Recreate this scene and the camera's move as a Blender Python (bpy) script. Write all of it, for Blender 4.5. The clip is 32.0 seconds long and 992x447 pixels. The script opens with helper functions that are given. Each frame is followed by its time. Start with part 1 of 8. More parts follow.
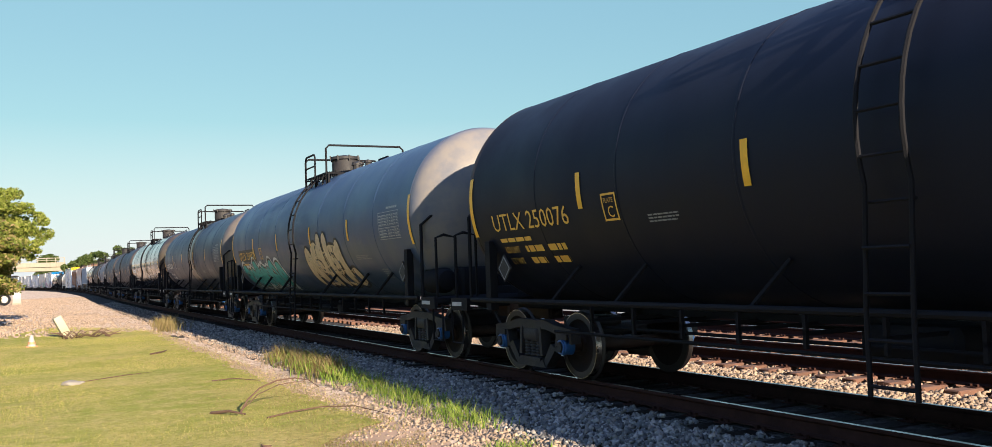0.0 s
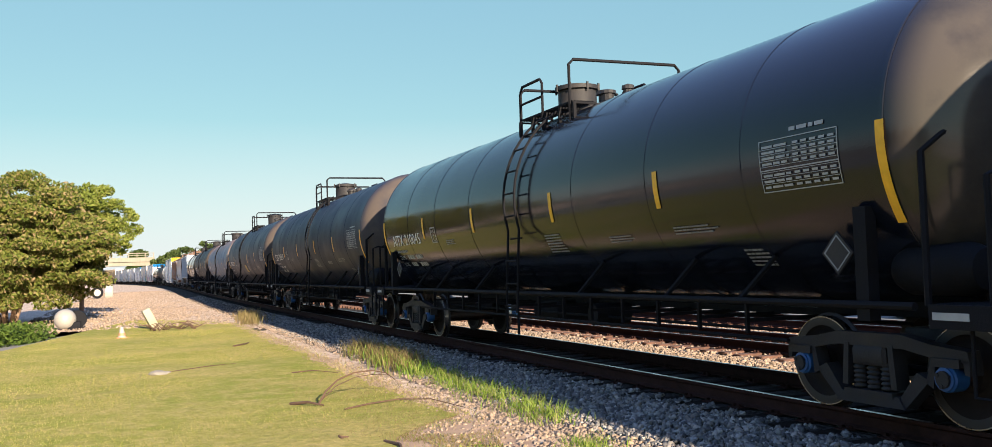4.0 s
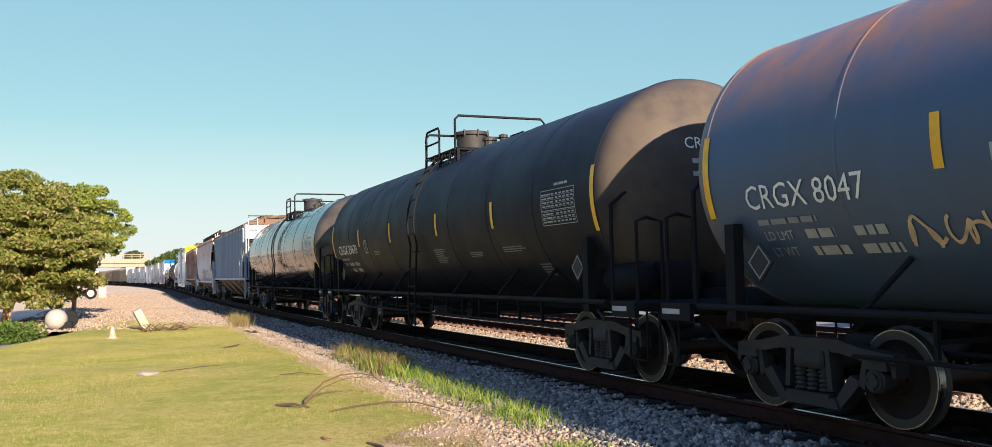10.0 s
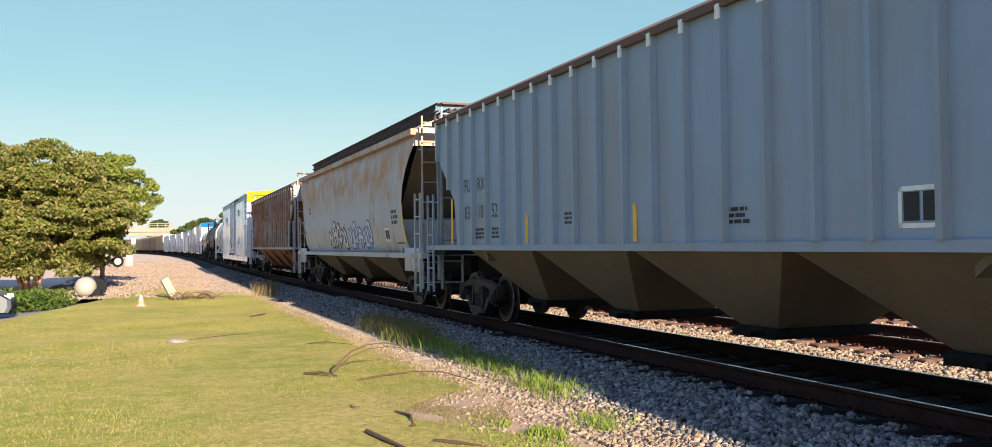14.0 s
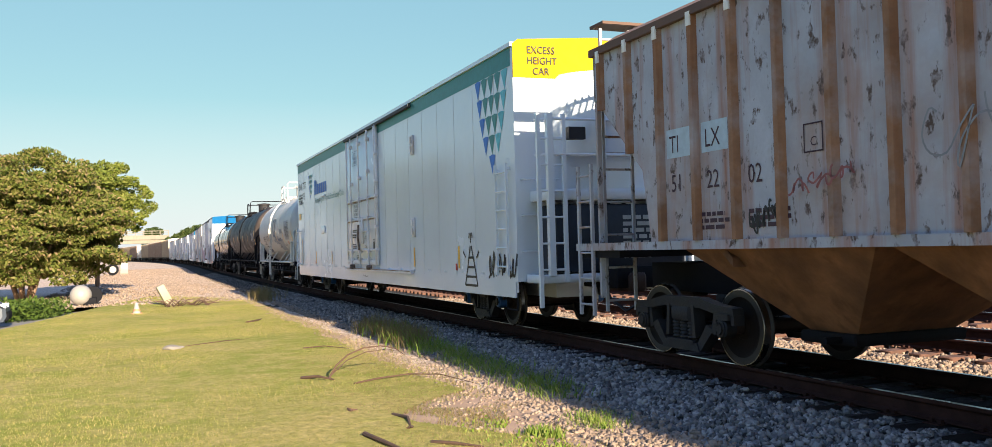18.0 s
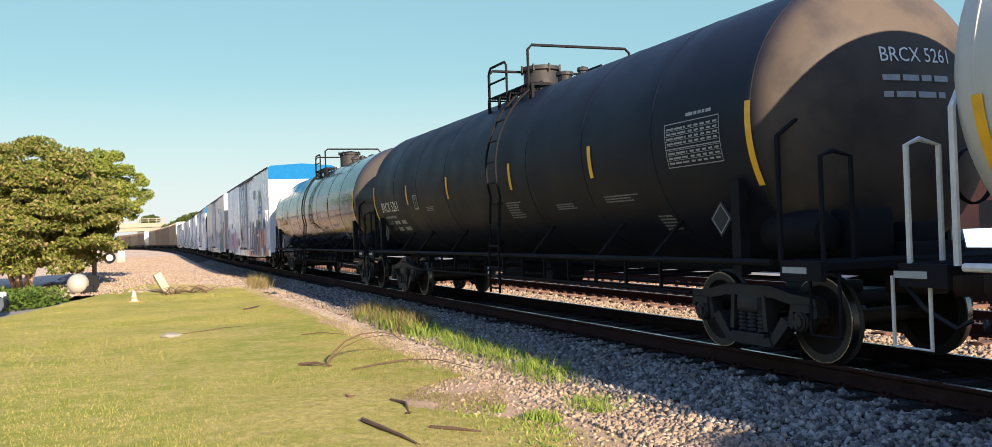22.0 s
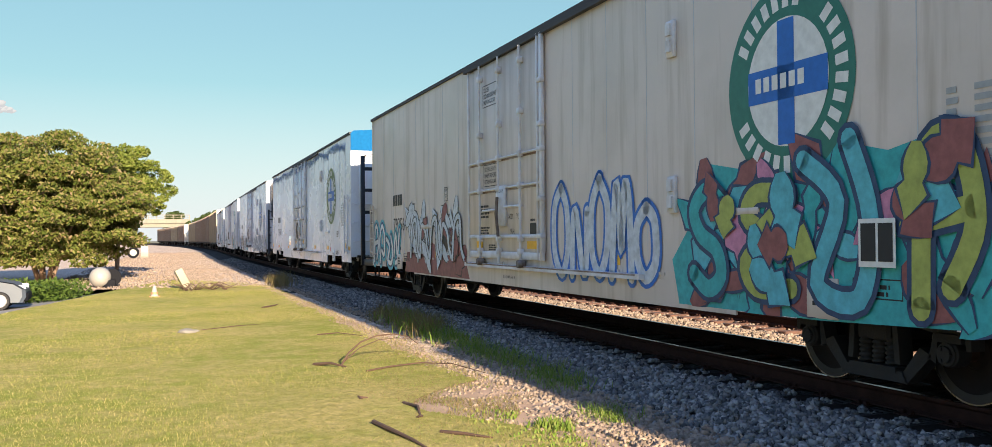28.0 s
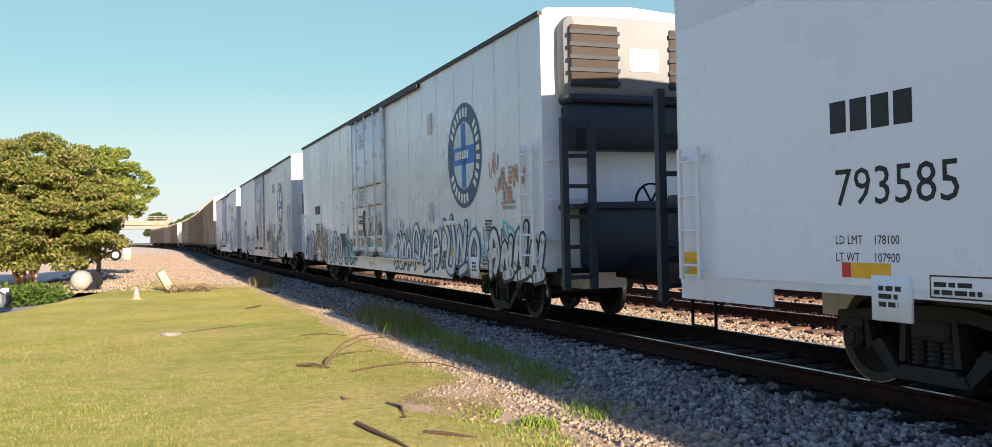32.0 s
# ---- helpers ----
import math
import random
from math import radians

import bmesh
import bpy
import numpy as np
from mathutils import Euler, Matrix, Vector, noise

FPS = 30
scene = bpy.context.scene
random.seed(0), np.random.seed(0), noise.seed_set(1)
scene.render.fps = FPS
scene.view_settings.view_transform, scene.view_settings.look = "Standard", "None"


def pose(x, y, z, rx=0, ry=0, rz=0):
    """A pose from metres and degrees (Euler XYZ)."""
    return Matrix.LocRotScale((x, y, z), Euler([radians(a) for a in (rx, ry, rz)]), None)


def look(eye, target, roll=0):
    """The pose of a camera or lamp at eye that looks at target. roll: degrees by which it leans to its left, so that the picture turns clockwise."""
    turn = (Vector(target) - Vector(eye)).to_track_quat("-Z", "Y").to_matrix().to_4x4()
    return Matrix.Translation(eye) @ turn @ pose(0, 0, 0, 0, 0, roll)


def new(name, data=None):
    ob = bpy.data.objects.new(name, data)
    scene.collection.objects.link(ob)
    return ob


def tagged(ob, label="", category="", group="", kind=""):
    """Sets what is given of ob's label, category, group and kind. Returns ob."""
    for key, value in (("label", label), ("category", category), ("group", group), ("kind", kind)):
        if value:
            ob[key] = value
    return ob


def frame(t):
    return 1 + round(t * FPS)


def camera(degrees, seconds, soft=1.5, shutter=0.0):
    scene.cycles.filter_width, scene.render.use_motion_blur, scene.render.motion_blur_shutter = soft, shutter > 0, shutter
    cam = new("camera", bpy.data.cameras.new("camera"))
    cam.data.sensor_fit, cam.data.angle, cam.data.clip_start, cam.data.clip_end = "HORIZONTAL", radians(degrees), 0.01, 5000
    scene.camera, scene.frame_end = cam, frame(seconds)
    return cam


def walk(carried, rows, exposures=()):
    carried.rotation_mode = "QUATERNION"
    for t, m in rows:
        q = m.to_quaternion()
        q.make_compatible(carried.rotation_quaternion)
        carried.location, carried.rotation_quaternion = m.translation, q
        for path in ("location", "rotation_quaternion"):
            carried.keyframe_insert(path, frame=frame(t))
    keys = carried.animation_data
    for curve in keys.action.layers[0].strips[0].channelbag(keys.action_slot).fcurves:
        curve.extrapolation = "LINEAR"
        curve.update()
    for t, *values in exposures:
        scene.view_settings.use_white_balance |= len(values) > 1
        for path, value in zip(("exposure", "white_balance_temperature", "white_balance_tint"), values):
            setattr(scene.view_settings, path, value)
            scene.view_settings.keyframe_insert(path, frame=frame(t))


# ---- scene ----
# camera: carried by hand, almost on one spot beside the track
PATH = [
    (0, -7.575, -0.010, 1.553, -3.053, 8.897, 2.032, -2.05),
    (0.5, -7.542, -0.041, 1.554, -2.946, 8.806, 2.329, -1.58),
    (1, -7.550, -0.025, 1.555, -3.468, 9.068, 2.366, -1.35),
    (1.5, -7.558, 0.011, 1.551, -4.096, 9.348, 2.458, -2.26),
    (2, -7.560, 0.025, 1.534, -3.843, 9.281, 2.252, -2.80),
    (2.5, -7.549, 0.023, 1.517, -3.848, 9.290, 2.163, -1.83),
    (3, -7.529, 0.059, 1.518, -3.855, 9.338, 2.156, -1.52),
    (3.5, -7.530, 0.048, 1.520, -3.833, 9.322, 2.084, -1.53),
    (5.5, -7.544, 0.117, 1.516, -3.440, 9.231, 1.805, -2.63),
    (6, -7.544, 0.139, 1.511, -3.503, 9.280, 1.864, -1.84),
    (6.5, -7.516, 0.092, 1.506, -3.698, 9.330, 1.765, -1.05),
    (7, -7.471, 0.045, 1.498, -3.840, 9.359, 1.754, -0.93),
    (7.5, -7.442, 0.006, 1.500, -3.925, 9.362, 1.817, -0.57),
    (8, -7.421, -0.017, 1.508, -3.842, 9.317, 1.780, -0.43),
    (8.5, -7.421, -0.017, 1.502, -3.804, 9.302, 1.756, -0.04),
    (9, -7.439, -0.026, 1.499, -3.858, 9.301, 1.927, -0.14),
    (9.5, -7.420, -0.026, 1.505, -3.740, 9.256, 2.049, -0.87),
    (10, -7.432, -0.035, 1.494, -3.613, 9.192, 2.022, -1.11),
    (10.5, -7.409, -0.021, 1.495, -3.679, 9.245, 1.966, -0.83),
    (11, -7.407, -0.026, 1.494, -3.630, 9.225, 1.887, -0.68),
    (11.5, -7.423, -0.000, 1.494, -3.703, 9.274, 1.875, -0.31),
    (12, -7.437, -0.001, 1.490, -3.840, 9.323, 1.819, 0.29),
    (12.5, -7.435, 0.007, 1.491, -3.788, 9.316, 1.734, 0.23),
    (13, -7.439, -0.036, 1.486, -3.827, 9.288, 1.612, 0.30),
    (13.5, -7.470, -0.040, 1.484, -3.841, 9.278, 1.531, 0.59),
    (14, -7.511, -0.051, 1.502, -3.911, 9.276, 1.728, -0.67),
    (14.5, -7.523, -0.051, 1.501, -4.276, 9.392, 2.038, -1.07),
    (15, -7.516, -0.038, 1.501, -4.326, 9.428, 1.972, -1.22),
    (15.5, -7.535, -0.041, 1.490, -4.226, 9.388, 1.872, -1.16),
    (17.5, -7.510, -0.038, 1.480, -3.908, 9.286, 1.772, -1.54),
    (18, -7.515, -0.080, 1.482, -3.866, 9.227, 1.736, -1.51),
    (18.5, -7.534, -0.067, 1.476, -3.958, 9.270, 1.656, -1.00),
    (19, -7.531, -0.034, 1.479, -3.857, 9.265, 1.639, -0.83),
    (19.5, -7.552, -0.076, 1.478, -3.723, 9.160, 1.689, -0.93),
    (20, -7.535, -0.087, 1.492, -3.759, 9.168, 1.809, -1.23),
    (20.5, -7.523, -0.091, 1.498, -3.832, 9.200, 1.753, -2.02),
    (21, -7.491, -0.067, 1.496, -3.820, 9.234, 1.649, -2.19),
    (21.5, -7.501, -0.092, 1.491, -3.852, 9.218, 1.588, -1.95),
    (22, -7.508, -0.093, 1.490, -3.832, 9.207, 1.581, -1.99),
    (22.5, -7.494, -0.067, 1.490, -3.734, 9.198, 1.616, -2.13),
    (23, -7.508, -0.071, 1.491, -3.589, 9.127, 1.644, -1.79),
    (23.5, -7.542, -0.077, 1.479, -3.475, 9.056, 1.688, -1.47),
    (24, -7.551, -0.091, 1.477, -3.344, 8.977, 1.727, -1.32),
    (24.5, -7.494, -0.069, 1.478, -3.388, 9.048, 1.542, -1.37),
    (25, -7.401, -0.060, 1.478, -3.331, 9.072, 1.687, -1.36),
    (25.5, -7.369, -0.054, 1.472, -3.616, 9.211, 1.747, -1.72),
    (27.5, -7.395, -0.037, 1.472, -4.098, 9.403, 1.611, -0.96),
    (28, -7.430, -0.014, 1.477, -3.971, 9.368, 1.630, -0.42),
    (28.5, -7.419, -0.009, 1.476, -3.829, 9.324, 1.583, 0.20),
    (29, -7.413, 0.005, 1.478, -3.848, 9.348, 1.420, -0.16),
    (29.5, -7.405, 0.015, 1.477, -3.926, 9.390, 1.404, -0.40),
    (30, -7.391, 0.013, 1.479, -3.841, 9.362, 1.441, -0.78),
    (30.5, -7.383, 0.011, 1.483, -3.778, 9.338, 1.602, -1.33),
    (31, -7.384, 0.011, 1.486, -3.751, 9.326, 1.623, -1.70),
    (31.5, -7.380, 0.016, 1.493, -3.744, 9.331, 1.592, -1.38),
    (32, -7.378, 0.015, 1.492, -3.767, 9.340, 1.608, -1.24),
]
cam = camera(55.84, 32.0, soft=0.6)
walk(cam, [(t, look((x, y, z), (tx, ty, tz), roll)) for t, x, y, z, tx, ty, tz, roll in PATH],
     exposures=[(0.0, 1.5), (32.0, 1.5)])

# low evening sun from behind, a little from the far side of the train
TO_SUN = Vector((0.086, -1.0, 0.355)).normalized()
world = bpy.data.worlds.new("sky")
scene.world = world
world.use_nodes = True
wn = world.node_tree.nodes
sky = wn.new("ShaderNodeTexSky")
sky.sky_type = "NISHITA"
sky.sun_disc = False
sky.sun_elevation = math.asin(TO_SUN.z)
sky.sun_rotation = math.atan2(TO_SUN.x, TO_SUN.y)
sky.air_density = 1.0
sky.dust_density = 0.25
sky.ozone_density = 0.7
wn["Background"].inputs["Strength"].default_value = 0.0714
# thin pale haze over the whole clear sky
scaled, hazy = wn.new("ShaderNodeVectorMath"), wn.new("ShaderNodeVectorMath")
scaled.operation, hazy.operation = "MULTIPLY", "ADD"
scaled.inputs[1].default_value = (0.29, 0.29, 0.19)
hazy.inputs[1].default_value = (0.82, 1.78, 2.6)
world.node_tree.links.new(sky.outputs[0], scaled.inputs[0])
world.node_tree.links.new(scaled.outputs[0], hazy.inputs[0])
# deeper blue overhead than near the horizon
height, rise, deep = wn.new("ShaderNodeTexCoord"), wn.new("ShaderNodeMapRange"), wn.new("ShaderNodeMix")
split = wn.new("ShaderNodeSeparateXYZ")
rise.interpolation_type = "SMOOTHSTEP"
rise.inputs[1].default_value, rise.inputs[2].default_value = 0.24, 0.75
deep.data_type = "RGBA"
deep.inputs[7].default_value = (1.45, 2.3, 4.9, 1)
world.node_tree.links.new(height.outputs["Generated"], split.inputs[0])
world.node_tree.links.new(split.outputs[2], rise.inputs[0])
world.node_tree.links.new(rise.outputs[0], deep.inputs[0])
# white haze low over the horizon
low, pale = wn.new("ShaderNodeMapRange"), wn.new("ShaderNodeMix")
low.inputs[1].default_value, low.inputs[2].default_value = 0.0, 0.16
low.inputs[3].default_value, low.inputs[4].default_value = 0.8, 0.0
pale.data_type = "RGBA"
pale.inputs[7].default_value = (4.2, 4.3, 4.65, 1)
world.node_tree.links.new(split.outputs[2], low.inputs[0])
world.node_tree.links.new(low.outputs[0], pale.inputs[0])
world.node_tree.links.new(hazy.outputs[0], pale.inputs[6])
world.node_tree.links.new(pale.outputs[2], deep.inputs[6])
world.node_tree.links.new(deep.outputs[2], wn["Background"].inputs["Color"])
sun_data = bpy.data.lights.new("sun", "SUN")
sun_data.energy, sun_data.angle, sun_data.color = 5.4, radians(0.6), (1.0, 0.82, 0.60)
sun = new("sun", sun_data)
sun.matrix_world = look(TO_SUN * 50, (0, 0, 0))


# ---- mesh building ----
class MB:
    """Collects verts and faces of one mesh; each face has a material slot."""

    def __init__(self):
        self.v, self.f, self.m = [], [], []

    def add(self, verts, faces, slot=0):
        n = len(self.v)
        self.v += [tuple(p) for p in verts]
        self.f += [[n + i for i in face] for face in faces]
        self.m += [slot] * len(faces)
        return self

    def box(self, x0, x1, y0, y1, z0, z1, slot=0, bev=0.0):
        if bev <= 0:
            return self.hexa([(x0, y0, z0), (x1, y0, z0), (x1, y1, z0), (x0, y1, z0),
                              (x0, y0, z1), (x1, y0, z1), (x1, y1, z1), (x0, y1, z1)], slot)
        b = bev
        ring = lambda z, i: [(x0 + i, y0 + b, z), (x0 + b, y0 + i, z), (x1 - b, y0 + i, z), (x1 - i, y0 + b, z),
                             (x1 - i, y1 - b, z), (x1 - b, y1 - i, z), (x0 + b, y1 - i, z), (x0 + i, y1 - b, z)]
        rings = [ring(z0, b * 0.7), ring(z0 + b, 0), ring(z1 - b, 0), ring(z1, b * 0.7)]
        return self.loft(rings, True, True, slot)

    def hexa(self, p, slot=0):
        return self.add(p, [(0, 3, 2, 1), (4, 5, 6, 7), (0, 1, 5, 4), (1, 2, 6, 5), (2, 3, 7, 6), (3, 0, 4, 7)], slot)

    def loft(self, rings, cap0=True, cap1=True, slot=0, closed=True):
        n = len(rings[0])
        verts = [p for r in rings for p in r]
        faces = []
        for k in range(len(rings) - 1):
            for i in range(n if closed else n - 1):
                j = (i + 1) % n
                faces.append((k * n + i, k * n + j, (k + 1) * n + j, (k + 1) * n + i))
        if cap0:
            faces.append(tuple(range(n - 1, -1, -1)))
        if cap1:
            faces.append(tuple((len(rings) - 1) * n + i for i in range(n)))
        return self.add(verts, faces, slot)

    def tube(self, pts, r, n=6, slot=0, caps=True):
        pts = [Vector(p) for p in pts]
        rs = r if isinstance(r, (list, tuple)) else [r] * len(pts)
        rings, side = [], None
        for k, p in enumerate(pts):
            a = pts[max(k - 1, 0)]
            b = pts[min(k + 1, len(pts) - 1)]
            d = (b - a).normalized()
            if side is None:
                side = d.cross(Vector((0, 0, 1)) if abs(d.z) < 0.9 else Vector((0, 1, 0))).normalized()
            side = (side - d * side.dot(d)).normalized()
            up = d.cross(side)
            rings.append([p + (side * math.cos(q) + up * math.sin(q)) * rs[k] for q in (2 * math.pi * i / n for i in range(n))])
        return self.loft(rings, caps, caps, slot)

    def lathe(self, prof, axis="y", c=(0, 0, 0), n=24, slot=0, caps=False):
        """prof: (along, radius) pairs round an axis through c."""
        rings = []
        for a, r in prof:
            ring = []
            for i in range(n):
                q = 2 * math.pi * i / n
                s, t = math.cos(q) * r, math.sin(q) * r
                ring.append((c[0] + s, c[1] + a, c[2] + t) if axis == "y" else (c[0] + a, c[1] + s, c[2] + t) if axis == "x" else (c[0] + s, c[1] + t, c[2] + a))
            rings.append(ring)
        return self.loft(rings, caps, caps, slot)

    def prism(self, poly, x0, x1, slot=0):
        """A polygon of (y, z) pairs drawn out from x0 to x1."""
        return self.loft([[(x0, y, z) for y, z in poly], [(x1, y, z) for y, z in poly]], True, True, slot)

    def prism_y(self, poly, y0, y1, slot=0):
        return self.loft([[(x, y0, z) for x, z in poly], [(x, y1, z) for x, z in poly]], True, True, slot)

    def mesh(self, name, mats, smooth=35):
        me = bpy.data.meshes.new(name)
        me.from_pydata(self.v, [], self.f)
        for m in mats if isinstance(mats, (list, tuple)) else [mats]:
            me.materials.append(m)
        if isinstance(mats, (list, tuple)) and len(mats) > 1:
            me.polygons.foreach_set("material_index", self.m)
        if smooth:
            me.polygons.foreach_set("use_smooth", [True] * len(me.polygons))
            me.set_sharp_from_angle(angle=radians(smooth))
        bm = bmesh.new()
        bm.from_mesh(me)
        if len(bm.faces) < 6000:
            bmesh.ops.recalc_face_normals(bm, faces=bm.faces)
        bm.to_mesh(me)
        bm.free()
        me.update()
        return me


def put(name, me, parent=None, m=None, label=""):
    """Links a mesh as one object, under a parent if given."""
    ob = new(name, me)
    if parent is not None:
        ob.parent = parent
    if m is not None:
        ob.matrix_basis = m
    if label:
        tagged(ob, label)
    return ob


def part(name, mb, mats, parent, label="", smooth=35, m=None):
    return put(name, mb.mesh(name, mats, smooth), parent, m, label)


def thing(name, label, category, group="", m=None):
    ob = new(name)
    ob.empty_display_size = 0.3
    if m is not None:
        ob.matrix_basis = m
    return tagged(ob, label, category, group)


# ---- materials ----
def nodes_of(name):
    mt = bpy.data.materials.new(name)
    mt.use_nodes = True
    nt = mt.node_tree
    return mt, nt, nt.nodes["Principled BSDF"]


def _n(nt, kind, **props):
    nd = nt.nodes.new(kind)
    for k, v in props.items():
        nd.inputs[k.replace("_", " ")].default_value = v
    return nd


def noise_fac(nt, scale, lo, hi, detail=5.0, stretch=None, space="Object", shift=False):
    tc = nt.nodes.new("ShaderNodeTexCoord")
    mp = nt.nodes.new("ShaderNodeMapping")
    mp.inputs["Scale"].default_value = stretch or (1, 1, 1)
    nt.links.new(tc.outputs[space], mp.inputs["Vector"])
    if shift:
        oi = nt.nodes.new("ShaderNodeObjectInfo")
        mul = nt.nodes.new("ShaderNodeMath")
        mul.operation = "MULTIPLY"
        mul.inputs[1].default_value = 37.0
        nt.links.new(oi.outputs["Random"], mul.inputs[0])
        nt.links.new(mul.outputs[0], mp.inputs["Location"])
    tx = _n(nt, "ShaderNodeTexNoise", Scale=scale, Detail=detail, Roughness=0.6)
    nt.links.new(mp.outputs[0], tx.inputs["Vector"])
    mr = nt.nodes.new("ShaderNodeMapRange")
    mr.inputs[1].default_value, mr.inputs[2].default_value = lo, hi
    nt.links.new(tx.outputs["Fac"], mr.inputs[0])
    return mr.outputs[0], tx.outputs["Fac"]


def mixed(nt, fac, a, b):
    mx = nt.nodes.new("ShaderNodeMix")
    mx.data_type = "RGBA"
    for sock, val in ((mx.inputs[6], a), (mx.inputs[7], b)):
        if isinstance(val, bpy.types.NodeSocket):
            nt.links.new(val, sock)
        else:
            sock.default_value = (*val[:3], 1)
    if isinstance(fac, bpy.types.NodeSocket):
        nt.links.new(fac, mx.inputs[0])
    else:
        mx.inputs[0].default_value = fac
    return mx.outputs[2]


def times_of(nt, a, k):
    m = nt.nodes.new("ShaderNodeMath")
    m.operation = "MULTIPLY"
    nt.links.new(a, m.inputs[0])
    if isinstance(k, bpy.types.NodeSocket):
        nt.links.new(k, m.inputs[1])
    else:
        m.inputs[1].default_value = k
    return m.outputs[0]


def bumped(nt, bsdf, height, strength, dist=0.02):
    bp = nt.nodes.new("ShaderNodeBump")
    bp.inputs["Strength"].default_value, bp.inputs["Distance"].default_value = strength, dist
    nt.links.new(height, bp.inputs["Height"])
    nt.links.new(bp.outputs[0], bsdf.inputs["Normal"])


def surface(name, col, rough=0.6, metal=0.0, vary=0.25, scale=3.0, fine=40.0, bump=0.15, dirt=None, dirt_amt=0.5,
            streak=None, streak_amt=0.5, rust=None, rust_lo=0.58, rust_hi=0.68, rust_scale=1.2, top_rust=None, spec=0.5, coat=0.0, space="Object", shift=False, end_sun=None):
    """A painted, worn or natural surface with variation at two scales, dirt, downward streaks, patches of rust and
    sunlight put into the colour of the ends.
    """
    mt, nt, b = nodes_of(name)
    f1, _ = noise_fac(nt, scale, 0.3, 0.7, space=space, shift=shift)
    f2, raw = noise_fac(nt, fine, 0.25, 0.75, space=space)
    dark = tuple(c * (1 - vary) for c in col)
    light = tuple(min(1, c * (1 + vary * 0.6)) for c in col)
    c = mixed(nt, f1, dark, light)
    c = mixed(nt, times_of(nt, f2, 0.35), c, tuple(x * (1 - vary * 0.9) for x in col))
    if dirt:
        fd, _ = noise_fac(nt, scale * 0.6, 0.45, 0.75, space=space, shift=True)
        c = mixed(nt, times_of(nt, fd, dirt_amt), c, dirt)
    if streak:
        fs, _ = noise_fac(nt, 2.2, 0.5, 0.72, stretch=(1.5, 1.5, 0.12), space=space, shift=True)
        c = mixed(nt, times_of(nt, fs, streak_amt), c, streak)
    if rust:
        fr, _ = noise_fac(nt, rust_scale, rust_lo, rust_hi, detail=9, stretch=(1, 1, 0.55), space=space, shift=True)
        fr2, _ = noise_fac(nt, 14.0, 0.3, 0.6, space=space)
        c = mixed(nt, times_of(nt, fr, fr2), c, rust)
    if top_rust:
        tc = nt.nodes.new("ShaderNodeTexCoord")
        sp = nt.nodes.new("ShaderNodeSeparateXYZ")
        nt.links.new(tc.outputs["Object"], sp.inputs[0])
        mr = nt.nodes.new("ShaderNodeMapRange")
        mr.inputs[1].default_value, mr.inputs[2].default_value = top_rust[1], top_rust[2]
        nt.links.new(sp.outputs[2], mr.inputs[0])
        fr, _ = noise_fac(nt, 1.6, 0.32, 0.62, detail=8, shift=True)
        c = mixed(nt, times_of(nt, mr.outputs[0], fr), c, top_rust[0])
    # lighter brown on the ends stands in for sun on the tank heads
    if end_sun:
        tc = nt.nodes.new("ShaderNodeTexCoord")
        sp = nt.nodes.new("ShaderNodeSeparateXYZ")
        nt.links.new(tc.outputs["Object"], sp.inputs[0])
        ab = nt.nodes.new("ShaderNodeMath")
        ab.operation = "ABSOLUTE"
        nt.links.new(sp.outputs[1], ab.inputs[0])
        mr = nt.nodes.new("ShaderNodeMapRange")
        mr.inputs[1].default_value, mr.inputs[2].default_value = end_sun[1], end_sun[1] + 0.35
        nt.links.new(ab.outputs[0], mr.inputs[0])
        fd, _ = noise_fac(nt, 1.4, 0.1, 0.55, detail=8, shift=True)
        c = mixed(nt, times_of(nt, times_of(nt, mr.outputs[0], fd), 0.85), c, end_sun[0])
    nt.links.new(c, b.inputs["Base Color"])
    b.inputs["Metallic"].default_value = metal
    b.inputs["Specular IOR Level"].default_value = spec
    b.inputs["Coat Weight"].default_value = coat
    b.inputs["Coat Roughness"].default_value = 0.12
    rr = nt.nodes.new("ShaderNodeMapRange")
    rr.inputs[3].default_value, rr.inputs[4].default_value = max(0.03, rough - 0.1), min(1, rough + 0.12)
    nt.links.new(f1, rr.inputs[0])
    nt.links.new(rr.outputs[0], b.inputs["Roughness"])
    if bump:
        bumped(nt, b, raw, bump)
    return mt


def tinted(name, col, rough=0.5, metal=0.0, jitter=0.12, spec=0.3):
    """Paint of marks and small parts; each object a shade of its own."""
    mt, nt, b = nodes_of(name)
    f, raw = noise_fac(nt, 9.0, 0.3, 0.7, shift=True)
    c = mixed(nt, f, tuple(x * (1 - jitter) for x in col), tuple(min(1, x * (1 + jitter)) for x in col))
    nt.links.new(c, b.inputs["Base Color"])
    b.inputs["Roughness"].default_value, b.inputs["Metallic"].default_value = rough, metal
    b.inputs["Specular IOR Level"].default_value = spec
    return mt


M = {}
M["yellow"] = tinted("reflective_yellow", (0.80, 0.42, 0.03), 0.35)
M["white"] = tinted("stencil_white", (0.72, 0.72, 0.70), 0.5)
M["gold"] = tinted("stencil_gold", (0.72, 0.42, 0.08), 0.5)
M["mirror"] = surface("polished_metal", (0.75, 0.76, 0.76), 0.12, 1.0, 0.05, 3, 40, 0.01)
M["ink"] = tinted("stencil_black", (0.02, 0.02, 0.025), 0.5)
M["grey_mark"] = tinted("faded_mark", (0.34, 0.35, 0.36), 0.6)
M["dim"] = tinted("dim_mark", (0.22, 0.23, 0.25), 0.6)
M["red"] = tinted("red_mark", (0.55, 0.05, 0.04), 0.5)
M["blue_cap"] = tinted("blue_bearing_paint", (0.02, 0.085, 0.25), 0.4)
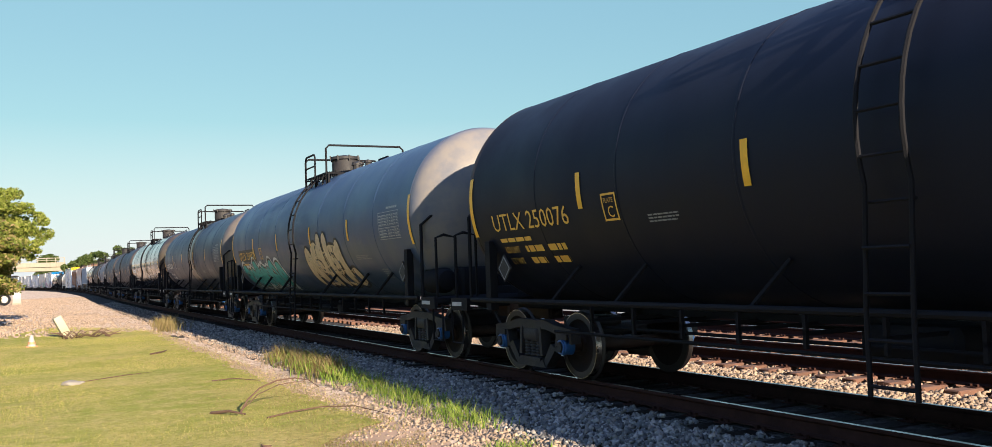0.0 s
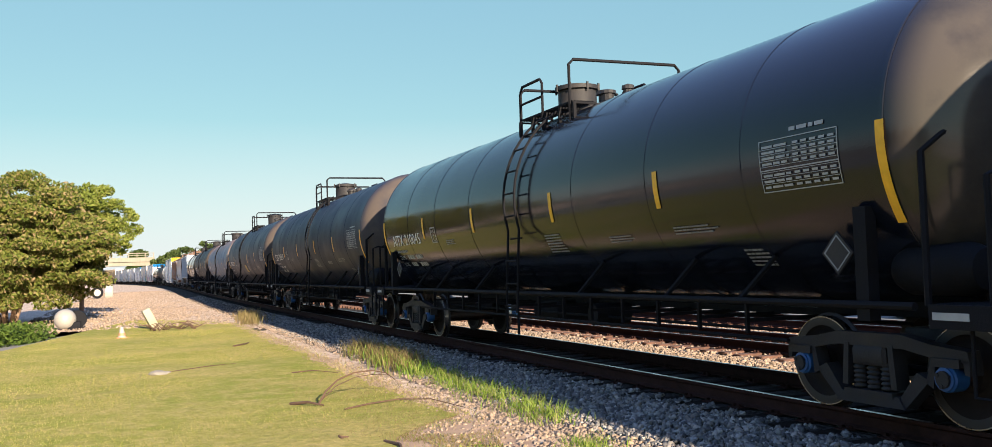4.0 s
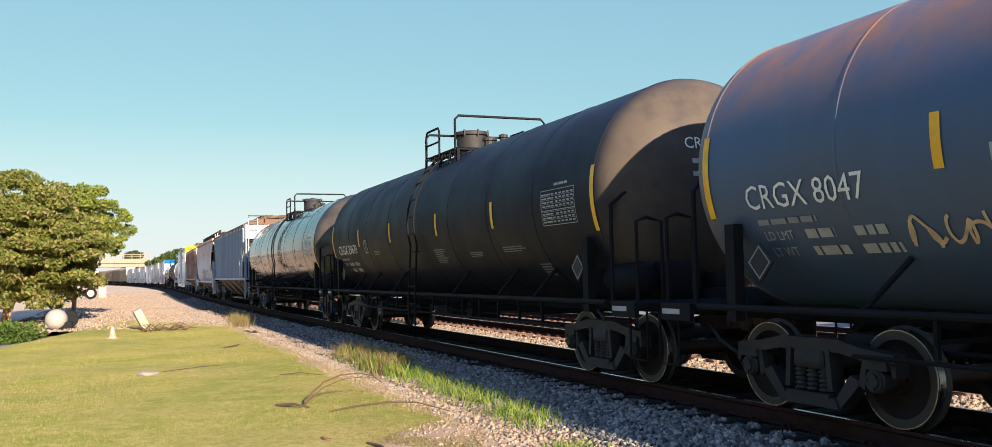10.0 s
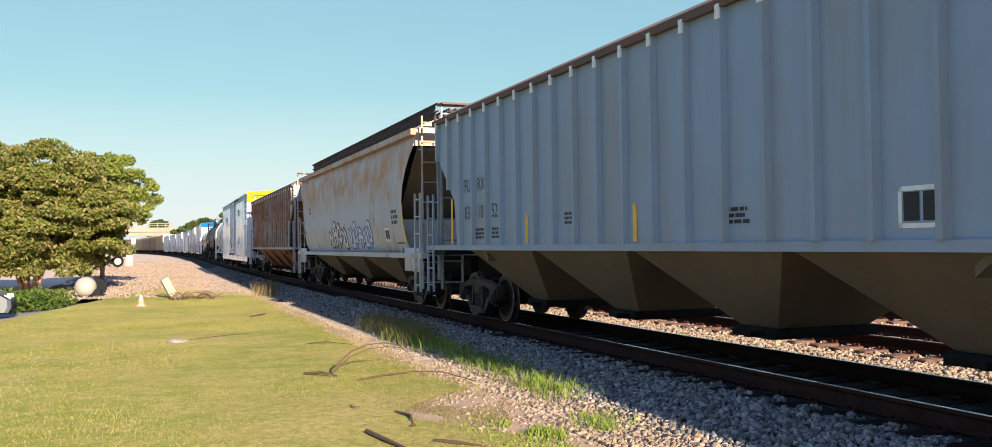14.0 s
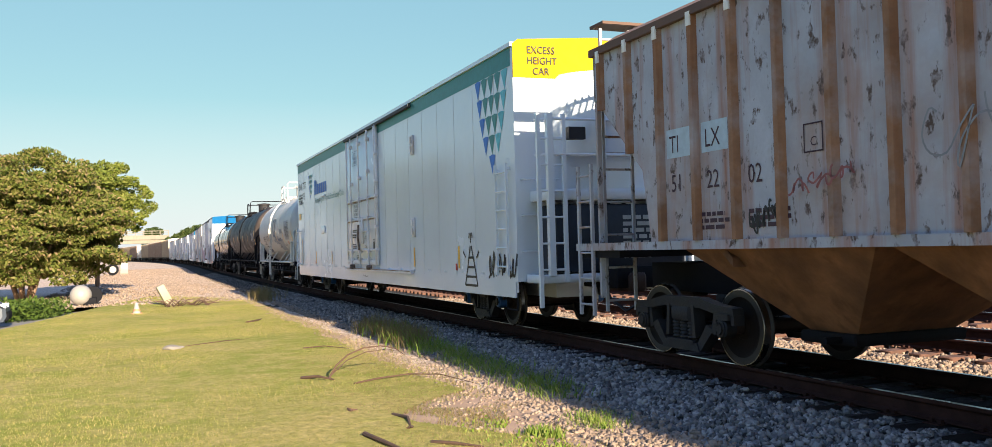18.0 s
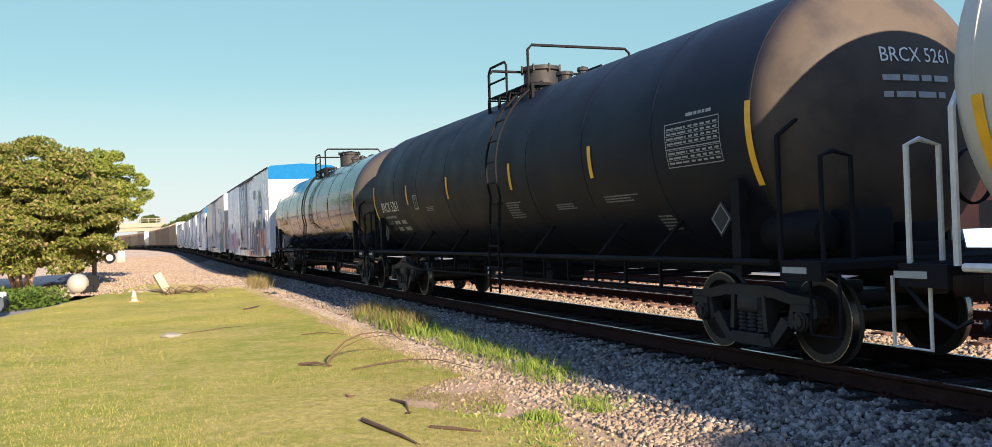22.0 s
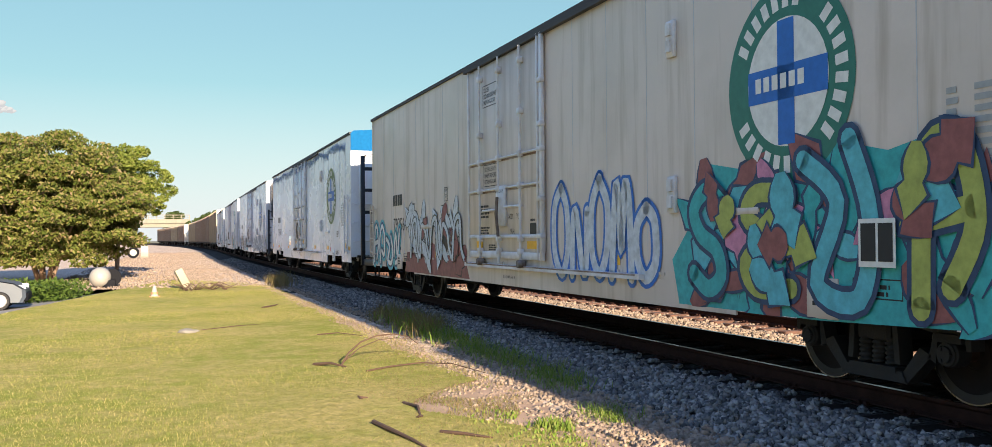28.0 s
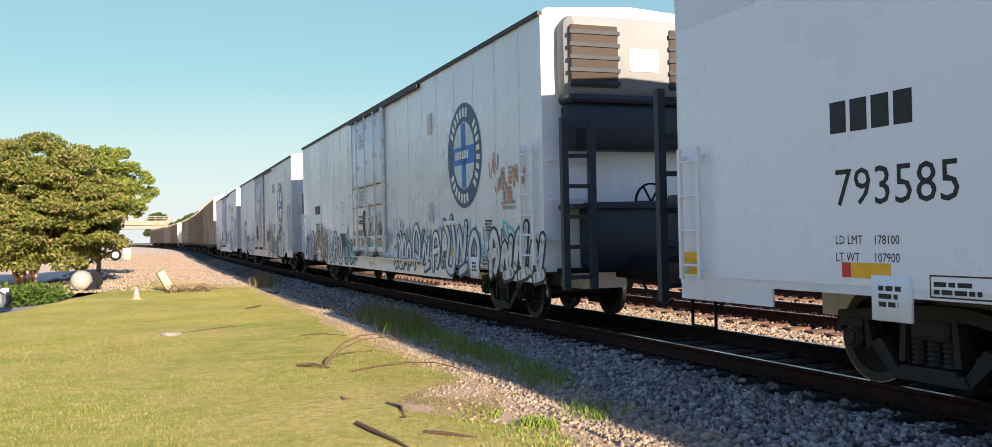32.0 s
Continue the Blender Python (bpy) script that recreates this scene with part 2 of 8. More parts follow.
M["rail_side"] = surface("rail_rust", (0.045, 0.021, 0.017), 0.9, 0.0, 0.4, 6, 60, 0.3, spec=0.08)
M["rail_top"] = surface("rail_polished", (0.30, 0.28, 0.27), 0.3, 1.0, 0.1, 5, 80, 0.03)
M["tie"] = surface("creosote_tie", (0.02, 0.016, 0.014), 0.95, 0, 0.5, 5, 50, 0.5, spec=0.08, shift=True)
M["tie_brown"] = surface("weathered_tie", (0.125, 0.062, 0.042), 0.9, 0, 0.5, 5, 50, 0.5, shift=True)
M["steel_dark"] = surface("grimy_cast_steel", (0.022, 0.022, 0.027), 0.62, 0.0, 0.4, 4, 40, 0.3, spec=0.3, dirt=(0.045, 0.038, 0.034), dirt_amt=0.5)
M["wheel"] = surface("wheel_plate", (0.022, 0.016, 0.015), 0.75, 0.0, 0.4, 5, 40, 0.2, spec=0.15)
M["wheel_dark"] = surface("wheel_rim_dark", (0.03, 0.025, 0.024), 0.6, 0.0, 0.3, 6, 60, 0.1)
M["rim"] = surface("wheel_rim_steel", (0.34, 0.32, 0.31), 0.3, 1.0, 0.15, 6, 60, 0.05)
M["under"] = surface("underframe_grime", (0.010, 0.0105, 0.014), 0.75, 0.0, 0.35, 4, 40, 0.25, spec=0.12)
M["under_brown"] = surface("axle_brown", (0.04, 0.02, 0.015), 0.7, 0.2, 0.3, 4, 40, 0.2)


# ---- railcar running gear, shared by all cars ----
WR = 0.457


def wheel_mesh():
    """One wheel, its outer face towards -x."""
    mb = MB()
    x = lambda a: -a
    mb.lathe([(x(0.80), 0.36), (x(0.805), 0.40), (x(0.80), 0.45), (x(0.79), WR), (x(0.72), WR + 0.002), (x(0.695), WR + 0.03), (x(0.68), WR + 0.028), (x(0.672), 0.42), (x(0.675), 0.38)], "x", n=40, slot=2)
    mb.lathe([(x(0.80), 0.438), (x(0.806), 0.441), (x(0.806), 0.45), (x(0.80), 0.453)], "x", n=40, slot=1)
    mb.lathe([(x(0.795), WR + 0.001), (x(0.725), WR + 0.004)], "x", n=40, slot=1)
    mb.lathe([(x(0.80), 0.365), (x(0.775), 0.345), (x(0.745), 0.25), (x(0.765), 0.15), (x(0.80), 0.125), (x(0.80), 0.07)], "x", n=32, slot=0)
    mb.lathe([(x(0.675), 0.385), (x(0.70), 0.33), (x(0.71), 0.22), (x(0.68), 0.13), (x(0.66), 0.09)], "x", n=32, slot=0)
    return mb.mesh("wheel", [M["wheel"], M["rim"], M["wheel_dark"]], 40)


def axle_mesh():
    mb = MB().lathe([(-1.0, 0.07), (-0.8, 0.08), (-0.66, 0.105), (-0.5, 0.085), (0.5, 0.085), (0.66, 0.105), (0.8, 0.08), (1.0, 0.07)], "x", n=14, caps=True)
    return mb.mesh("axle", M["under_brown"], 40)


def cap_mesh(mat):
    mb = MB().lathe([(-0.93, 0.115), (-1.07, 0.115), (-1.085, 0.10), (-1.10, 0.10), (-1.105, 0.075), (-1.095, 0.03)], "x", n=18, slot=0)
    mb.lathe([(-1.105, 0.075), (-1.125, 0.07), (-1.125, 0.0)], "x", n=12, slot=1)
    for k in range(3):
        q = 2 * math.pi * k / 3
        mb.lathe([(-1.10, 0.022), (-1.135, 0.02), (-1.135, 0.0)], "x", (0, math.cos(q) * 0.06, math.sin(q) * 0.06), 6, 1)
    return mb.mesh("bearing", [mat, M["steel_dark"]], 40)


def frame_mesh():
    """A cast side frame, seen from outside: bowed top, sloped tension members, spring seat, pedestals."""
    mb = MB()
    xo, xi = -1.06, -0.91
    top = [(-1.12, 0.60), (-1.10, 0.70), (-0.72, 0.735), (-0.40, 0.80), (0.40, 0.80), (0.72, 0.735), (1.10, 0.70), (1.12, 0.60), (0.74, 0.62), (0.42, 0.675), (-0.42, 0.675), (-0.74, 0.62)]
    mb.prism(top, xo, xi)
    for s in (-1, 1):
        mb.prism([(s * 1.12, 0.62), (s * 1.12, 0.50), (s * 1.07, 0.50), (s * 1.05, 0.62)], xo, xi)
        mb.prism([(s * 0.72, 0.63), (s * 0.66, 0.40), (s * 0.74, 0.36), (s * 0.77, 0.62)], xo, xi)
        mb.prism([(s * 0.70, 0.42), (s * 0.40, 0.13), (s * 0.30, 0.16), (s * 0.56, 0.48)], xo, xi)
        mb.prism([(s * 0.30, 0.70), (s * 0.24, 0.70), (s * 0.27, 0.30), (s * 0.34, 0.30)], xo - 0.01, xi)
        mb.box(xo - 0.03, xi, min(s * 1.04, s * 0.76), max(s * 1.04, s * 0.76), 0.555, 0.63)
    mb.prism([(-0.42, 0.14), (0.42, 0.14), (0.36, 0.24), (-0.36, 0.24)], xo - 0.02, xi)
    mb.box(xo - 0.03, xi + 0.1, -0.30, 0.30, 0.22, 0.27)
    return mb.mesh("side_frame", M["steel_dark"], 30)


def spring_mesh():
    mb = MB()
    for y in (-0.17, 0.0, 0.17):
        prof = []
        for k in range(6):
            z = 0.275 + k * 0.044
            prof += [(z, 0.058), (z + 0.013, 0.076), (z + 0.027, 0.076), (z + 0.04, 0.058)]
        mb.lathe(prof, "z", (-0.985, y, 0), 10)
    return mb.mesh("spring", M["steel_dark"], 60)


WHEELS, AXLE, FRAME, SPRING = wheel_mesh(), axle_mesh(), frame_mesh(), spring_mesh()
CAP_BLUE, CAP_DARK = cap_mesh(M["blue_cap"]), cap_mesh(M["steel_dark"])
BOLSTER = MB().box(-1.08, 1.08, -0.21, 0.21, 0.50, 0.68, bev=0.03).box(-0.35, 0.35, -0.28, 0.28, 0.66, 0.8, bev=0.03).mesh("bolster", M["steel_dark"])
BRAKE = MB().box(-0.9, 0.9, -0.46, -0.38, 0.30, 0.42).box(-0.9, 0.9, 0.38, 0.46, 0.30, 0.42).tube([(-0.2, -0.44, 0.36), (-0.2, 0.44, 0.4)], 0.03, 6).mesh("brake_beam", M["under"])
HALF_TURN = pose(0, 0, 0, 0, 0, 180)
ROLLING = []  # (wheelset, its car's place at the start, its y on the car)


def truck(car, yc, start, cap=None, spin=True):
    at = pose(0, yc, 0)
    for turn in (Matrix.Identity(4), HALF_TURN):
        put("side_frame", FRAME, car, at @ turn)
        put("spring_nest", SPRING, car, at @ turn)
    put("bolster", BOLSTER, car, at)
    put("brake_beam", BRAKE, car, at)
    for y in (-0.889, 0.889):
        ws = put("wheelset", AXLE, car, pose(0, yc + y, WR))
        put("wheel", WHEELS, ws)
        put("wheel", WHEELS, ws, HALF_TURN)
        put("bearing_cap", cap or CAP_DARK, ws)
        put("bearing_cap", cap or CAP_DARK, ws, HALF_TURN)
        if spin:
            ROLLING.append((ws, start, yc + y))


def coupler(car, half, mat=None):
    for s in (-1, 1):
        mb = MB().box(-0.13, 0.13, min(s * (half - 1.0), s * (half - 0.35)), max(s * (half - 1.0), s * (half - 0.35)), 0.72, 1.0, bev=0.03)
        mb.box(-0.09, 0.09, min(s * (half - 0.4), s * (half + 0.02)), max(s * (half - 0.4), s * (half + 0.02)), 0.78, 0.96, bev=0.03)
        mb.box(-0.15, 0.15, min(s * (half - 0.12), s * (half + 0.1)), max(s * (half - 0.12), s * (half + 0.1)), 0.72, 1.02, bev=0.05)
        part("coupler", mb, M["under_brown"], car)
        mb = MB().tube([(-0.3, s * (half - 0.5), 0.8), (-0.33, s * (half - 0.25), 0.6), (-0.2, s * (half + 0.0), 0.42), (-0.1, s * (half + 0.1), 0.5)], 0.025, 6)
        part("air_hose", mb, M["ink"], car)


# ---- marks laid on surfaces: lettering, stripes, tables ----
_glyphs = {}


def letters(text):
    """Flat mesh of a text in the built-in font, one unit high: verts (u, v) and faces."""
    if text not in _glyphs:
        cu = bpy.data.curves.new("letters", "FONT")
        cu.body, cu.resolution_u = text, 2
        ob = bpy.data.objects.new("letters", cu)
        me = bpy.data.meshes.new_from_object(ob)
        vs = [(v.co.x, v.co.y) for v in me.vertices]
        fs = [tuple(p.vertices) for p in me.polygons]
        w = max((u for u, _ in vs), default=1)
        h = max((v for _, v in vs), default=1)
        bpy.data.objects.remove(ob)
        bpy.data.meshes.remove(me)
        bpy.data.curves.remove(cu)
        _glyphs[text] = ([(u / h, v / h) for u, v in vs], fs, w / h)
    return _glyphs[text]


def flat_side(xs, off=0.006):
    return lambda u, v: (-xs - off, -u, v)


def flat_end(ys, off=0.006):
    return lambda u, v: (u, ys - off, v)


def round_side(r, zc, off=0.007):
    """u along the car towards its front, v the height at which the mark stands on the shell."""
    def at(u, v):
        q = math.asin(max(-1, min(1, (v - zc) / r)))
        return (-(r + off) * math.cos(q), -u, zc + (r + off) * math.sin(q))
    return at


def text_mb(at, text, u, v, h, wide=1.0, mb=None, slot=0, mid=False):
    vs, fs, w = letters(text)
    u0 = u - w * h * wide / 2 if mid else u
    return (mb or MB()).add([at(u0 + a * h * wide, v + b * h) for a, b in vs], fs, slot)


def patch(mb, at, u0, u1, v0, v1, slot=0, nv=6, nu=1, lean=0.0):
    vs = [at(u0 + (u1 - u0) * i / nu + lean * j / nv, v0 + (v1 - v0) * j / nv) for j in range(nv + 1) for i in range(nu + 1)]
    fs = [(j * (nu + 1) + i, j * (nu + 1) + i + 1, (j + 1) * (nu + 1) + i + 1, (j + 1) * (nu + 1) + i) for j in range(nv) for i in range(nu)]
    return mb.add(vs, fs, slot)


def bars(mb, at, u, v, w, h, lines, rng, slot=0, fill=0.62):
    """Lines of small writing as plain bars."""
    step = h / lines
    for k in range(lines):
        a = u
        end = u + w * rng.uniform(0.7, 1.0)
        z = v + h - (k + 1) * step
        while a < end:
            b = min(end, a + step * rng.uniform(0.8, 2.6))
            patch(mb, at, a, b, z, z + step * fill, slot, 1)
            a = b + step * 0.35
    return mb


def outline_box(mb, at, u0, u1, v0, v1, t=0.02, slot=0):
    patch(mb, at, u0, u1, v0, v0 + t, slot, 1)
    patch(mb, at, u0, u1, v1 - t, v1, slot, 1)
    patch(mb, at, u0, u0 + t, v0, v1, slot, 4)
    patch(mb, at, u1 - t, u1, v0, v1, slot, 4)
    return mb


def smooth_loop(pts, k=6):
    out, n = [], len(pts)
    for i in range(n):
        p0, p1, p2, p3 = (pts[(i + d) % n] for d in (-1, 0, 1, 2))
        for j in range(k):
            t = j / k
            out.append(tuple(0.5 * (2 * b + (c - a) * t + (2 * a - 5 * b + 4 * c - d) * t * t + (3 * b - a - 3 * c + d) * t ** 3) for a, b, c, d in zip(p0, p1, p2, p3)))
    return out


def stroke(mb, at, pts, w, slot=0, lift=0.0, k=5, taper=False):
    """A painted band of width w along a curve through the given (u, v) points."""
    line = []
    n = len(pts)
    for i in range(n - 1):
        p0, p1, p2, p3 = pts[max(i - 1, 0)], pts[i], pts[i + 1], pts[min(i + 2, n - 1)]
        for j in range(k):
            t = j / k
            line.append(tuple(0.5 * (2 * b + (c - a) * t + (2 * a - 5 * b + 4 * c - d) * t * t + (3 * b - a - 3 * c + d) * t ** 3) for a, b, c, d in zip(p0, p1, p2, p3)))
    line.append(tuple(pts[-1]))
    vs = []
    for i, (u, v) in enumerate(line):
        a, b = line[max(i - 1, 0)], line[min(i + 1, len(line) - 1)]
        du, dv = b[0] - a[0], b[1] - a[1]
        d = math.hypot(du, dv) or 1
        ww = w * (1 - 0.7 * i / len(line)) if taper else w
        for s in (-1, 1):
            p = at(u - dv / d * ww / 2 * s, v + du / d * ww / 2 * s)
            vs.append(p)
    return mb.add(vs, [(2 * i, 2 * i + 1, 2 * i + 3, 2 * i + 2) for i in range(len(line) - 1)], slot)


def fan(mb, at, loop, slot=0):
    """A filled outline of (u, v), star-shaped about its middle."""
    cu, cv = (sum(p[i] for p in loop) / len(loop) for i in (0, 1))
    n = len(loop)
    vs = [at(cu, cv)] + [at(cu + (u - cu) * q, cv + (v - cv) * q) for q in (0.5, 1.0) for u, v in loop]
    fs = [(0, 1 + i, 1 + (i + 1) % n) for i in range(n)]
    fs += [(1 + i, 1 + n + i, 1 + n + (i + 1) % n, 1 + (i + 1) % n) for i in range(n)]
    return mb.add(vs, fs, slot)


def layered(at_of, k):
    """The same surface, k millimetres further out."""
    return at_of(0.009 + 0.003 * k)


# strokes of rounded display capitals in a 1 x 1 box, for painted tags
SKEL = {
    "A": [[(0, 0), (0.25, 0.7), (0.5, 1), (0.75, 0.7), (1, 0)], [(0.2, 0.4), (0.8, 0.4)]],
    "C": [[(1, 0.85), (0.6, 1), (0.15, 0.8), (0, 0.5), (0.15, 0.18), (0.6, 0), (1, 0.15)]],
    "E": [[(0.95, 0.95), (0.3, 1), (0.05, 0.75), (0.5, 0.55), (0.05, 0.3), (0.3, 0.02), (0.95, 0.08)]],
    "H": [[(0, 0), (0.05, 1)], [(0.95, 0), (0.9, 1)], [(0, 0.5), (1, 0.55)]],
    "I": [[(0.5, 0), (0.5, 1)]],
    "L": [[(0.1, 1), (0.08, 0.2), (0.3, 0), (1, 0.1)]],
    "M": [[(0, 0), (0.1, 0.7), (0.25, 1), (0.4, 0.6), (0.5, 0.3), (0.6, 0.6), (0.75, 1), (0.9, 0.7), (1, 0)]],
    "N": [[(0, 0), (0.1, 0.8), (0.3, 0.95), (0.65, 0.1), (0.9, 0.1), (1, 1)]],
    "O": [[(0.5, 1), (0.08, 0.75), (0.08, 0.25), (0.5, 0), (0.92, 0.25), (0.92, 0.75), (0.5, 1)]],
    "R": [[(0.1, 0), (0.1, 1), (0.7, 1), (0.9, 0.75), (0.6, 0.5), (0.2, 0.5)], [(0.4, 0.5), (0.95, 0)]],
    "S": [[(0.95, 0.85), (0.5, 1), (0.1, 0.8), (0.3, 0.55), (0.8, 0.4), (0.9, 0.15), (0.5, 0), (0.05, 0.12)]],
    "T": [[(0, 0.95), (1, 1)], [(0.5, 1), (0.5, 0)]],
    "U": [[(0.05, 1), (0.05, 0.3), (0.4, 0), (0.8, 0.1), (0.95, 0.4), (0.95, 1)]],
    "a": [[(0.1, 0), (0.0, 0.6), (0.4, 1), (0.8, 0.7), (0.7, 0.2), (0.3, 0.3)]],
    "b": [[(0, 0.9), (0.5, 0.6), (0.2, 0.1), (0.8, 0.0), (1, 0.5), (0.7, 1)]],
    "c": [[(0.2, 0), (0.3, 0.9), (0.7, 1.0), (0.9, 0.5), (0.6, 0.1)], [(0.1, 0.5), (0.9, 0.6)]],
    "d": [[(0, 0.2), (0.3, 0.8), (0.6, 0.2), (0.9, 0.9)], [(0.3, 0), (0.9, 0.1)]],
    "Z": [[(0, 0.9), (0.95, 1), (0.1, 0.1), (1, 0.05)]],
}


def piece(name, parent, at_of, word, u, v, w, h, fat, fill, edge, halo=None, jitter=0.1, seed=1, lean=0.0, label=""):
    """A spray-painted word in fat rounded letters: halo, outline and filling as three coats."""
    rng = random.Random(seed)
    mb = MB()
    step = w / len(word)
    strokes = []
    for k, ch in enumerate(word):
        for line in SKEL[ch]:
            strokes.append([(u + step * k + step * 0.08 + a * step * 0.84 + lean * b * h + rng.uniform(-1, 1) * jitter * step * 0.3, v + b * h * (0.9 + 0.2 * math.sin(k * 2.1 + seed)) + rng.uniform(-1, 1) * jitter * h * 0.2) for a, b in line])
    mats = ([halo] if halo else []) + [edge, fill]
    grow = ([0.13] if halo else []) + [0.055, 0.0]
    for lvl, g in enumerate(grow):
        at = layered(at_of, lvl)
        for s, line in enumerate(strokes):
            a2 = layered(at_of, lvl + 0.12 * (s % 5))
            stroke(mb, a2, line, fat + 2 * g, lvl)
            for e in (line[0], line[-1]):
                r = fat / 2 + g
                fan(mb, a2, [(e[0] + r * math.cos(q), e[1] + r * math.sin(q)) for q in (2 * math.pi * i / 10 for i in range(10))], lvl)
    return part(name, mb, mats, parent, label, smooth=0)


def scrawl(mb, at, u, v, w, h, rng, slot=0, thick=0.02, loops=5):
    """A thin scribbled tag."""
    pts = []
    n = loops * 6
    a, b, c = rng.uniform(0.1, 0.22), rng.uniform(0, 6.28), rng.uniform(0.6, 1.4)
    for k in range(n + 1):
        q = 2 * math.pi * k / 6
        pts.append((u + w * (0.1 + 0.8 * k / n + a * math.cos(q * c + b)) + rng.uniform(-0.03, 0.03) * w,
                    v + h * (0.5 + 0.42 * math.sin(q + b) * rng.uniform(0.5, 1.0) + 0.12 * math.sin(q * 0.37 + b))))
    return stroke(mb, at, pts, thick, slot, k=3)


# ---- tank cars ----
R_T, ZC, SEAM = 1.56, 2.57, 7.95


def tank_shell(r, zc, seam, mats, rings, depth=0.72):
    prof = []
    for k in range(17):
        q = math.pi / 2 * k / 16
        prof.append((-seam - depth * math.cos(q), max(0.001, r * math.sin(q))))
    marks = sorted(rings)
    for y in marks:
        prof += [(y - 0.02, r), (y - 0.01, r + 0.006), (y + 0.01, r + 0.006), (y + 0.02, r)]
    prof += [(-a, b) for a, b in reversed(prof[:17])]
    return MB().lathe(prof, "y", (0, 0, zc), 72)


def top_gear(car, r, zc, rail_mat, dome_mat, dome_y=0.6, dome=0.34, off=0.0):
    """Manway, valves, side gratings low on the shell's shoulders, and hand rails round them."""
    zt = zc + r
    mb = MB().lathe([(zt - 0.15, dome), (zt + 0.42, dome), (zt + 0.43, dome + 0.05), (zt + 0.5, dome + 0.05), (zt + 0.52, dome * 0.9), (zt + 0.57, 0.0)], "z", (0, dome_y, 0), 22)
    for k in range(8):
        q = 2 * math.pi * k / 8
        cx, cy = math.cos(q) * (dome + 0.05), dome_y + math.sin(q) * (dome + 0.05)
        mb.box(cx - 0.016, cx + 0.016, cy - 0.016, cy + 0.016, zt + 0.40, zt + 0.53)
    part("manway", mb, dome_mat, car, "bolted manway with a round lid")
    for y, rr, h in ((-0.65, 0.13, 0.26), (-0.95, 0.1, 0.2), (-1.25, 0.08, 0.24), (0.8, 0.1, 0.2)):
        mb = MB().lathe([(zt - 0.1, rr), (zt + h * 0.7, rr), (zt + h * 0.75, rr * 1.3), (zt + h, rr * 1.2), (zt + h + 0.03, 0.0)], "z", (0.12 * math.sin(y * 9), dome_y - 0.3 + y, 0), 10)
        part("valve", mb, dome_mat, car)
    a, b, x = -1.08 + off, 0.8 + off, 1.0
    zb, h = zc + math.sqrt(r * r - x * x) - 0.02, zt + 0.5
    for s in (-1, 1):
        mb = MB()
        for k in range(8):
            xx = 0.62 + 0.36 * k / 7
            mb.box(s * xx - 0.01, s * xx + 0.01, a - 0.06, b + 0.06, zt - 0.1, zt - 0.07)
        for y in np.linspace(a - 0.1, b + 0.1, 5):
            mb.box(min(s * 0.6, s * 1.0), max(s * 0.6, s * 1.0), y - 0.018, y + 0.018, zt - 0.13, zt - 0.1)
            mb.box(min(s * 0.95, s * 1.0), max(s * 0.95, s * 1.0), y - 0.02, y + 0.02, zb, zt - 0.1)
        part("platform_grating", mb, rail_mat, car)
        mb = MB().tube([(s * x, b, zb), (s * x, b, h - 0.1), (s * x, b - 0.08, h - 0.02), (s * x, off, h - 0.02), (s * x, off - 0.08, h - 0.1), (s * x, off - 0.08, zb)], 0.024, 6)
        mb.tube([(s * x, b, h - 0.32), (s * x, off - 0.06, h - 0.32)], 0.02, 6)
        part("handrail", mb, rail_mat, car)
    for y, hh in ((a, h + 0.08), (b + 0.02, h - 0.05)):
        mb = MB().tube([(-x, y, zb), (-x, y, hh - 0.08), (-x + 0.08, y, hh), (x - 0.08, y, hh), (x, y, hh - 0.08), (x, y, zb)], 0.026, 6)
        part("end_rail", mb, rail_mat, car)


def tank_ladder(car, r, zc, y, mat, z0=0.45, cage=False):
    mb = MB()
    ys = (y - 0.22, y + 0.22)
    path = []
    for k in range(13):
        q = radians(-16 + k * 6.6)
        path.append((-(r + 0.13) * math.cos(q), zc + (r + 0.13) * math.sin(q)))
    path = [(-r - 0.12, z0), (-r - 0.12, 1.1)] + path
    for yy in ys:
        mb.tube([(x, yy, z) for x, z in path], 0.022, 6)
    part("ladder_rail", mb, mat, car)
    z = z0 + 0.08
    while z < zc + r * 0.93:
        x = -r - 0.12 if z < 1.9 else -(r + 0.13) * math.cos(math.asin(min(1, max(-1, (z - zc) / (r + 0.13)))))
        rb = MB().tube([(x, ys[0], z), (x, ys[1], z)], 0.016, 6)
        part("rung", rb, mat, car)
        z += 0.36 if z < zc + r * 0.5 else 0.25


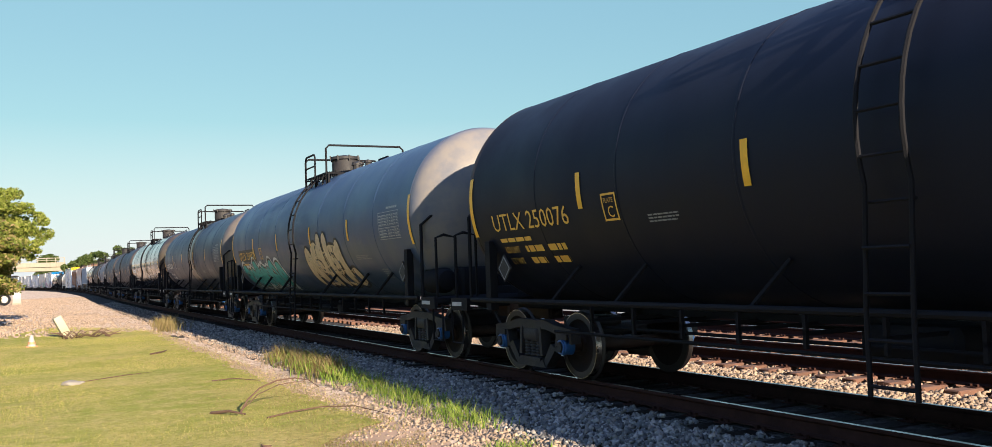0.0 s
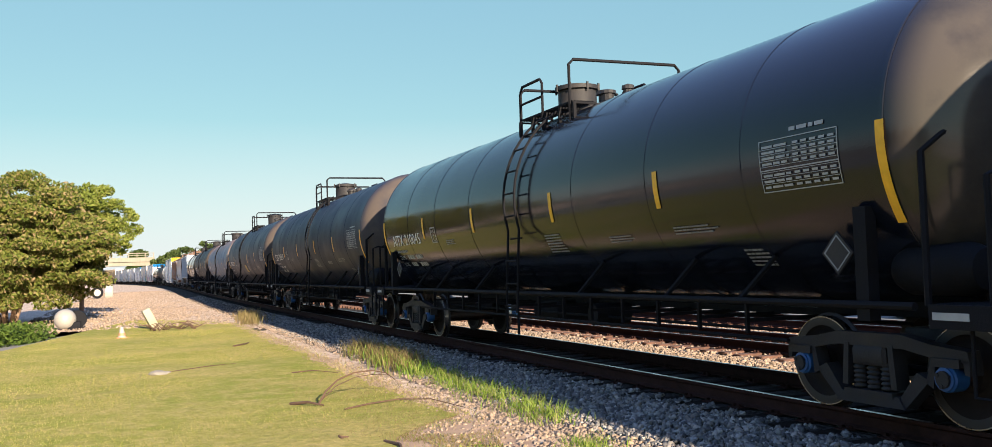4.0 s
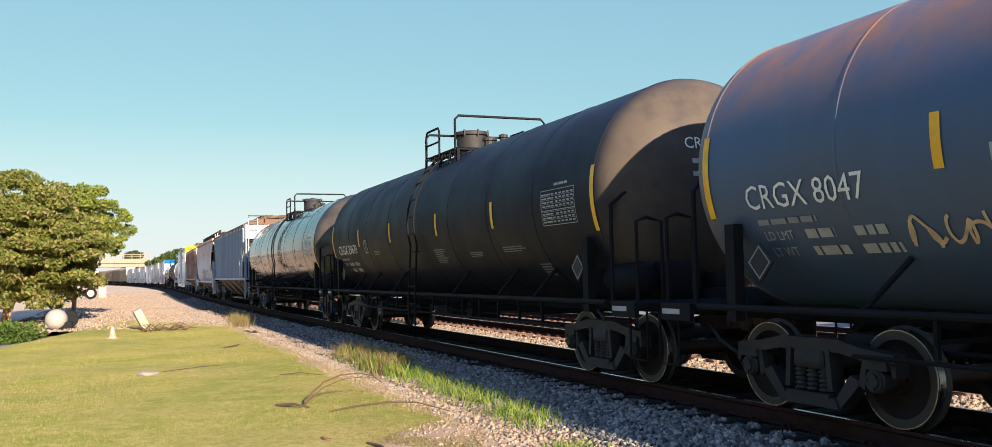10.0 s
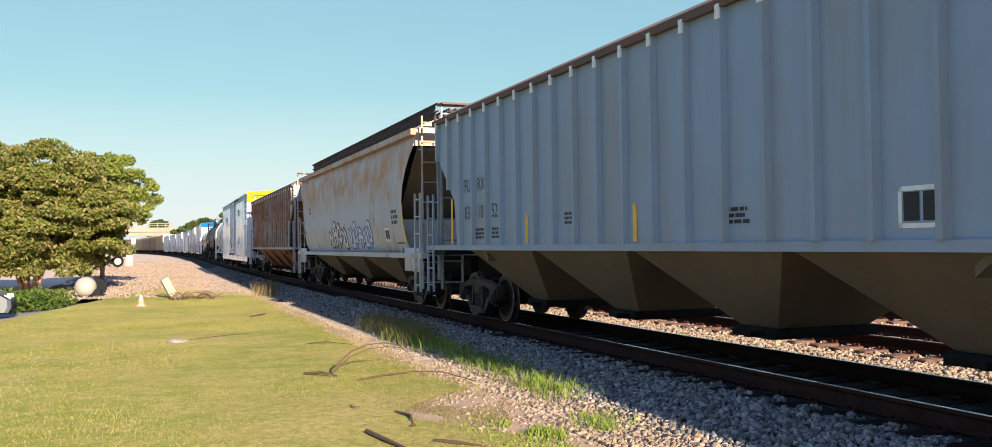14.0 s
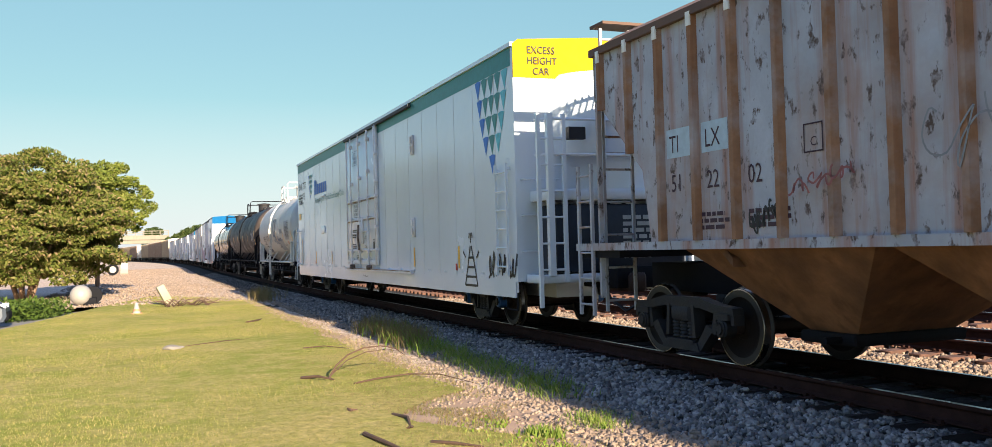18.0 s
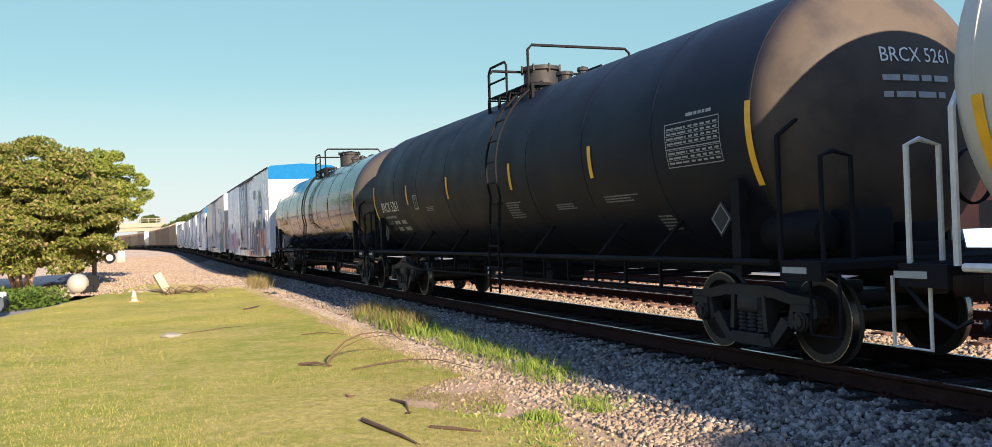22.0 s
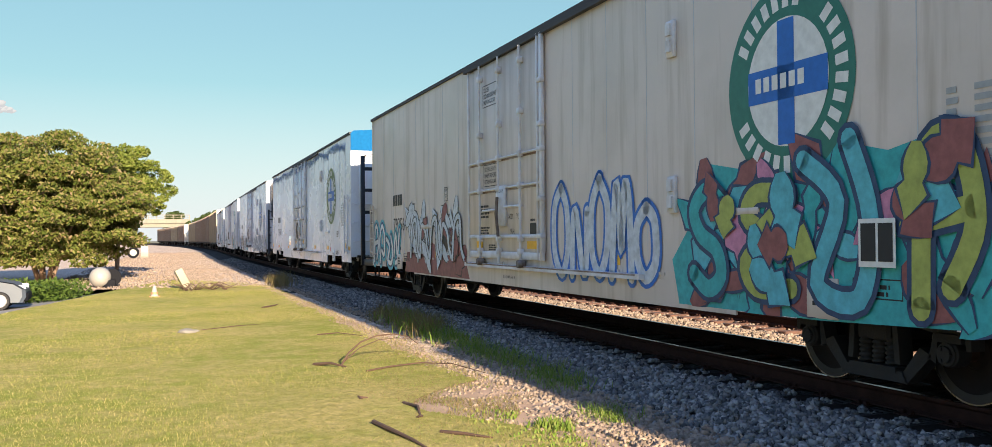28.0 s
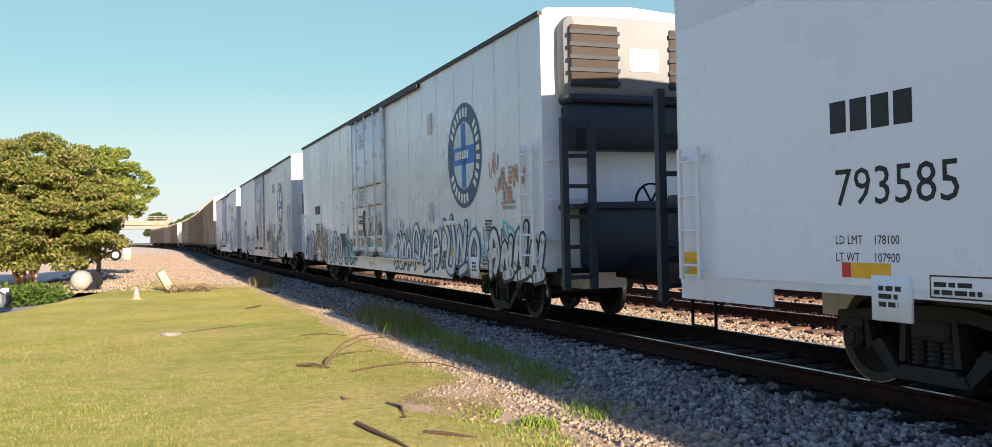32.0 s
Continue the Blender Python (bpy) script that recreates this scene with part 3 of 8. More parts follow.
def tank_car(name, label, start, shell, rail=None, dome=None, mark="white", text="", rings=(), stripes=(4.9, 1.95, -1.4, -4.35), cap=None, seam=SEAM,
             r=R_T, zc=ZC, tc=14.28, gloss=None, extras=None, end_text="", text_u=None, seed=1, lad=-0.15, tank_label="", spin=True, stripe_mat=None, data=True, dz=0.0, dome_y=0.6, limits=("LD LMT", "", "", "LT WT", "", ""), text_w=2.1, plate_off=2.9, off=0.0):
    rng = random.Random(seed)
    half = seam + (1.24 if seam > 6 else 1.15)
    car = thing(name, label, "tank car", "tank cars in the train")
    rail = rail or M["under"]
    dome = dome or M["steel_dark"]
    mm = M[mark]
    rings = rings or (-6.0, -4.1, -2.1, 2.1, 4.1, 6.0)
    tank = part("tank", tank_shell(r, zc, seam, None, [s * seam for s in (-1, 1)] + list(rings)), shell, car, tank_label, 14)
    if lad is not None:
        mb = MB().lathe([(lad - 0.2, r + 0.001), (lad - 0.19, r + 0.006), (lad + 1.2, r + 0.006), (lad + 1.21, r + 0.001)], "y", (0, 0, zc), 72)
        part("band", mb, extras["band"], tank, "brown stained band below the manway") if extras and "band" in extras else None
    at_of = lambda off: round_side(r, zc, off)
    at = at_of(0.009)
    sm = stripe_mat or M["yellow"]
    for s in (-1, 1):
        tall_dz = dz * 3 if dz > -0.15 else dz * 2
        mb = patch(MB(), at, -s * (seam - 0.02) - 0.05, -s * (seam - 0.02) + 0.05, 2.03 + tall_dz, 2.9 + tall_dz, 0, 10)
        part("reflective_stripe", mb, sm, tank)
    for y in stripes:
        part("reflective_stripe", patch(MB(), at, -y - 0.05, -y + 0.05, 2.24 + dz, 2.68 + dz, 0, 5), sm, tank)
    if text:
        u = text_u if text_u is not None else -seam + 0.62
        w = letters(text)[2]
        part("car_mark", text_mb(at, text, u, 2.08, 0.235, min(1.7, text_w / (w * 0.235)) if len(text) > 9 else 0.95), mm, tank, smooth=0)
        part("small_print", bars(MB(), at, u + 0.1, 1.92, 1.0, 0.09, 1, rng), M["dim"] if mark == "white" else mm, tank, smooth=0)
        for nm, z, (word, lb, kg) in (("load_limit", 1.77, limits[:3]), ("light_weight", 1.61, limits[3:])):
            mb = text_mb(at, word, u + 0.12, z, 0.085, 1.0)
            for a, b in ((0.72, lb), (1.35, kg)):
                text_mb(at, b, u + a, z, 0.085, 0.85, mb) if b else bars(mb, at, u + a, z, 0.5, 0.085, 1, rng, fill=1.0)
            part(nm, mb, M["grey_mark"] if mark == "white" else mm, tank, smooth=0)
        mb = outline_box(MB(), at, u + plate_off, u + plate_off + 0.3, 2.06, 2.38, 0.025)
        text_mb(at, "C", u + plate_off + 0.09, 2.10, 0.13, mb=mb)
        text_mb(at, "PLATE", u + plate_off + 0.04, 2.27, 0.055, 0.9, mb)
        part("plate_mark", mb, M["grey_mark"] if mark == "white" else mm, tank, smooth=0)
    if data:
        mb = MB()
        u0, u1, v0, v1 = seam - 1.62, seam - 0.52, 2.17, 2.68
        outline_box(mb, at, u0, u1, v0, v1, 0.01)
        for k in range(1, 8):
            patch(mb, at, u0, u1, v0 + k * (v1 - v0 - 0.06) / 8 + 0.024, v0 + k * (v1 - v0 - 0.06) / 8 + 0.029, 0, 1)
        for k in range(8):
            z = v0 + 0.04 + k * (v1 - v0 - 0.06) / 8
            if k == 3:
                patch(mb, at, u0, u1, z, z + 0.012, 0, 1)
                continue
            a = u0 + 0.04
            while a < u0 + 0.42:
                b2 = min(u0 + 0.45, a + rng.uniform(0.08, 0.2))
                patch(mb, at, a, b2, z, z + 0.022, 0, 1)
                a = b2 + 0.02
            for c in range(5):
                patch(mb, at, u0 + 0.5 + c * 0.12, u0 + 0.58 + c * 0.12, z, z + 0.022, 0, 1)
        bars(mb, at, u0 + 0.45, v1 + 0.05, 0.6, 0.06, 1, rng)
        part("data_panel", mb, mm if mark == "ink" else M["grey_mark"], tank, smooth=0)
    for u, v, w, h, n in ((0.95, 1.72, 0.85, 0.36, 6), (2.9, 1.80, 0.9, 0.12, 2), (4.5, 1.84, 1.2, 0.13, 2), (-3.6, 2.0, 0.7, 0.13, 2), (5.6, 1.45, 0.5, 0.25, 4)):
        part("small_print", bars(MB(), at, u, v, w * 0.8, h * 0.8, n + 1, rng, fill=0.5), mm if mark == "ink" else M["dim"], tank, smooth=0)
    fr = -seam
    if end_text:
        q = lambda u, v: (u, fr - 0.012 - 0.72 * math.sqrt(max(0, 1 - (u * u + (v - zc) ** 2) / (r * r))), v)
        part("end_mark", text_mb(q, end_text, 0.0, zc + 0.5, 0.15, 0.9, mid=True), mm, tank, smooth=0)
        for k in range(2):
            part("capacity_mark", bars(MB(), q, -0.45, zc + 0.3 - 0.17 * k, 0.95, 0.1, 1, rng), M["grey_mark"] if mark == "white" else mm, tank, smooth=0)
    top_gear(car, r, zc, rail, dome, dome_y + off, off=off)
    if lad is not None:
        tank_ladder(car, r, zc, lad, rail)
    # side bar with posts and slanted stays, both sides
    for s in (-1, 1):
        mb = MB().tube([(s * 1.5, -seam - 0.2, 1.09), (s * 1.5, seam + 0.2, 1.09)], 0.035, 8)
        part("side_bar", mb, rail, car)
        for y in [k * seam / 7.7 for k in (-5.6, -4.2, -2.0, 2.0, 4.2, 5.6)]:
            k = 1 if y > 0 else -1
            part("stay", MB().tube([(s * 1.48, y, 1.09), (s * r * 0.76, y - 0.26, zc - r * 0.66)], 0.03, 6), rail, car)
    mb = MB()
    mb.box(-0.16, 0.16, -seam + 2.2, seam - 2.2, 0.86, 0.94)
    for x in (-1.2, -0.6, 0.45):
        mb.tube([(x, -0.78 * seam, 0.74 + 0.05 * x), (x, 0.78 * seam, 0.74 + 0.05 * x)], 0.022, 6)
    for y in np.arange(-0.7 * seam, 0.72 * seam, 0.9):
        mb.box(-1.24, 0.5, y - 0.02, y + 0.02, 0.84, 0.88)
        mb.box(-1.24, -1.2, y - 0.02, y + 0.02, 0.72, 1.1)
    mb.box(-0.5, 0.3, 0.6, 1.7, 0.55, 0.9, bev=0.06)
    mb.lathe([(-0.3, 0.17), (0.3, 0.17)], "x", (-0.5, -1.2, 0.75), 12, caps=True)
    part("brake_rigging", mb, M["under"], car)
    mb = MB().lathe([(0.78, 0.26), (1.0, 0.3), (zc - r + 0.03, 0.34)], "z", (0, 0, 0), 14, caps=True)
    part("outlet_skid", mb, M["under"], car)
    for s in (-1, 1):
        a, b = sorted((s * (seam - 2.3), s * (half - 0.35)))
        mb = MB().box(-0.35, 0.35, a, b, 0.9, 1.25, bev=0.02)
        a, b = sorted((s * (seam - 1.6), s * (seam + 0.05)))
        mb.prism_y([(-0.5, 1.2), (0.5, 1.2), (0.95, 1.62), (-0.95, 1.62)], a, b)
        part("stub_sill", mb, M["under"], car)
        a, b = sorted((s * (seam + 0.35), s * (half - 0.3)))
        ridge = [(a, 1.02)] + [(a + (b - a) * k / 16, 1.12 if k % 2 else 1.09) for k in range(17)] + [(b, 1.02)]
        part("end_platform", MB().prism(ridge, -1.46, 1.46), M["under"], car)
        for x in (-1.49, 1.49):
            part("platform_edge", MB().box(x - 0.03, x + 0.03, a, b, 0.92, 1.11), M["under"], car)
            part("edge_mark", MB().box(x - 0.034, x - 0.03, a + 0.2, a + 0.55, 0.99, 1.05), M["grey_mark"], car)
        mid = s * (half - 0.35)
        mb = MB().tube([(-1.46, s * (seam + 0.3), 1.1), (-1.46, s * (seam + 0.3), 2.35), (-1.3, s * (seam + 0.38), 2.5), (1.3, s * (seam + 0.38), 2.5), (1.46, s * (seam + 0.3), 2.35), (1.46, s * (seam + 0.3), 1.1)], 0.03, 6)
        part("end_rail", mb, rail, car)
        for x in (-1.44, 1.44):
            mb = MB().tube([(x, mid, 1.1), (x, mid, 2.1), (x * 0.9, mid, 2.15), (x * 0.75, mid, 2.1), (x * 0.75, mid, 1.1)], 0.025, 6)
            part("grab_iron", mb, rail, car)
            mb = MB().tube([(x, mid - 0.2, 1.0), (x, mid - 0.2, 0.4), (x, mid + 0.2, 0.4), (x, mid + 0.2, 1.0)], 0.018, 6)
            part("step", mb, rail, car)
        for x in (-1.44, 1.44):
            part("sill_post", MB().box(x - 0.06, x + 0.06, min(s * (seam - 0.45), s * (seam - 0.3)), max(s * (seam - 0.45), s * (seam - 0.3)), 0.95, 1.95), rail, car)
        d = MB().prism([(s * (seam - 0.75) + a, 1.55 + b) for a, b in ((-0.2, 0), (0, -0.2), (0.2, 0), (0, 0.2))], -1.42, -1.40)
        part("placard", d, M["steel_dark"], car)
        yp = s * (seam - 0.75)
        rim = MB()
        for (a0, b0), (a1, b1) in (((-0.17, 0), (0, -0.17)), ((0, -0.17), (0.17, 0)), ((0.17, 0), (0, 0.17)), ((0, 0.17), (-0.17, 0))):
            rim.add([(-1.424, yp + a0, 1.55 + b0), (-1.424, yp + a1, 1.55 + b1), (-1.424, yp + a1 * 0.88, 1.55 + b1 * 0.88), (-1.424, yp + a0 * 0.88, 1.55 + b0 * 0.88)], [(0, 1, 2, 3)])
        part("placard_rim", rim, M["dim"], car, smooth=0)
    part("air_reservoir", MB().lathe([(-0.45, 0.05), (-0.42, 0.17), (-0.3, 0.22), (0.3, 0.22), (0.42, 0.17), (0.45, 0.05)], "y", (-1.1, -seam - 0.15, 1.38), 16, caps=True), gloss or M["under"], car)
    part("brake_box", MB().box(-0.9, -0.4, -half + 0.5, -half + 0.9, 1.1, 1.6, bev=0.04).box(-0.2, 0.25, -half + 0.5, -half + 0.8, 1.1, 1.45, bev=0.04).lathe([(-half + 0.42, 0.28), (-half + 0.46, 0.3), (-half + 0.5, 0.28)], "y", (0.6, 0, 1.9), 18), M["under"], car)
    coupler(car, half)
    for y in (-tc / 2, tc / 2):
        truck(car, y, start, cap, spin)
    return car, tank, at_of


# ---- box-shaped cars ----
def side_ladder(car, x, y, z0, z1, mat, n=6, w=0.42, out=0.09):
    mb = MB()
    for yy in (y - w / 2, y + w / 2):
        mb.box(x - out - 0.02, x - out + 0.02, yy - 0.025, yy + 0.025, z0, z1)
        for z in (z0 + 0.1, z1 - 0.1):
            mb.box(x - out, x, yy - 0.02, yy + 0.02, z - 0.02, z + 0.02)
    part("ladder_rail", mb, mat, car)
    for k in range(n):
        z = z0 + 0.15 + (z1 - z0 - 0.3) * k / (n - 1)
        part("rung", MB().tube([(x - out, y - w / 2, z), (x - out, y + w / 2, z)], 0.017, 6), mat, car)


def end_ladder(car, y, x, z0, z1, mat, n=7, w=0.42, s=-1):
    mb = MB()
    yy = y + s * 0.1
    for xx in (x - w / 2, x + w / 2):
        mb.box(xx - 0.02, xx + 0.02, yy - 0.02, yy + 0.02, z0, z1)
    part("ladder_rail", mb, mat, car)
    for k in range(n):
        z = z0 + 0.15 + (z1 - z0 - 0.3) * k / (n - 1)
        part("rung", MB().tube([(x - w / 2, yy, z), (x + w / 2, yy, z)], 0.018, 6), mat, car)


def reefer(name, label, start, paint, half=11.2, tc=16.3, bottom=0.9, top=4.93, logo=None, unit="grille", text="", num="", mark="ink", door_y=0.4,
           seed=1, cap=None, trim=None, end_cap=None, spin=True, ladder=True, rods=None, gantry=True, num_at=(-8.7, 1.68), num_h=0.32, end_text=(), table=True, limits=None, stepped=True, fit_u=5.4, rear_frame=False):
    rng = random.Random(seed)
    car = thing(name, label, "refrigerator car", "refrigerator cars in the train")
    xs = 1.55
    mm = M[mark]
    prof = [(-xs, bottom), (xs, bottom), (xs, top - 0.06), (xs - 0.1, top + 0.02), (0, top + 0.12), (-xs + 0.1, top + 0.02), (-xs, top - 0.06)]
    body = part("body", MB().prism_y(prof, -half, half), paint, car, "", 30)
    at_of = lambda off: flat_side(xs, off)
    at = at_of(0.006)
    # side panels with sealed joints
    y = -half + 0.9
    while y < half - 0.5:
        if not (door_y - 1.95 < y < door_y + 1.95):
            part("panel_joint", MB().box(-xs - 0.003, -xs + 0.01, y - 0.005, y + 0.005, bottom + 0.06, top - 0.1), M["joint"], body)
        y += 1.12
    # sill stepped up over the trucks, jacking pads, bolt rows
    mb = MB().box(-0.4, 0.4, -half + 1, half - 1, bottom - 0.35, bottom)
    t0, t1 = (tc / 2 - 1.5, tc / 2 + 1.45) if stepped else (half - 0.1, half - 0.05)
    for x in (-xs, xs):
        mb.box(x - 0.003 if x < 0 else x - 0.02, x + 0.02 if x < 0 else x + 0.003, -t0, t0, bottom - 0.27, bottom + 0.05)
        for e0, e1 in ((-half + 0.02, -t1), (t1, half - 0.02)):
            mb.box(x - 0.003 if x < 0 else x - 0.02, x + 0.02 if x < 0 else x + 0.003, e0, e1, bottom - 0.18, bottom + 0.05)
    for y in np.arange(-half + 0.5, half - 0.4, 1.12):
        if abs(y) < t0 - 0.2:
            mb.box(-xs - 0.012, -xs, y - 0.02, y + 0.02, bottom + 0.1, bottom + 0.14)
            mb.box(-xs - 0.012, -xs, y + 0.08, y + 0.12, bottom + 0.1, bottom + 0.14)
    part("side_sill", mb, paint, car)
    mb = MB()
    for s in (-1, 1):
        mb.box(s * xs - 0.04, s * xs + 0.04, -half, half, top - 0.1, top - 0.03)
    part("roof_rail", mb, trim or paint, car)
    for k in range(14):
        yy = -half + 0.8 + k * (2 * half - 1.6) / 13
        part("roof_carline", MB().prism_y([(-xs + 0.1, top), (xs - 0.1, top), (xs - 0.1, top + 0.035), (0, top + 0.135), (-xs + 0.1, top + 0.035)], yy - 0.03, yy + 0.03), paint, car)
    # plug door: panel, track, lock rods, keepers, handle
    rods = rods or M["rods"]
    d0, d1 = door_y - 1.87, door_y + 1.87
    door = part("plug_door", MB().box(-xs - 0.035, -xs, d0, d1, bottom + 0.32, top - 0.22, bev=0.01), paint, car, "closed plug door")
    rod_u = (-1.12, -0.1, 0.96)
    for u in rod_u:
        y = door_y - u
        part("lock_rod", MB().tube([(-xs - 0.09, y, bottom + 0.12), (-xs - 0.09, y, top - 0.2)], 0.026 if u > 0.5 else 0.021, 8), rods, door)
        for z in (bottom + 0.34, bottom + 0.56, bottom + 1.46, bottom + 2.0, bottom + 2.62 + 0.1 * u, top - 0.45):
            part("rod_keeper", MB().box(-xs - 0.13, -xs - 0.03, y - 0.055, y + 0.055, z - 0.05, z + 0.05, bev=0.015), rods, door)
        if u != -0.1:
            cam_mb = MB().box(-xs - 0.16, -xs - 0.03, y - 0.12, y + 0.05, bottom + 0.07, bottom + 0.2, bev=0.025)
            cam_mb.lathe([(-xs - 0.19, 0.05), (-xs - 0.13, 0.055)], "x", (0, y - 0.12, bottom + 0.13), 12, caps=True)
            part("rod_cam", cam_mb, M["cam_rust"], door, "rusty locking cam")
    for z, r in ((bottom + 1.46, 0.02), (bottom + 2.0, 0.02)):
        part("door_brace", MB().tube([(-xs - 0.065, d0 + 0.04, z), (-xs - 0.065, d1 - 0.04, z)], r, 6), rods, door)
        part("brace_stain", patch(MB(), at_of(0.038), -d1 + 0.06, -d0 - 0.06, z - 0.055, z - 0.02, 0, 1), M["rust_stain"], door, smooth=0)
    for z, h in ((bottom + 0.6, 0.03), (bottom + 0.27, 0.06)):
        part("door_brace", MB().box(-xs - 0.07, -xs - 0.03, d0 + 0.06, d1 - 0.06, z - h, z + h, bev=0.012), rods, door)
    for u0, u1, z in ((-1.0, -0.3, 1.98), (0.15, 0.95, 2.02)):
        part("door_pull", MB().tube([(-xs - 0.04, door_y - u0, z), (-xs - 0.09, door_y - u0 - 0.05, z), (-xs - 0.09, door_y - u1 + 0.05, z), (-xs - 0.04, door_y - u1, z)], 0.022, 6), rods, door)
    part("door_post", MB().box(-xs - 0.06, -xs, d1, d1 + 0.06, bottom + 0.2, top - 0.15, bev=0.01), rods, car)
    for y, w in ((d0 + 0.02, 0.05), (d0 + 0.17, 0.025)):
        part("door_post", MB().box(-xs - 0.09, -xs - 0.03, y - w, y + w, bottom + 0.2, top - 0.15, bev=0.012), rods, car)
    for z in (bottom + 0.6, bottom + 1.2, bottom + 2.0, bottom + 2.4, bottom + 3.1):
        part("hinge_block", MB().box(-xs - 0.12, -xs - 0.03, d0 - 0.05, d0 + 0.1, z - 0.04, z + 0.04, bev=0.012), rods, car)
    for z0, z1 in ((bottom + 0.03, bottom + 0.1), (top - 0.2, top - 0.13)):
        part("door_track", MB().box(-xs - 0.09, -xs - 0.01, d0 - 3.2, d1 + 0.2, z0, z1), rods if z0 < 3 else M["trim_dark"], car)
    part("track_stain", patch(MB(), at_of(0.093), -d1 - 0.1, -d0 + 3.1, bottom + 0.075, bottom + 0.097, 0, 1), M["rust_stain"], car, smooth=0)
    part("door_handle", MB().box(-xs - 0.1, -xs - 0.03, door_y - 0.22, door_y + 0.22, bottom + 0.78, bottom + 1.5, bev=0.02), rods, door)
    part("handle_lever", MB().tube([(-xs - 0.14, door_y + 0.02, bottom + 1.3), (-xs - 0.17, door_y, bottom + 1.0), (-xs - 0.14, door_y - 0.02, bottom + 0.6)], 0.03, 8), M["cam_rust"], door)
    ad = at_of(0.039)
    for u, z, lines, h in ((-0.98, 2.71, ("SECURE BOTH", "HASPS BEFORE", "MOVING CAR"), 0.082), (-1.0, 4.2, ("CLOSE", "DOOR BEFORE", "MOVING CAR"), 0.082)):
        mb = MB()
        for k, w in enumerate(lines):
            text_mb(ad, w, u - door_y, z - k * 0.115, h, 0.85, mb)
        outline_box(mb, ad, u - door_y - 0.05, u - door_y + 0.72, z - 0.28, z + 0.13, 0.012)
        part("notice", mb, mm, door, smooth=0)
    for w, u, z, h in (("OPEN CLOSE", -0.24, 2.28, 0.055), ("ASD", 0.27, 1.8, 0.095), ("YSD", 0.66, 1.8, 0.095), ("SEAL", 0.36, 1.55, 0.085)):
        part("stencil", text_mb(at_of(0.103) if w[0] == "O" else ad, w, u - door_y, z, h, 0.9), mm, door, smooth=0)
    for u, z, w, h, n in ((-1.2, 1.85, 0.6, 0.26, 4), (-1.2, 1.5, 0.55, 0.2, 4), (-0.75, 1.25, 0.4, 0.12, 3), (1.3, 1.75, 0.22, 0.06, 1)):
        part("small_print", bars(MB(), ad, u - door_y, z, w, h, n, rng), mm, door, smooth=0)
    part("dark_plate", patch(MB(), ad, 1.28 - door_y, 1.55 - door_y, 1.5, 1.72, 0, 1), M["ink"], door, smooth=0)
    part("stencil", text_mb(at, "RETAINING VALVE", -door_y - 0.1, bottom - 0.14, 0.055, 0.9), mm, car, smooth=0)
    # hinged fittings up the side
    for y, z in ((-fit_u, 3.85), (-fit_u, 1.98)):
        part("bracket", MB().box(-xs - 0.05, -xs, y - 0.09, y + 0.09, z - 0.22, z + 0.22, bev=0.01).box(-xs - 0.08, -xs - 0.04, y - 0.05, y + 0.05, z - 0.16, z - 0.02).box(-xs - 0.08, -xs - 0.04, y - 0.05, y + 0.05, z + 0.04, z + 0.18), rods, car)
    # reflective plates
    for u0, u1, z in () if not table else ((-half + 0.05, -half + 0.4, 1.12), (-8.5, -8.05, 1.05), (-4.8, -4.32, 1.05), (-1.85, -1.48, 1.29), (0.75, 1.22, 1.29), (3.6, 4.0, 1.1), (6.62, 7.08, 1.1), (half - 0.5, half - 0.1, 1.1)):
        part("reflective_plate", patch(MB(), at_of(0.042 if -2 < u0 < 1.4 else 0.008), u0, u1, z, z + 0.13, 0, 1), M["yellow"], car, smooth=0)
    for u0 in (-half + 0.05, half - 1.18) if table else ():
        part("reflective_plate", patch(MB(), at_of(0.008), u0, u0 + 0.38, 1.0 if u0 < 0 else 1.14, 1.1 if u0 < 0 else 1.34, 0, 1), M["yellow"], car, smooth=0)
    for u0 in (-8.62, 7.35) if table else (7.98, -7.6):
        part("red_plate", patch(MB(), at_of(0.008), u0, u0 + 0.11, 1.05, 1.18, 0, 1), M["red"], car, smooth=0)
    # car marks at the trailing end, tables at the leading end
    if text:
        for k in range(4):
            part("car_mark", patch(MB(), at, -8.73 + k * 0.25, -8.73 + k * 0.25 + 0.2, 2.32, 2.6, 0, 1), mm, car, smooth=0)
    if num:
        part("car_number", text_mb(at, num, num_at[0], num_at[1], num_h, 1.0), mm, car, smooth=0)
        for k, w in enumerate(("LD LMT", "LT WT")):
            z = num_at[1] - 0.34 - k * 0.15
            mb = text_mb(at, w, num_at[0], z, 0.075, 0.9)
            text_mb(at, limits[k], num_at[0] + 0.46, z, 0.075, 0.9, mb) if limits else bars(mb, at, num_at[0] + 0.46, z, 0.4, 0.075, 1, rng, fill=1.0)
            part("weight_mark", mb, mm, car, smooth=0)
    if table:
        for k in range(7):
            z = 2.58 - k * 0.085
            mb = patch(MB(), at, half - 1.72, half - 1.72 + rng.uniform(0.08, 0.14), z, z + 0.05, 0, 1)
            for c in range(2 if k < 3 else 1):
                patch(mb, at, half - 1.45 + c * 0.3, half - 1.45 + c * 0.3 + 0.18, z, z + 0.05, 0, 1)
            part("table_line", mb, M["grey_mark"], car, smooth=0)
        for z in (2.0, 1.91):
            part("table_line", bars(MB(), at, half - 1.72, z, 0.8, 0.055, 1, rng, fill=1.0), M["grey_mark"], car, smooth=0)
        part("small_print", bars(MB(), at, half - 2.6, 1.55, 0.35, 0.22, 4, rng), mm, car, smooth=0)
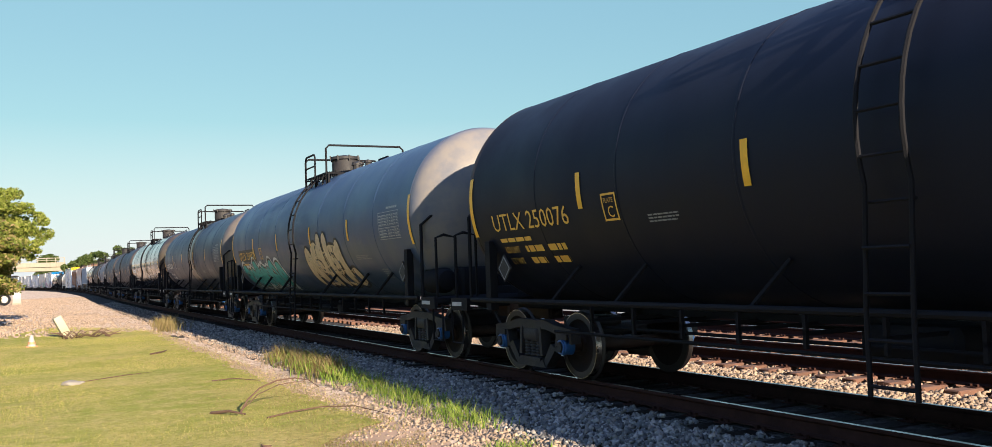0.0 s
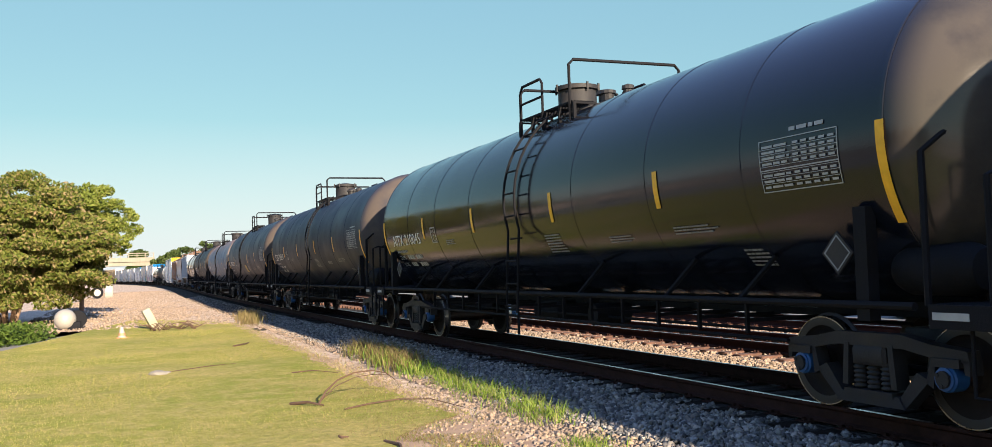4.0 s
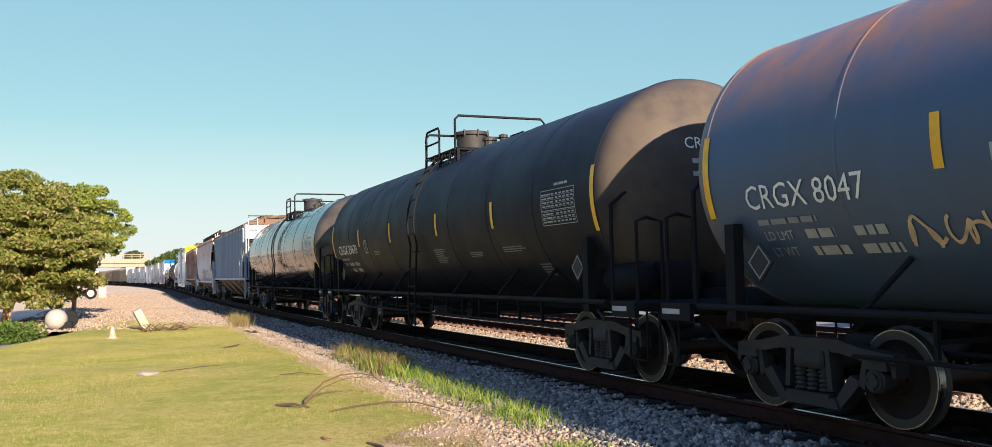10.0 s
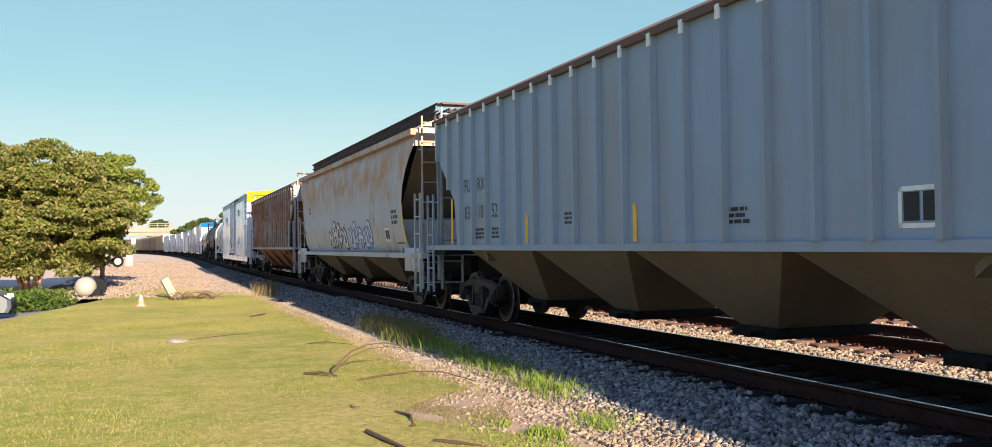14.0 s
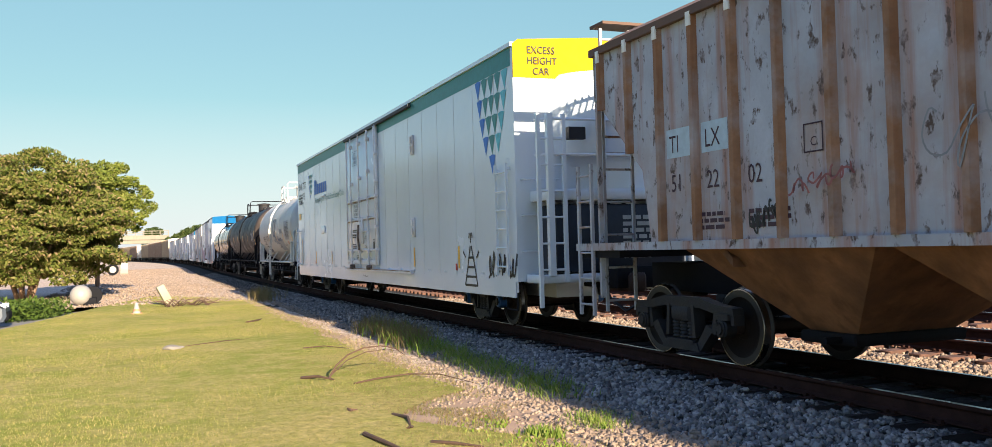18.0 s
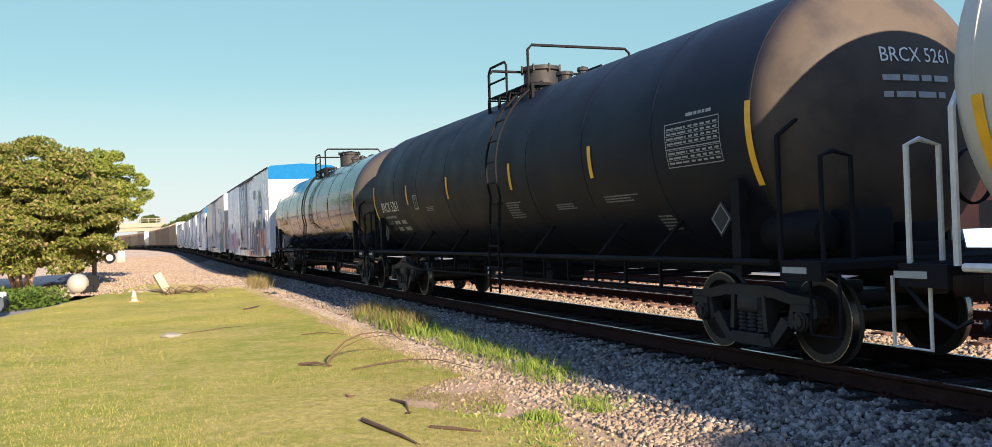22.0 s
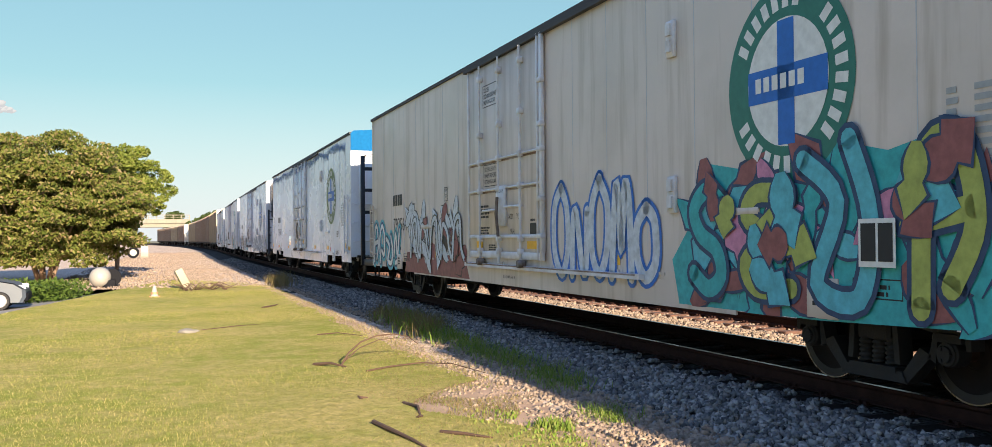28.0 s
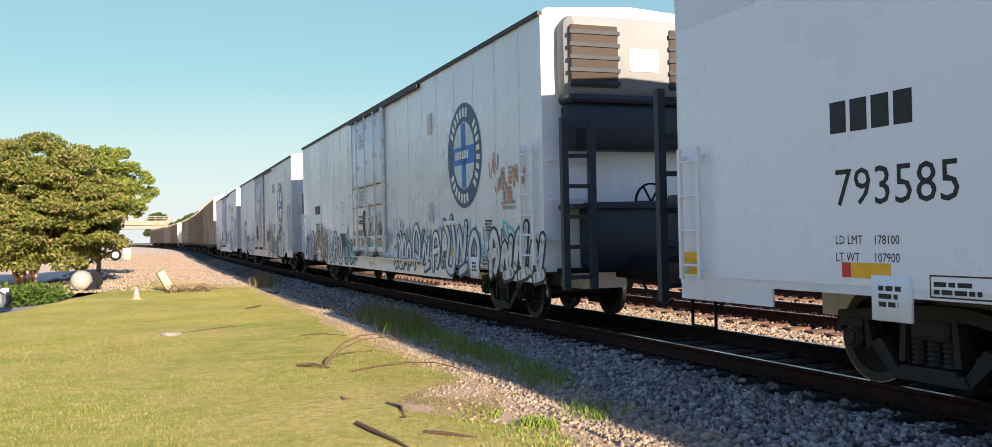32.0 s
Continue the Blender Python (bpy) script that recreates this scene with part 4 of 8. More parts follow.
        mb = outline_box(MB(), at, -4.1, -3.86, 2.27, 2.57, 0.014)
        text_mb(at, "PLATE", -4.07, 2.48, 0.045, 0.9, mb)
        text_mb(at, "F", -4.02, 2.31, 0.11, 1.0, mb)
        part("plate_mark", mb, mm, car, smooth=0)
        part("stencil", text_mb(at, "50K", -3.13, 1.32, 0.075, 0.9), mm, car, smooth=0)
        part("stencil", text_mb(at, "PATENT PENDING", -4.25, 1.87, 0.05, 0.85), mm, car, smooth=0)
        part("polished_plate" if num == "793585" else "dark_plate", MB().box(-xs - 0.012, -xs, 3.63, 4.28, 1.2, 1.62, bev=0.004), M["mirror"] if num == "793585" else M["ink"], car, "small polished metal plate" if num == "793585" else "small dark plate")
        for u0 in (-5.9, 6.25):
            part("slot_cover", MB().box(-xs - 0.03, -xs, -u0 - 0.85, -u0, 1.70, 1.78, bev=0.01), paint, car)
        for u in (tc / 2 - 0.1, -tc / 2 + 0.1):
            part("jack_pad", MB().box(-xs - 0.02, -xs + 0.02, -u - 0.22, -u + 0.22, bottom - 0.2, bottom + 0.18, bev=0.01), paint, car)
            part("small_print", bars(MB(), at_of(0.022), u - 0.13, bottom - 0.08, 0.26, 0.2, 3, rng), mm, car, smooth=0)
            mb = outline_box(MB(), at, u + 0.4, u + 1.0, bottom + 0.02, bottom + 0.2, 0.012)
            part("notice", bars(mb, at, u + 0.44, bottom + 0.05, 0.5, 0.12, 2, rng), mm, car, smooth=0)
    if logo:
        logo(car, at_of, 7.55, 3.0)
    # leading end: upper cap, unit, ladders, platform
    e = -half
    ae = lambda off: flat_end(e, off)
    if end_cap:
        part("end_cap", MB().prism_y([(-xs, top - 0.62), (xs, top - 0.62), (xs, top - 0.06), (xs - 0.1, top + 0.02), (0, top + 0.12), (-xs + 0.1, top + 0.02), (-xs, top - 0.06)], e - 0.012, e + 0.005), end_cap, car)
    if end_text:
        for k, (w, u, v, h) in enumerate(end_text):
            part("end_notice", text_mb(ae(0.03), w, u, v, h, 0.9), mm, car, smooth=0)
    if unit == "grille":
        part("cooling_unit", MB().box(-1.3, 1.3, e - 0.42, e + 0.05, 3.55, top - 0.15, bev=0.12), M["unit_grey"], car)
        part("unit_casing", MB().box(-1.25, 1.25, e - 0.36, e + 0.05, 2.75, 3.5, bev=0.1), M["frame_blue"], car)
        part("unit_base", MB().box(-1.28, 1.28, e - 0.44, e, 3.46, 3.58, bev=0.04), M["frame_blue"], car)
        for x in (-0.85, 0.85):
            part("unit_grille", MB().box(x - 0.4, x + 0.4, e - 0.45, e - 0.38, 3.68, 4.62, bev=0.02), M["mesh_brown"], car)
            for k in range(5):
                z = 3.72 + k * 0.19
                part("grille_slat", MB().box(x - 0.42, x + 0.42, e - 0.47, e - 0.44, z, z + 0.06), M["frame_blue"], car)
        part("unit_badge", MB().box(-0.25, 0.25, e - 0.432, e - 0.42, 3.95, 4.3, 0), M["white"], car)
        part("end_tank", MB().box(-1.0, 1.1, e - 0.5, e, 0.9, 1.95, bev=0.1), M["frame_blue"], car)
    elif unit == "round":
        part("cooling_unit", MB().lathe([(bottom + 2.1, 0.95), (bottom + 2.7, 1.02), (top - 0.7, 1.0), (top - 0.55, 0.85)], "z", (0.1, e + 0.25, 0), 24, caps=True), paint, car)
        part("fuel_tank", MB().box(-1.15, 1.3, e - 0.62, e + 0.02, bottom + 0.15, bottom + 1.25, bev=0.05), M["frame_blue"], car, "dark blue fuel tank")
        part("tank_print", bars(MB(), flat_end(e - 0.62), 0.1, bottom + 0.35, 0.7, 0.75, 7, rng), M["grey_mark"], car, smooth=0)
        part("unit_shelf", MB().box(-1.3, 1.4, e - 0.68, e, bottom + 1.32, bottom + 1.5, bev=0.02), paint, car)
        part("unit_base", MB().box(-1.4, 1.4, e - 0.72, e, bottom - 0.02, bottom + 0.12, bev=0.02), paint, car)
        for x in (-1.25, -0.3, 1.3):
            part("guard_post", MB().box(x - 0.05, x + 0.05, e - 0.78, e - 0.68, bottom + (1.4 if x == -0.3 else 0.1), bottom + 2.7), paint, car)
        for z in (2.05, 2.62):
            part("guard_rail", MB().tube([(-1.4, e - 0.5, bottom + z), (-1.25, e - 0.75, bottom + z), (1.35, e - 0.75, bottom + z)], 0.025, 6), paint, car)
        part("unit_vent", MB().box(-0.9, -0.6, e - 0.74, e - 0.6, bottom + 2.3, bottom + 2.5), M["ink"], car)
        for k in range(6):
            part("rung", MB().tube([(-1.45, e - 0.74, bottom + 0.2 + 0.42 * k), (-1.0, e - 0.74, bottom + 0.2 + 0.42 * k)], 0.02, 6), paint, car)
        part("ladder_rail", MB().box(-1.03, -0.97, e - 0.77, e - 0.71, bottom, bottom + 2.7).box(-1.48, -1.42, e - 0.77, e - 0.71, bottom - 0.4, bottom + 2.7), paint, car)
    else:
        part("end_recess", MB().box(-0.9, 1.45, e - 0.02, e + 0.02, bottom + 0.1, bottom + 1.5), M["end_grime"], car)
        part("end_panel", MB().box(-1.3, 1.3, e - 0.06, e, bottom + 1.55, bottom + 3.0, bev=0.02), paint, car)
    wheel_y, wx = e - 0.3, (-0.6 if unit == "panel" else 0.15)
    mb = MB().lathe([(-0.03, 0.27), (0.0, 0.3), (0.03, 0.27)], "y", (wx, wheel_y, bottom + 1.05), 18)
    for k in range(6):
        q = 2 * math.pi * k / 6
        mb.tube([(wx, wheel_y, bottom + 1.05), (wx + 0.28 * math.cos(q), wheel_y, bottom + 1.05 + 0.28 * math.sin(q))], 0.018, 5)
    part("brake_wheel", mb, M["under"], car)
    if ladder:
        side_ladder(car, -xs, e + 0.5, bottom + 0.1, bottom + 2.0, paint, 6, 0.5, 0.07)
        for z in (bottom + 0.5, bottom + 1.1, bottom + 1.7):
            part("grab_iron", MB().tube([(-xs + 0.1, e, z), (-xs + 0.1, e - 0.1, z), (-xs + 0.75, e - 0.1, z), (-xs + 0.75, e, z)], 0.016, 6), paint, car)
        side_ladder(car, -xs, half - 0.35, bottom + 0.05, bottom + 1.5, paint, 4, 0.36)
    if rear_frame:
        y = half + 1.55
        for x, w in ((-1.5, 0.06), (-0.92, 0.09)):
            part("gantry_post", MB().box(x - w, x + w, y - 0.06, y + 0.06, 0.68, 4.0, bev=0.01), M["frame_blue"], car)
        for z in (0.95, 1.4, 1.86):
            part("rung", MB().tube([(-1.5, y + 0.07, z), (-0.92, y + 0.07, z)], 0.02, 6), M["white_rail"], car)
        for z in (2.28, 2.95, 3.6):
            part("rung", MB().box(-1.5, -0.92, y - 0.04, y + 0.05, z - 0.05, z + 0.05), M["frame_blue"], car)
        part("end_platform", MB().box(-1.5, 1.5, half, y + 0.06, 0.68, 0.86, bev=0.02), M["frame_blue"], car, "dark blue steel end platform")
        unit_box = part("equipment_box", MB().box(-1.0, 1.2, half + 0.5, y - 0.12, 0.86, 2.1, bev=0.12), M["frame_blue"], car, "dark blue equipment box on the end platform")
        part("notice_plate", MB().box(-0.75, -0.35, y - 0.12, y - 0.11, 1.62, 1.76), M["spray_orange"], unit_box, "orange plate")
        part("end_brace", MB().box(-0.85, 1.4, half + 0.3, half + 0.5, 0.86, 2.9, bev=0.03), M["under"], car)
    if gantry and not rear_frame:
        for s in (-1, 1) if unit == "grille" else (1,):
            y = s * (half + 0.55)
            for x in (-1.45, -1.0):
                part("gantry_post", MB().box(x - 0.05, x + 0.05, y - 0.05, y + 0.05, bottom - 0.25, bottom + 2.3), M["frame_blue"], car)
            for k in range(6):
                part("rung", MB().box(-1.45, -1.0, y - 0.025, y + 0.025, bottom - 0.1 + k * 0.45, bottom - 0.04 + k * 0.45), M["frame_blue"], car)
            part("gantry_deck", MB().box(-1.3, 1.3, min(s * half, y), max(s * half, y) + 0.1, bottom + 0.95, bottom + 1.02), M["frame_blue"], car)
    for s in (-1, 1):
        a, b = sorted((s * half, s * (half + 1.0)))
        part("draft_sill", MB().box(-0.35, 0.35, a - 0.2, b, 0.78, 1.12, bev=0.02).box(-1.35, 1.35, min(s * half, s * (half + 0.35)), max(s * half, s * (half + 0.35)), bottom - 0.02, bottom + 0.05), M["under"], car)
        part("step", MB().tube([(-1.5, s * (half - 0.15), bottom), (-1.5, s * (half - 0.15), 0.42), (-1.5, s * (half - 0.6), 0.42), (-1.5, s * (half - 0.6), bottom)], 0.02, 6), M["under"], car)
    mb = MB()
    for y, l in ((-3.4, 1.4), (0.2, 1.0), (3.2, 1.6)):
        mb.box(-0.9, 0.6, y, y + l, bottom - 0.42, bottom - 0.02, bev=0.04)
    mb.tube([(-0.8, -half + 3, bottom - 0.15), (-0.8, half - 3, bottom - 0.15)], 0.03, 6)
    part("underfloor_gear", mb, M["under"], car)
    coupler(car, half + 1.2)
    for y in (-tc / 2, tc / 2):
        truck(car, y, start, cap, spin)
    return car, body, at_of


def ring_logo(col_ring, col_in):
    """A tall oval badge: ring, pale field, cross and plain bars where its writing runs."""
    def draw(car, at_of, u, v, ru=0.98, rv=1.0):
        oval = lambda k: [(u + ru * k * math.cos(q), v + rv * k * math.sin(q)) for q in (2 * math.pi * i / 40 for i in range(40))]
        mb = fan(MB(), at_of(0.006), oval(1.0), 0)
        fan(mb, at_of(0.009), oval(0.64), 1)
        patch(mb, at_of(0.012), u - 0.13, u + 0.13, v - rv * 0.62, v + rv * 0.62, 2, 1)
        patch(mb, at_of(0.012), u - ru * 0.63, u + ru * 0.63, v - 0.17, v + 0.17, 2, 1)
        for k in range(6):
            patch(mb, at_of(0.015), u - ru * 0.5 + k * 0.135, u - ru * 0.5 + k * 0.135 + 0.095, v - 0.06, v + 0.09, 3, 1)
        at = at_of(0.009)
        for k in range(30):
            if k in (4, 5, 13, 14, 15, 16, 24, 25):
                continue
            q = 2 * math.pi * (k + 0.5) / 30
            c, s = u + ru * 0.82 * math.cos(q), v + rv * 0.82 * math.sin(q)
            tu, tv = -math.sin(q) * 0.05, math.cos(q) * 0.05
            nu, nv = math.cos(q) * 0.085, math.sin(q) * 0.085
            mb.add([at(c - tu - nu, s - tv - nv), at(c + tu - nu, s + tv - nv), at(c + tu + nu, s + tv + nv), at(c - tu + nu, s - tv + nv)], [(0, 1, 2, 3)], 3)
        part("badge", mb, [col_ring, col_in, M["badge_blue"], M["white"]], car, "oval badge with a blue cross", smooth=0)
    return draw


def hopper(name, label, start, paint, half=8.4, tc=14.2, ribs=17, side_top=4.16, side_bot=1.5, chutes=4, text=(), num=(), seed=1, chute_mat=None, roof_mat=None, spin=True, rib_tip=None, stripes=(), mark="ink", rib_mat=None):
    """A covered hopper with ribbed sides, sloped end sheets and outlet bays."""
    rng = random.Random(seed)
    car = thing(name, label, "hopper car", "covered hopper cars in the train")
    xs = 1.52
    mm = M[mark]
    cm = chute_mat or paint
    slope = 2.0
    # side sheets: cut back below at both ends
    poly = [(-half, side_top), (-half, 3.52), (-half + 1.25, 2.4), (-half + 1.42, side_bot), (half - 1.42, side_bot), (half - 1.25, 2.4), (half, 3.52), (half, side_top)]
    body = part("side_sheet", MB().prism(poly, -xs, -xs + 0.05).prism(poly, xs - 0.05, xs), paint, car, "", 30)
    part("roof", MB().prism_y([(-xs, side_top - 0.05), (xs, side_top - 0.05), (xs, side_top), (xs - 0.35, side_top + 0.22), (0, side_top + 0.32), (-xs + 0.35, side_top + 0.22), (-xs, side_top)], -half, half), roof_mat or paint, car)
    part("top_chord", MB().box(-xs - 0.07, -xs, -half, half, side_top - 0.1, side_top).box(xs, xs + 0.07, -half, half, side_top - 0.1, side_top), roof_mat or paint, car)
    part("side_sill", MB().box(-xs - 0.04, -xs + 0.06, -half - 0.6, half + 0.6, side_bot - 0.1, side_bot).box(xs - 0.06, xs + 0.04, -half - 0.6, half + 0.6, side_bot - 0.1, side_bot), paint, car)
    for k in range(ribs):
        y = -half + 0.25 + k * (2 * half - 0.5) / (ribs - 1)
        e = half - abs(y)
        z0 = side_bot if e > 1.36 else 2.4 if e > 1.25 else 3.52 - 1.12 * e / 1.25
        mb = MB().loft([[(-xs - 0.0, y - 0.065, z), (-xs - 0.07, y - 0.035, z), (-xs - 0.07, y + 0.035, z), (-xs, y + 0.065, z)] for z in (z0, side_top - 0.1)])
        part("side_post", mb, rib_mat or paint, car)
        if rib_tip:
            part("post_tip", MB().box(-xs - 0.08, -xs - 0.0, y - 0.04, y + 0.04, side_top - 0.22, side_top - 0.06), rib_tip, car)
    # ends: slope sheet, posts, ladder, platform
    for s in (-1, 1):
        xi = xs - 0.06
        sh = MB().hexa([(-xi, s * (half - 0.06), 3.5), (xi, s * (half - 0.06), 3.5), (xi, s * (half - 3.0), 1.2), (-xi, s * (half - 3.0), 1.2), (-xi, s * (half - 0.06), 3.58), (xi, s * (half - 0.06), 3.58), (xi, s * (half - 3.0), 1.3), (-xi, s * (half - 3.0), 1.3)])
        part("slope_sheet", sh, cm, car)
        part("end_sheet", MB().box(-xs, xs, min(s * half, s * (half - 0.05)), max(s * half, s * (half - 0.05)), 3.45, side_top), paint, car)
        e = s * (half + 0.55)
        part("end_platform", MB().box(-xs, xs, min(s * (half - 0.6), e), max(s * (half - 0.6), e), side_bot - 0.2, side_bot - 0.1).box(-0.35, 0.35, min(s * (half - 2.6), e), max(s * (half - 2.6), e), 0.8, 1.2), M["under"], car)
        for x in (-1.45, 1.45):
            part("corner_post", MB().box(x - 0.03, x + 0.03, min(s * half, s * (half + 0.05)), max(s * half, s * (half + 0.05)), 0.75, side_top), paint, car)
        for x in (-0.55, 0.55):
            part("end_post", MB().tube([(x, s * (half - 0.1), side_bot), (x, s * (half - 0.1), 3.15)], 0.05, 6), paint, car)
        end_ladder(car, s * half, -1.12, 0.55, side_top + 0.35, paint, 9, 0.45, s)
        side_ladder(car, -xs, s * (half + 0.3), 0.5, 2.6, paint, 6, 0.4, 0.03)
        part("brake_gear", MB().box(0.2, 0.7, min(s * (half - 0.2), e), max(s * (half - 0.2), e), side_bot, side_bot + 0.55, bev=0.04).lathe([(-0.02, 0.26), (0.02, 0.28), (0.05, 0.26)], "y", (0.9, s * (half + 0.25), 2.1), 16), M["under"], car)
    # bays
    l = (2 * half - 2 * slope) / chutes
    for k in range(chutes):
        y0 = -half + slope + k * l
        yc = y0 + l / 2
        mb = MB().loft([[(-xs, y0 + 0.03, side_bot - 0.05), (xs, y0 + 0.03, side_bot - 0.05), (xs, y0 + l - 0.03, side_bot - 0.05), (-xs, y0 + l - 0.03, side_bot - 0.05)],
                        [(-0.65, yc - 0.35, 0.5), (0.65, yc - 0.35, 0.5), (0.65, yc + 0.35, 0.5), (-0.65, yc + 0.35, 0.5)]])
        part("hopper_bay", mb, cm, car)
        part("outlet_gate", MB().box(-0.75, 0.75, yc - 0.42, yc + 0.42, 0.38, 0.5, bev=0.02).tube([(-0.95, yc - 0.2, 0.44), (0.95, yc - 0.2, 0.44)], 0.04, 6), M["under"], car)
    # roof walkway
    mb = MB()
    for x in np.linspace(-0.62, -0.2, 6):
        mb.box(x - 0.012, x + 0.012, -half - 0.35, half + 0.35, side_top + 0.42, side_top + 0.46)
        mb.box(-x - 0.012, -x + 0.012, -half - 0.35, half + 0.35, side_top + 0.42, side_top + 0.46)
    for y in np.arange(-half - 0.3, half + 0.3, 0.6):
        mb.box(-0.65, 0.65, y - 0.02, y + 0.02, side_top + 0.38, side_top + 0.43)
        mb.box(-0.55, -0.5, y - 0.02, y + 0.02, side_top + 0.2, side_top + 0.4)
        mb.box(0.5, 0.55, y - 0.02, y + 0.02, side_top + 0.2, side_top + 0.4)
    for s in (-1, 1):
        mb.box(-1.35, -0.6, s * (half + 0.2) - 0.2, s * (half + 0.2) + 0.2, side_top + 0.40, side_top + 0.44)
    part("roof_walk", mb, roof_mat or paint, car)
    part("hatch_cover", MB().box(-0.18, 0.18, -half + 0.8, half - 0.8, side_top + 0.3, side_top + 0.38, bev=0.03), roof_mat or paint, car)
    at_of = lambda off: flat_side(xs, off)
    at = at_of(0.005)
    for tx, u, v, h in list(text) + list(num):
        part("car_mark", text_mb(at, tx, u, v, h, 0.85), mm, car, smooth=0)
    for u, v, w, h, n in ((-6.0, side_bot + 0.12, 0.75, 0.22, 3), (-5.0, side_bot + 0.12, 0.7, 0.22, 3), (half - 2.3, side_bot + 0.5, 0.55, 0.4, 4), (-1.9, side_bot + 0.3, 0.5, 0.2, 3), (2.1, side_bot + 0.2, 0.6, 0.2, 3)):
        part("small_print", bars(MB(), at, u, v, w, h, n, rng), mm, car, smooth=0)
    mb = outline_box(MB(), at_of(0.004), 4.7, 5.2, 1.6, 1.95, 0.04, 0)
    patch(mb, at_of(0.006), 4.76, 4.93, 1.66, 1.9, 1, 1)
    patch(mb, at_of(0.006), 4.97, 5.14, 1.66, 1.9, 1, 1)
    part("notice_plate", mb, [M["white"], M["ink"]], car, smooth=0)
    for y in stripes:
        part("reflective_stripe", patch(MB(), at_of(0.008), -y - 0.05, -y + 0.05, side_bot + 0.02, side_bot + (0.94 if y > 7 else 0.5), 0, 1), M["yellow"], car, smooth=0)
    coupler(car, half + 0.8)
    for y in (-tc / 2, tc / 2):
        truck(car, y, start, None, spin)
    return car, body, at_of


def bulge_hopper(name, label, start, paint, half=8.3, tc=14.2, top=4.2, bot=1.25, seed=1):
    """A covered hopper with smooth rounded sides and a railed roof walk."""
    rng = random.Random(seed)
    car = thing(name, label, "hopper car", "covered hopper cars in the train")
    sec = [(-0.55, top + 0.38), (-1.2, top + 0.18), (-1.45, top), (-1.56, top - 0.5), (-1.58, top - 1.3), (-1.55, top - 2.1), (-1.45, bot + 0.35), (-1.3, bot)]
    ring = sec + [(-x, z) for x, z in reversed(sec)]
    # side sheets end in a bowed cut-out at both ends
    cut = [(bot - 0.1, 7.5), (1.6, 7.42), (2.2, 7.28), (2.6, 7.32), (3.0, 7.5), (3.3, 7.72), (3.55, 8.0), (3.75, half), (9, half)]

    def y_end(z):
        for (z0, a), (z1, b) in zip(cut, cut[1:]):
            if z0 <= z <= z1:
                return a + (b - a) * (z - z0) / (z1 - z0)

    fine = []
    for (x0, z0), (x1, z1) in zip(sec, sec[1:]):
        n = max(1, int(abs(z1 - z0) / 0.12))
        fine += [(x0 + (x1 - x0) * k / n, z0 + (z1 - z0) * k / n) for k in range(n)]
    fine.append(sec[-1])
    mb = MB()
    for s in (-1, 1):
        mb.loft([[(-s * x, y, z) for y in np.linspace(-y_end(z), y_end(z), 9)] for x, z in fine], False, False, closed=False)
    mb.loft([[(x, -half, top + 0.38), (x, half, top + 0.38)] for x in (-0.55, 0.55)], False, False, closed=False)
    for s in (-1, 1):
        up = [(x, z) for x, z in fine if z > 3.7]
        mb.add([(x, s * half, z) for x, z in up + [(-x, z) for x, z in reversed(up)]], [tuple(range(2 * len(up)))])
    body = part("body", mb, paint, car, "", 40)
    part("top_chord", MB().box(-1.6, -1.45, -half - 0.05, half + 0.05, top - 0.12, top + 0.02), paint, car)
    part("side_sill", MB().box(-1.56, -1.4, -half - 0.7, half + 0.7, bot - 0.04, bot + 0.08).box(1.4, 1.56, -half - 0.7, half + 0.7, bot - 0.04, bot + 0.08), paint, car)
    for s in (-1, 1):
        e = s * (half + 0.6)
        part("slope_sheet", MB().hexa([(-1.42, s * (half - 0.04), 3.72), (1.42, s * (half - 0.04), 3.72), (1.42, s * (half - 2.0), 2.1), (-1.42, s * (half - 2.0), 2.1), (-1.42, s * (half - 0.04), 3.8), (1.42, s * (half - 0.04), 3.8), (1.42, s * (half - 2.05), 2.1), (-1.42, s * (half - 2.05), 2.1)]), M["bay_beige"], car)
        part("end_bulkhead", MB().box(-1.4, 1.4, min(s * (half - 1.5), s * (half - 1.55)), max(s * (half - 1.5), s * (half - 1.55)), bot, 2.15), paint, car)
        part("end_platform", MB().box(-1.5, 1.5, min(s * (half - 0.6), e), max(s * (half - 0.6), e), bot - 0.1, bot).box(-0.35, 0.35, min(s * (half - 2.6), e), max(s * (half - 2.6), e), 0.8, 1.2), M["under"], car)
        part("corner_plate", MB().box(-1.52, -1.46, min(e, s * (half - 1.0)), max(e, s * (half - 0.9)), 0.9, bot + 0.2, bev=0.02), paint, car)
        end_ladder(car, s * (half + 0.1), -1.15, 0.5, top + 0.3, paint, 9, 0.45, s)
        side_ladder(car, -1.5, s * (half + 0.35), 0.45, 2.7, paint, 6, 0.42, 0.04)
        part("brake_gear", MB().box(0.2, 0.7, min(s * half, e), max(s * half, e), bot, bot + 0.6, bev=0.04), M["under"], car)
    l = (2 * half - 4.2) / 3
    for k in range(3):
        y0 = -half + 2.1 + k * l
        yc = y0 + l / 2
        part("hopper_bay", MB().loft([[(-1.4, y0 + 0.03, bot), (1.4, y0 + 0.03, bot), (1.4, y0 + l - 0.03, bot), (-1.4, y0 + l - 0.03, bot)], [(-0.65, yc - 0.4, 0.5), (0.65, yc - 0.4, 0.5), (0.65, yc + 0.4, 0.5), (-0.65, yc + 0.4, 0.5)]]), M["bay_beige"], car)
        part("outlet_gate", MB().box(-0.75, 0.75, yc - 0.45, yc + 0.45, 0.38, 0.5, bev=0.02), M["under"], car)
    mb = MB()
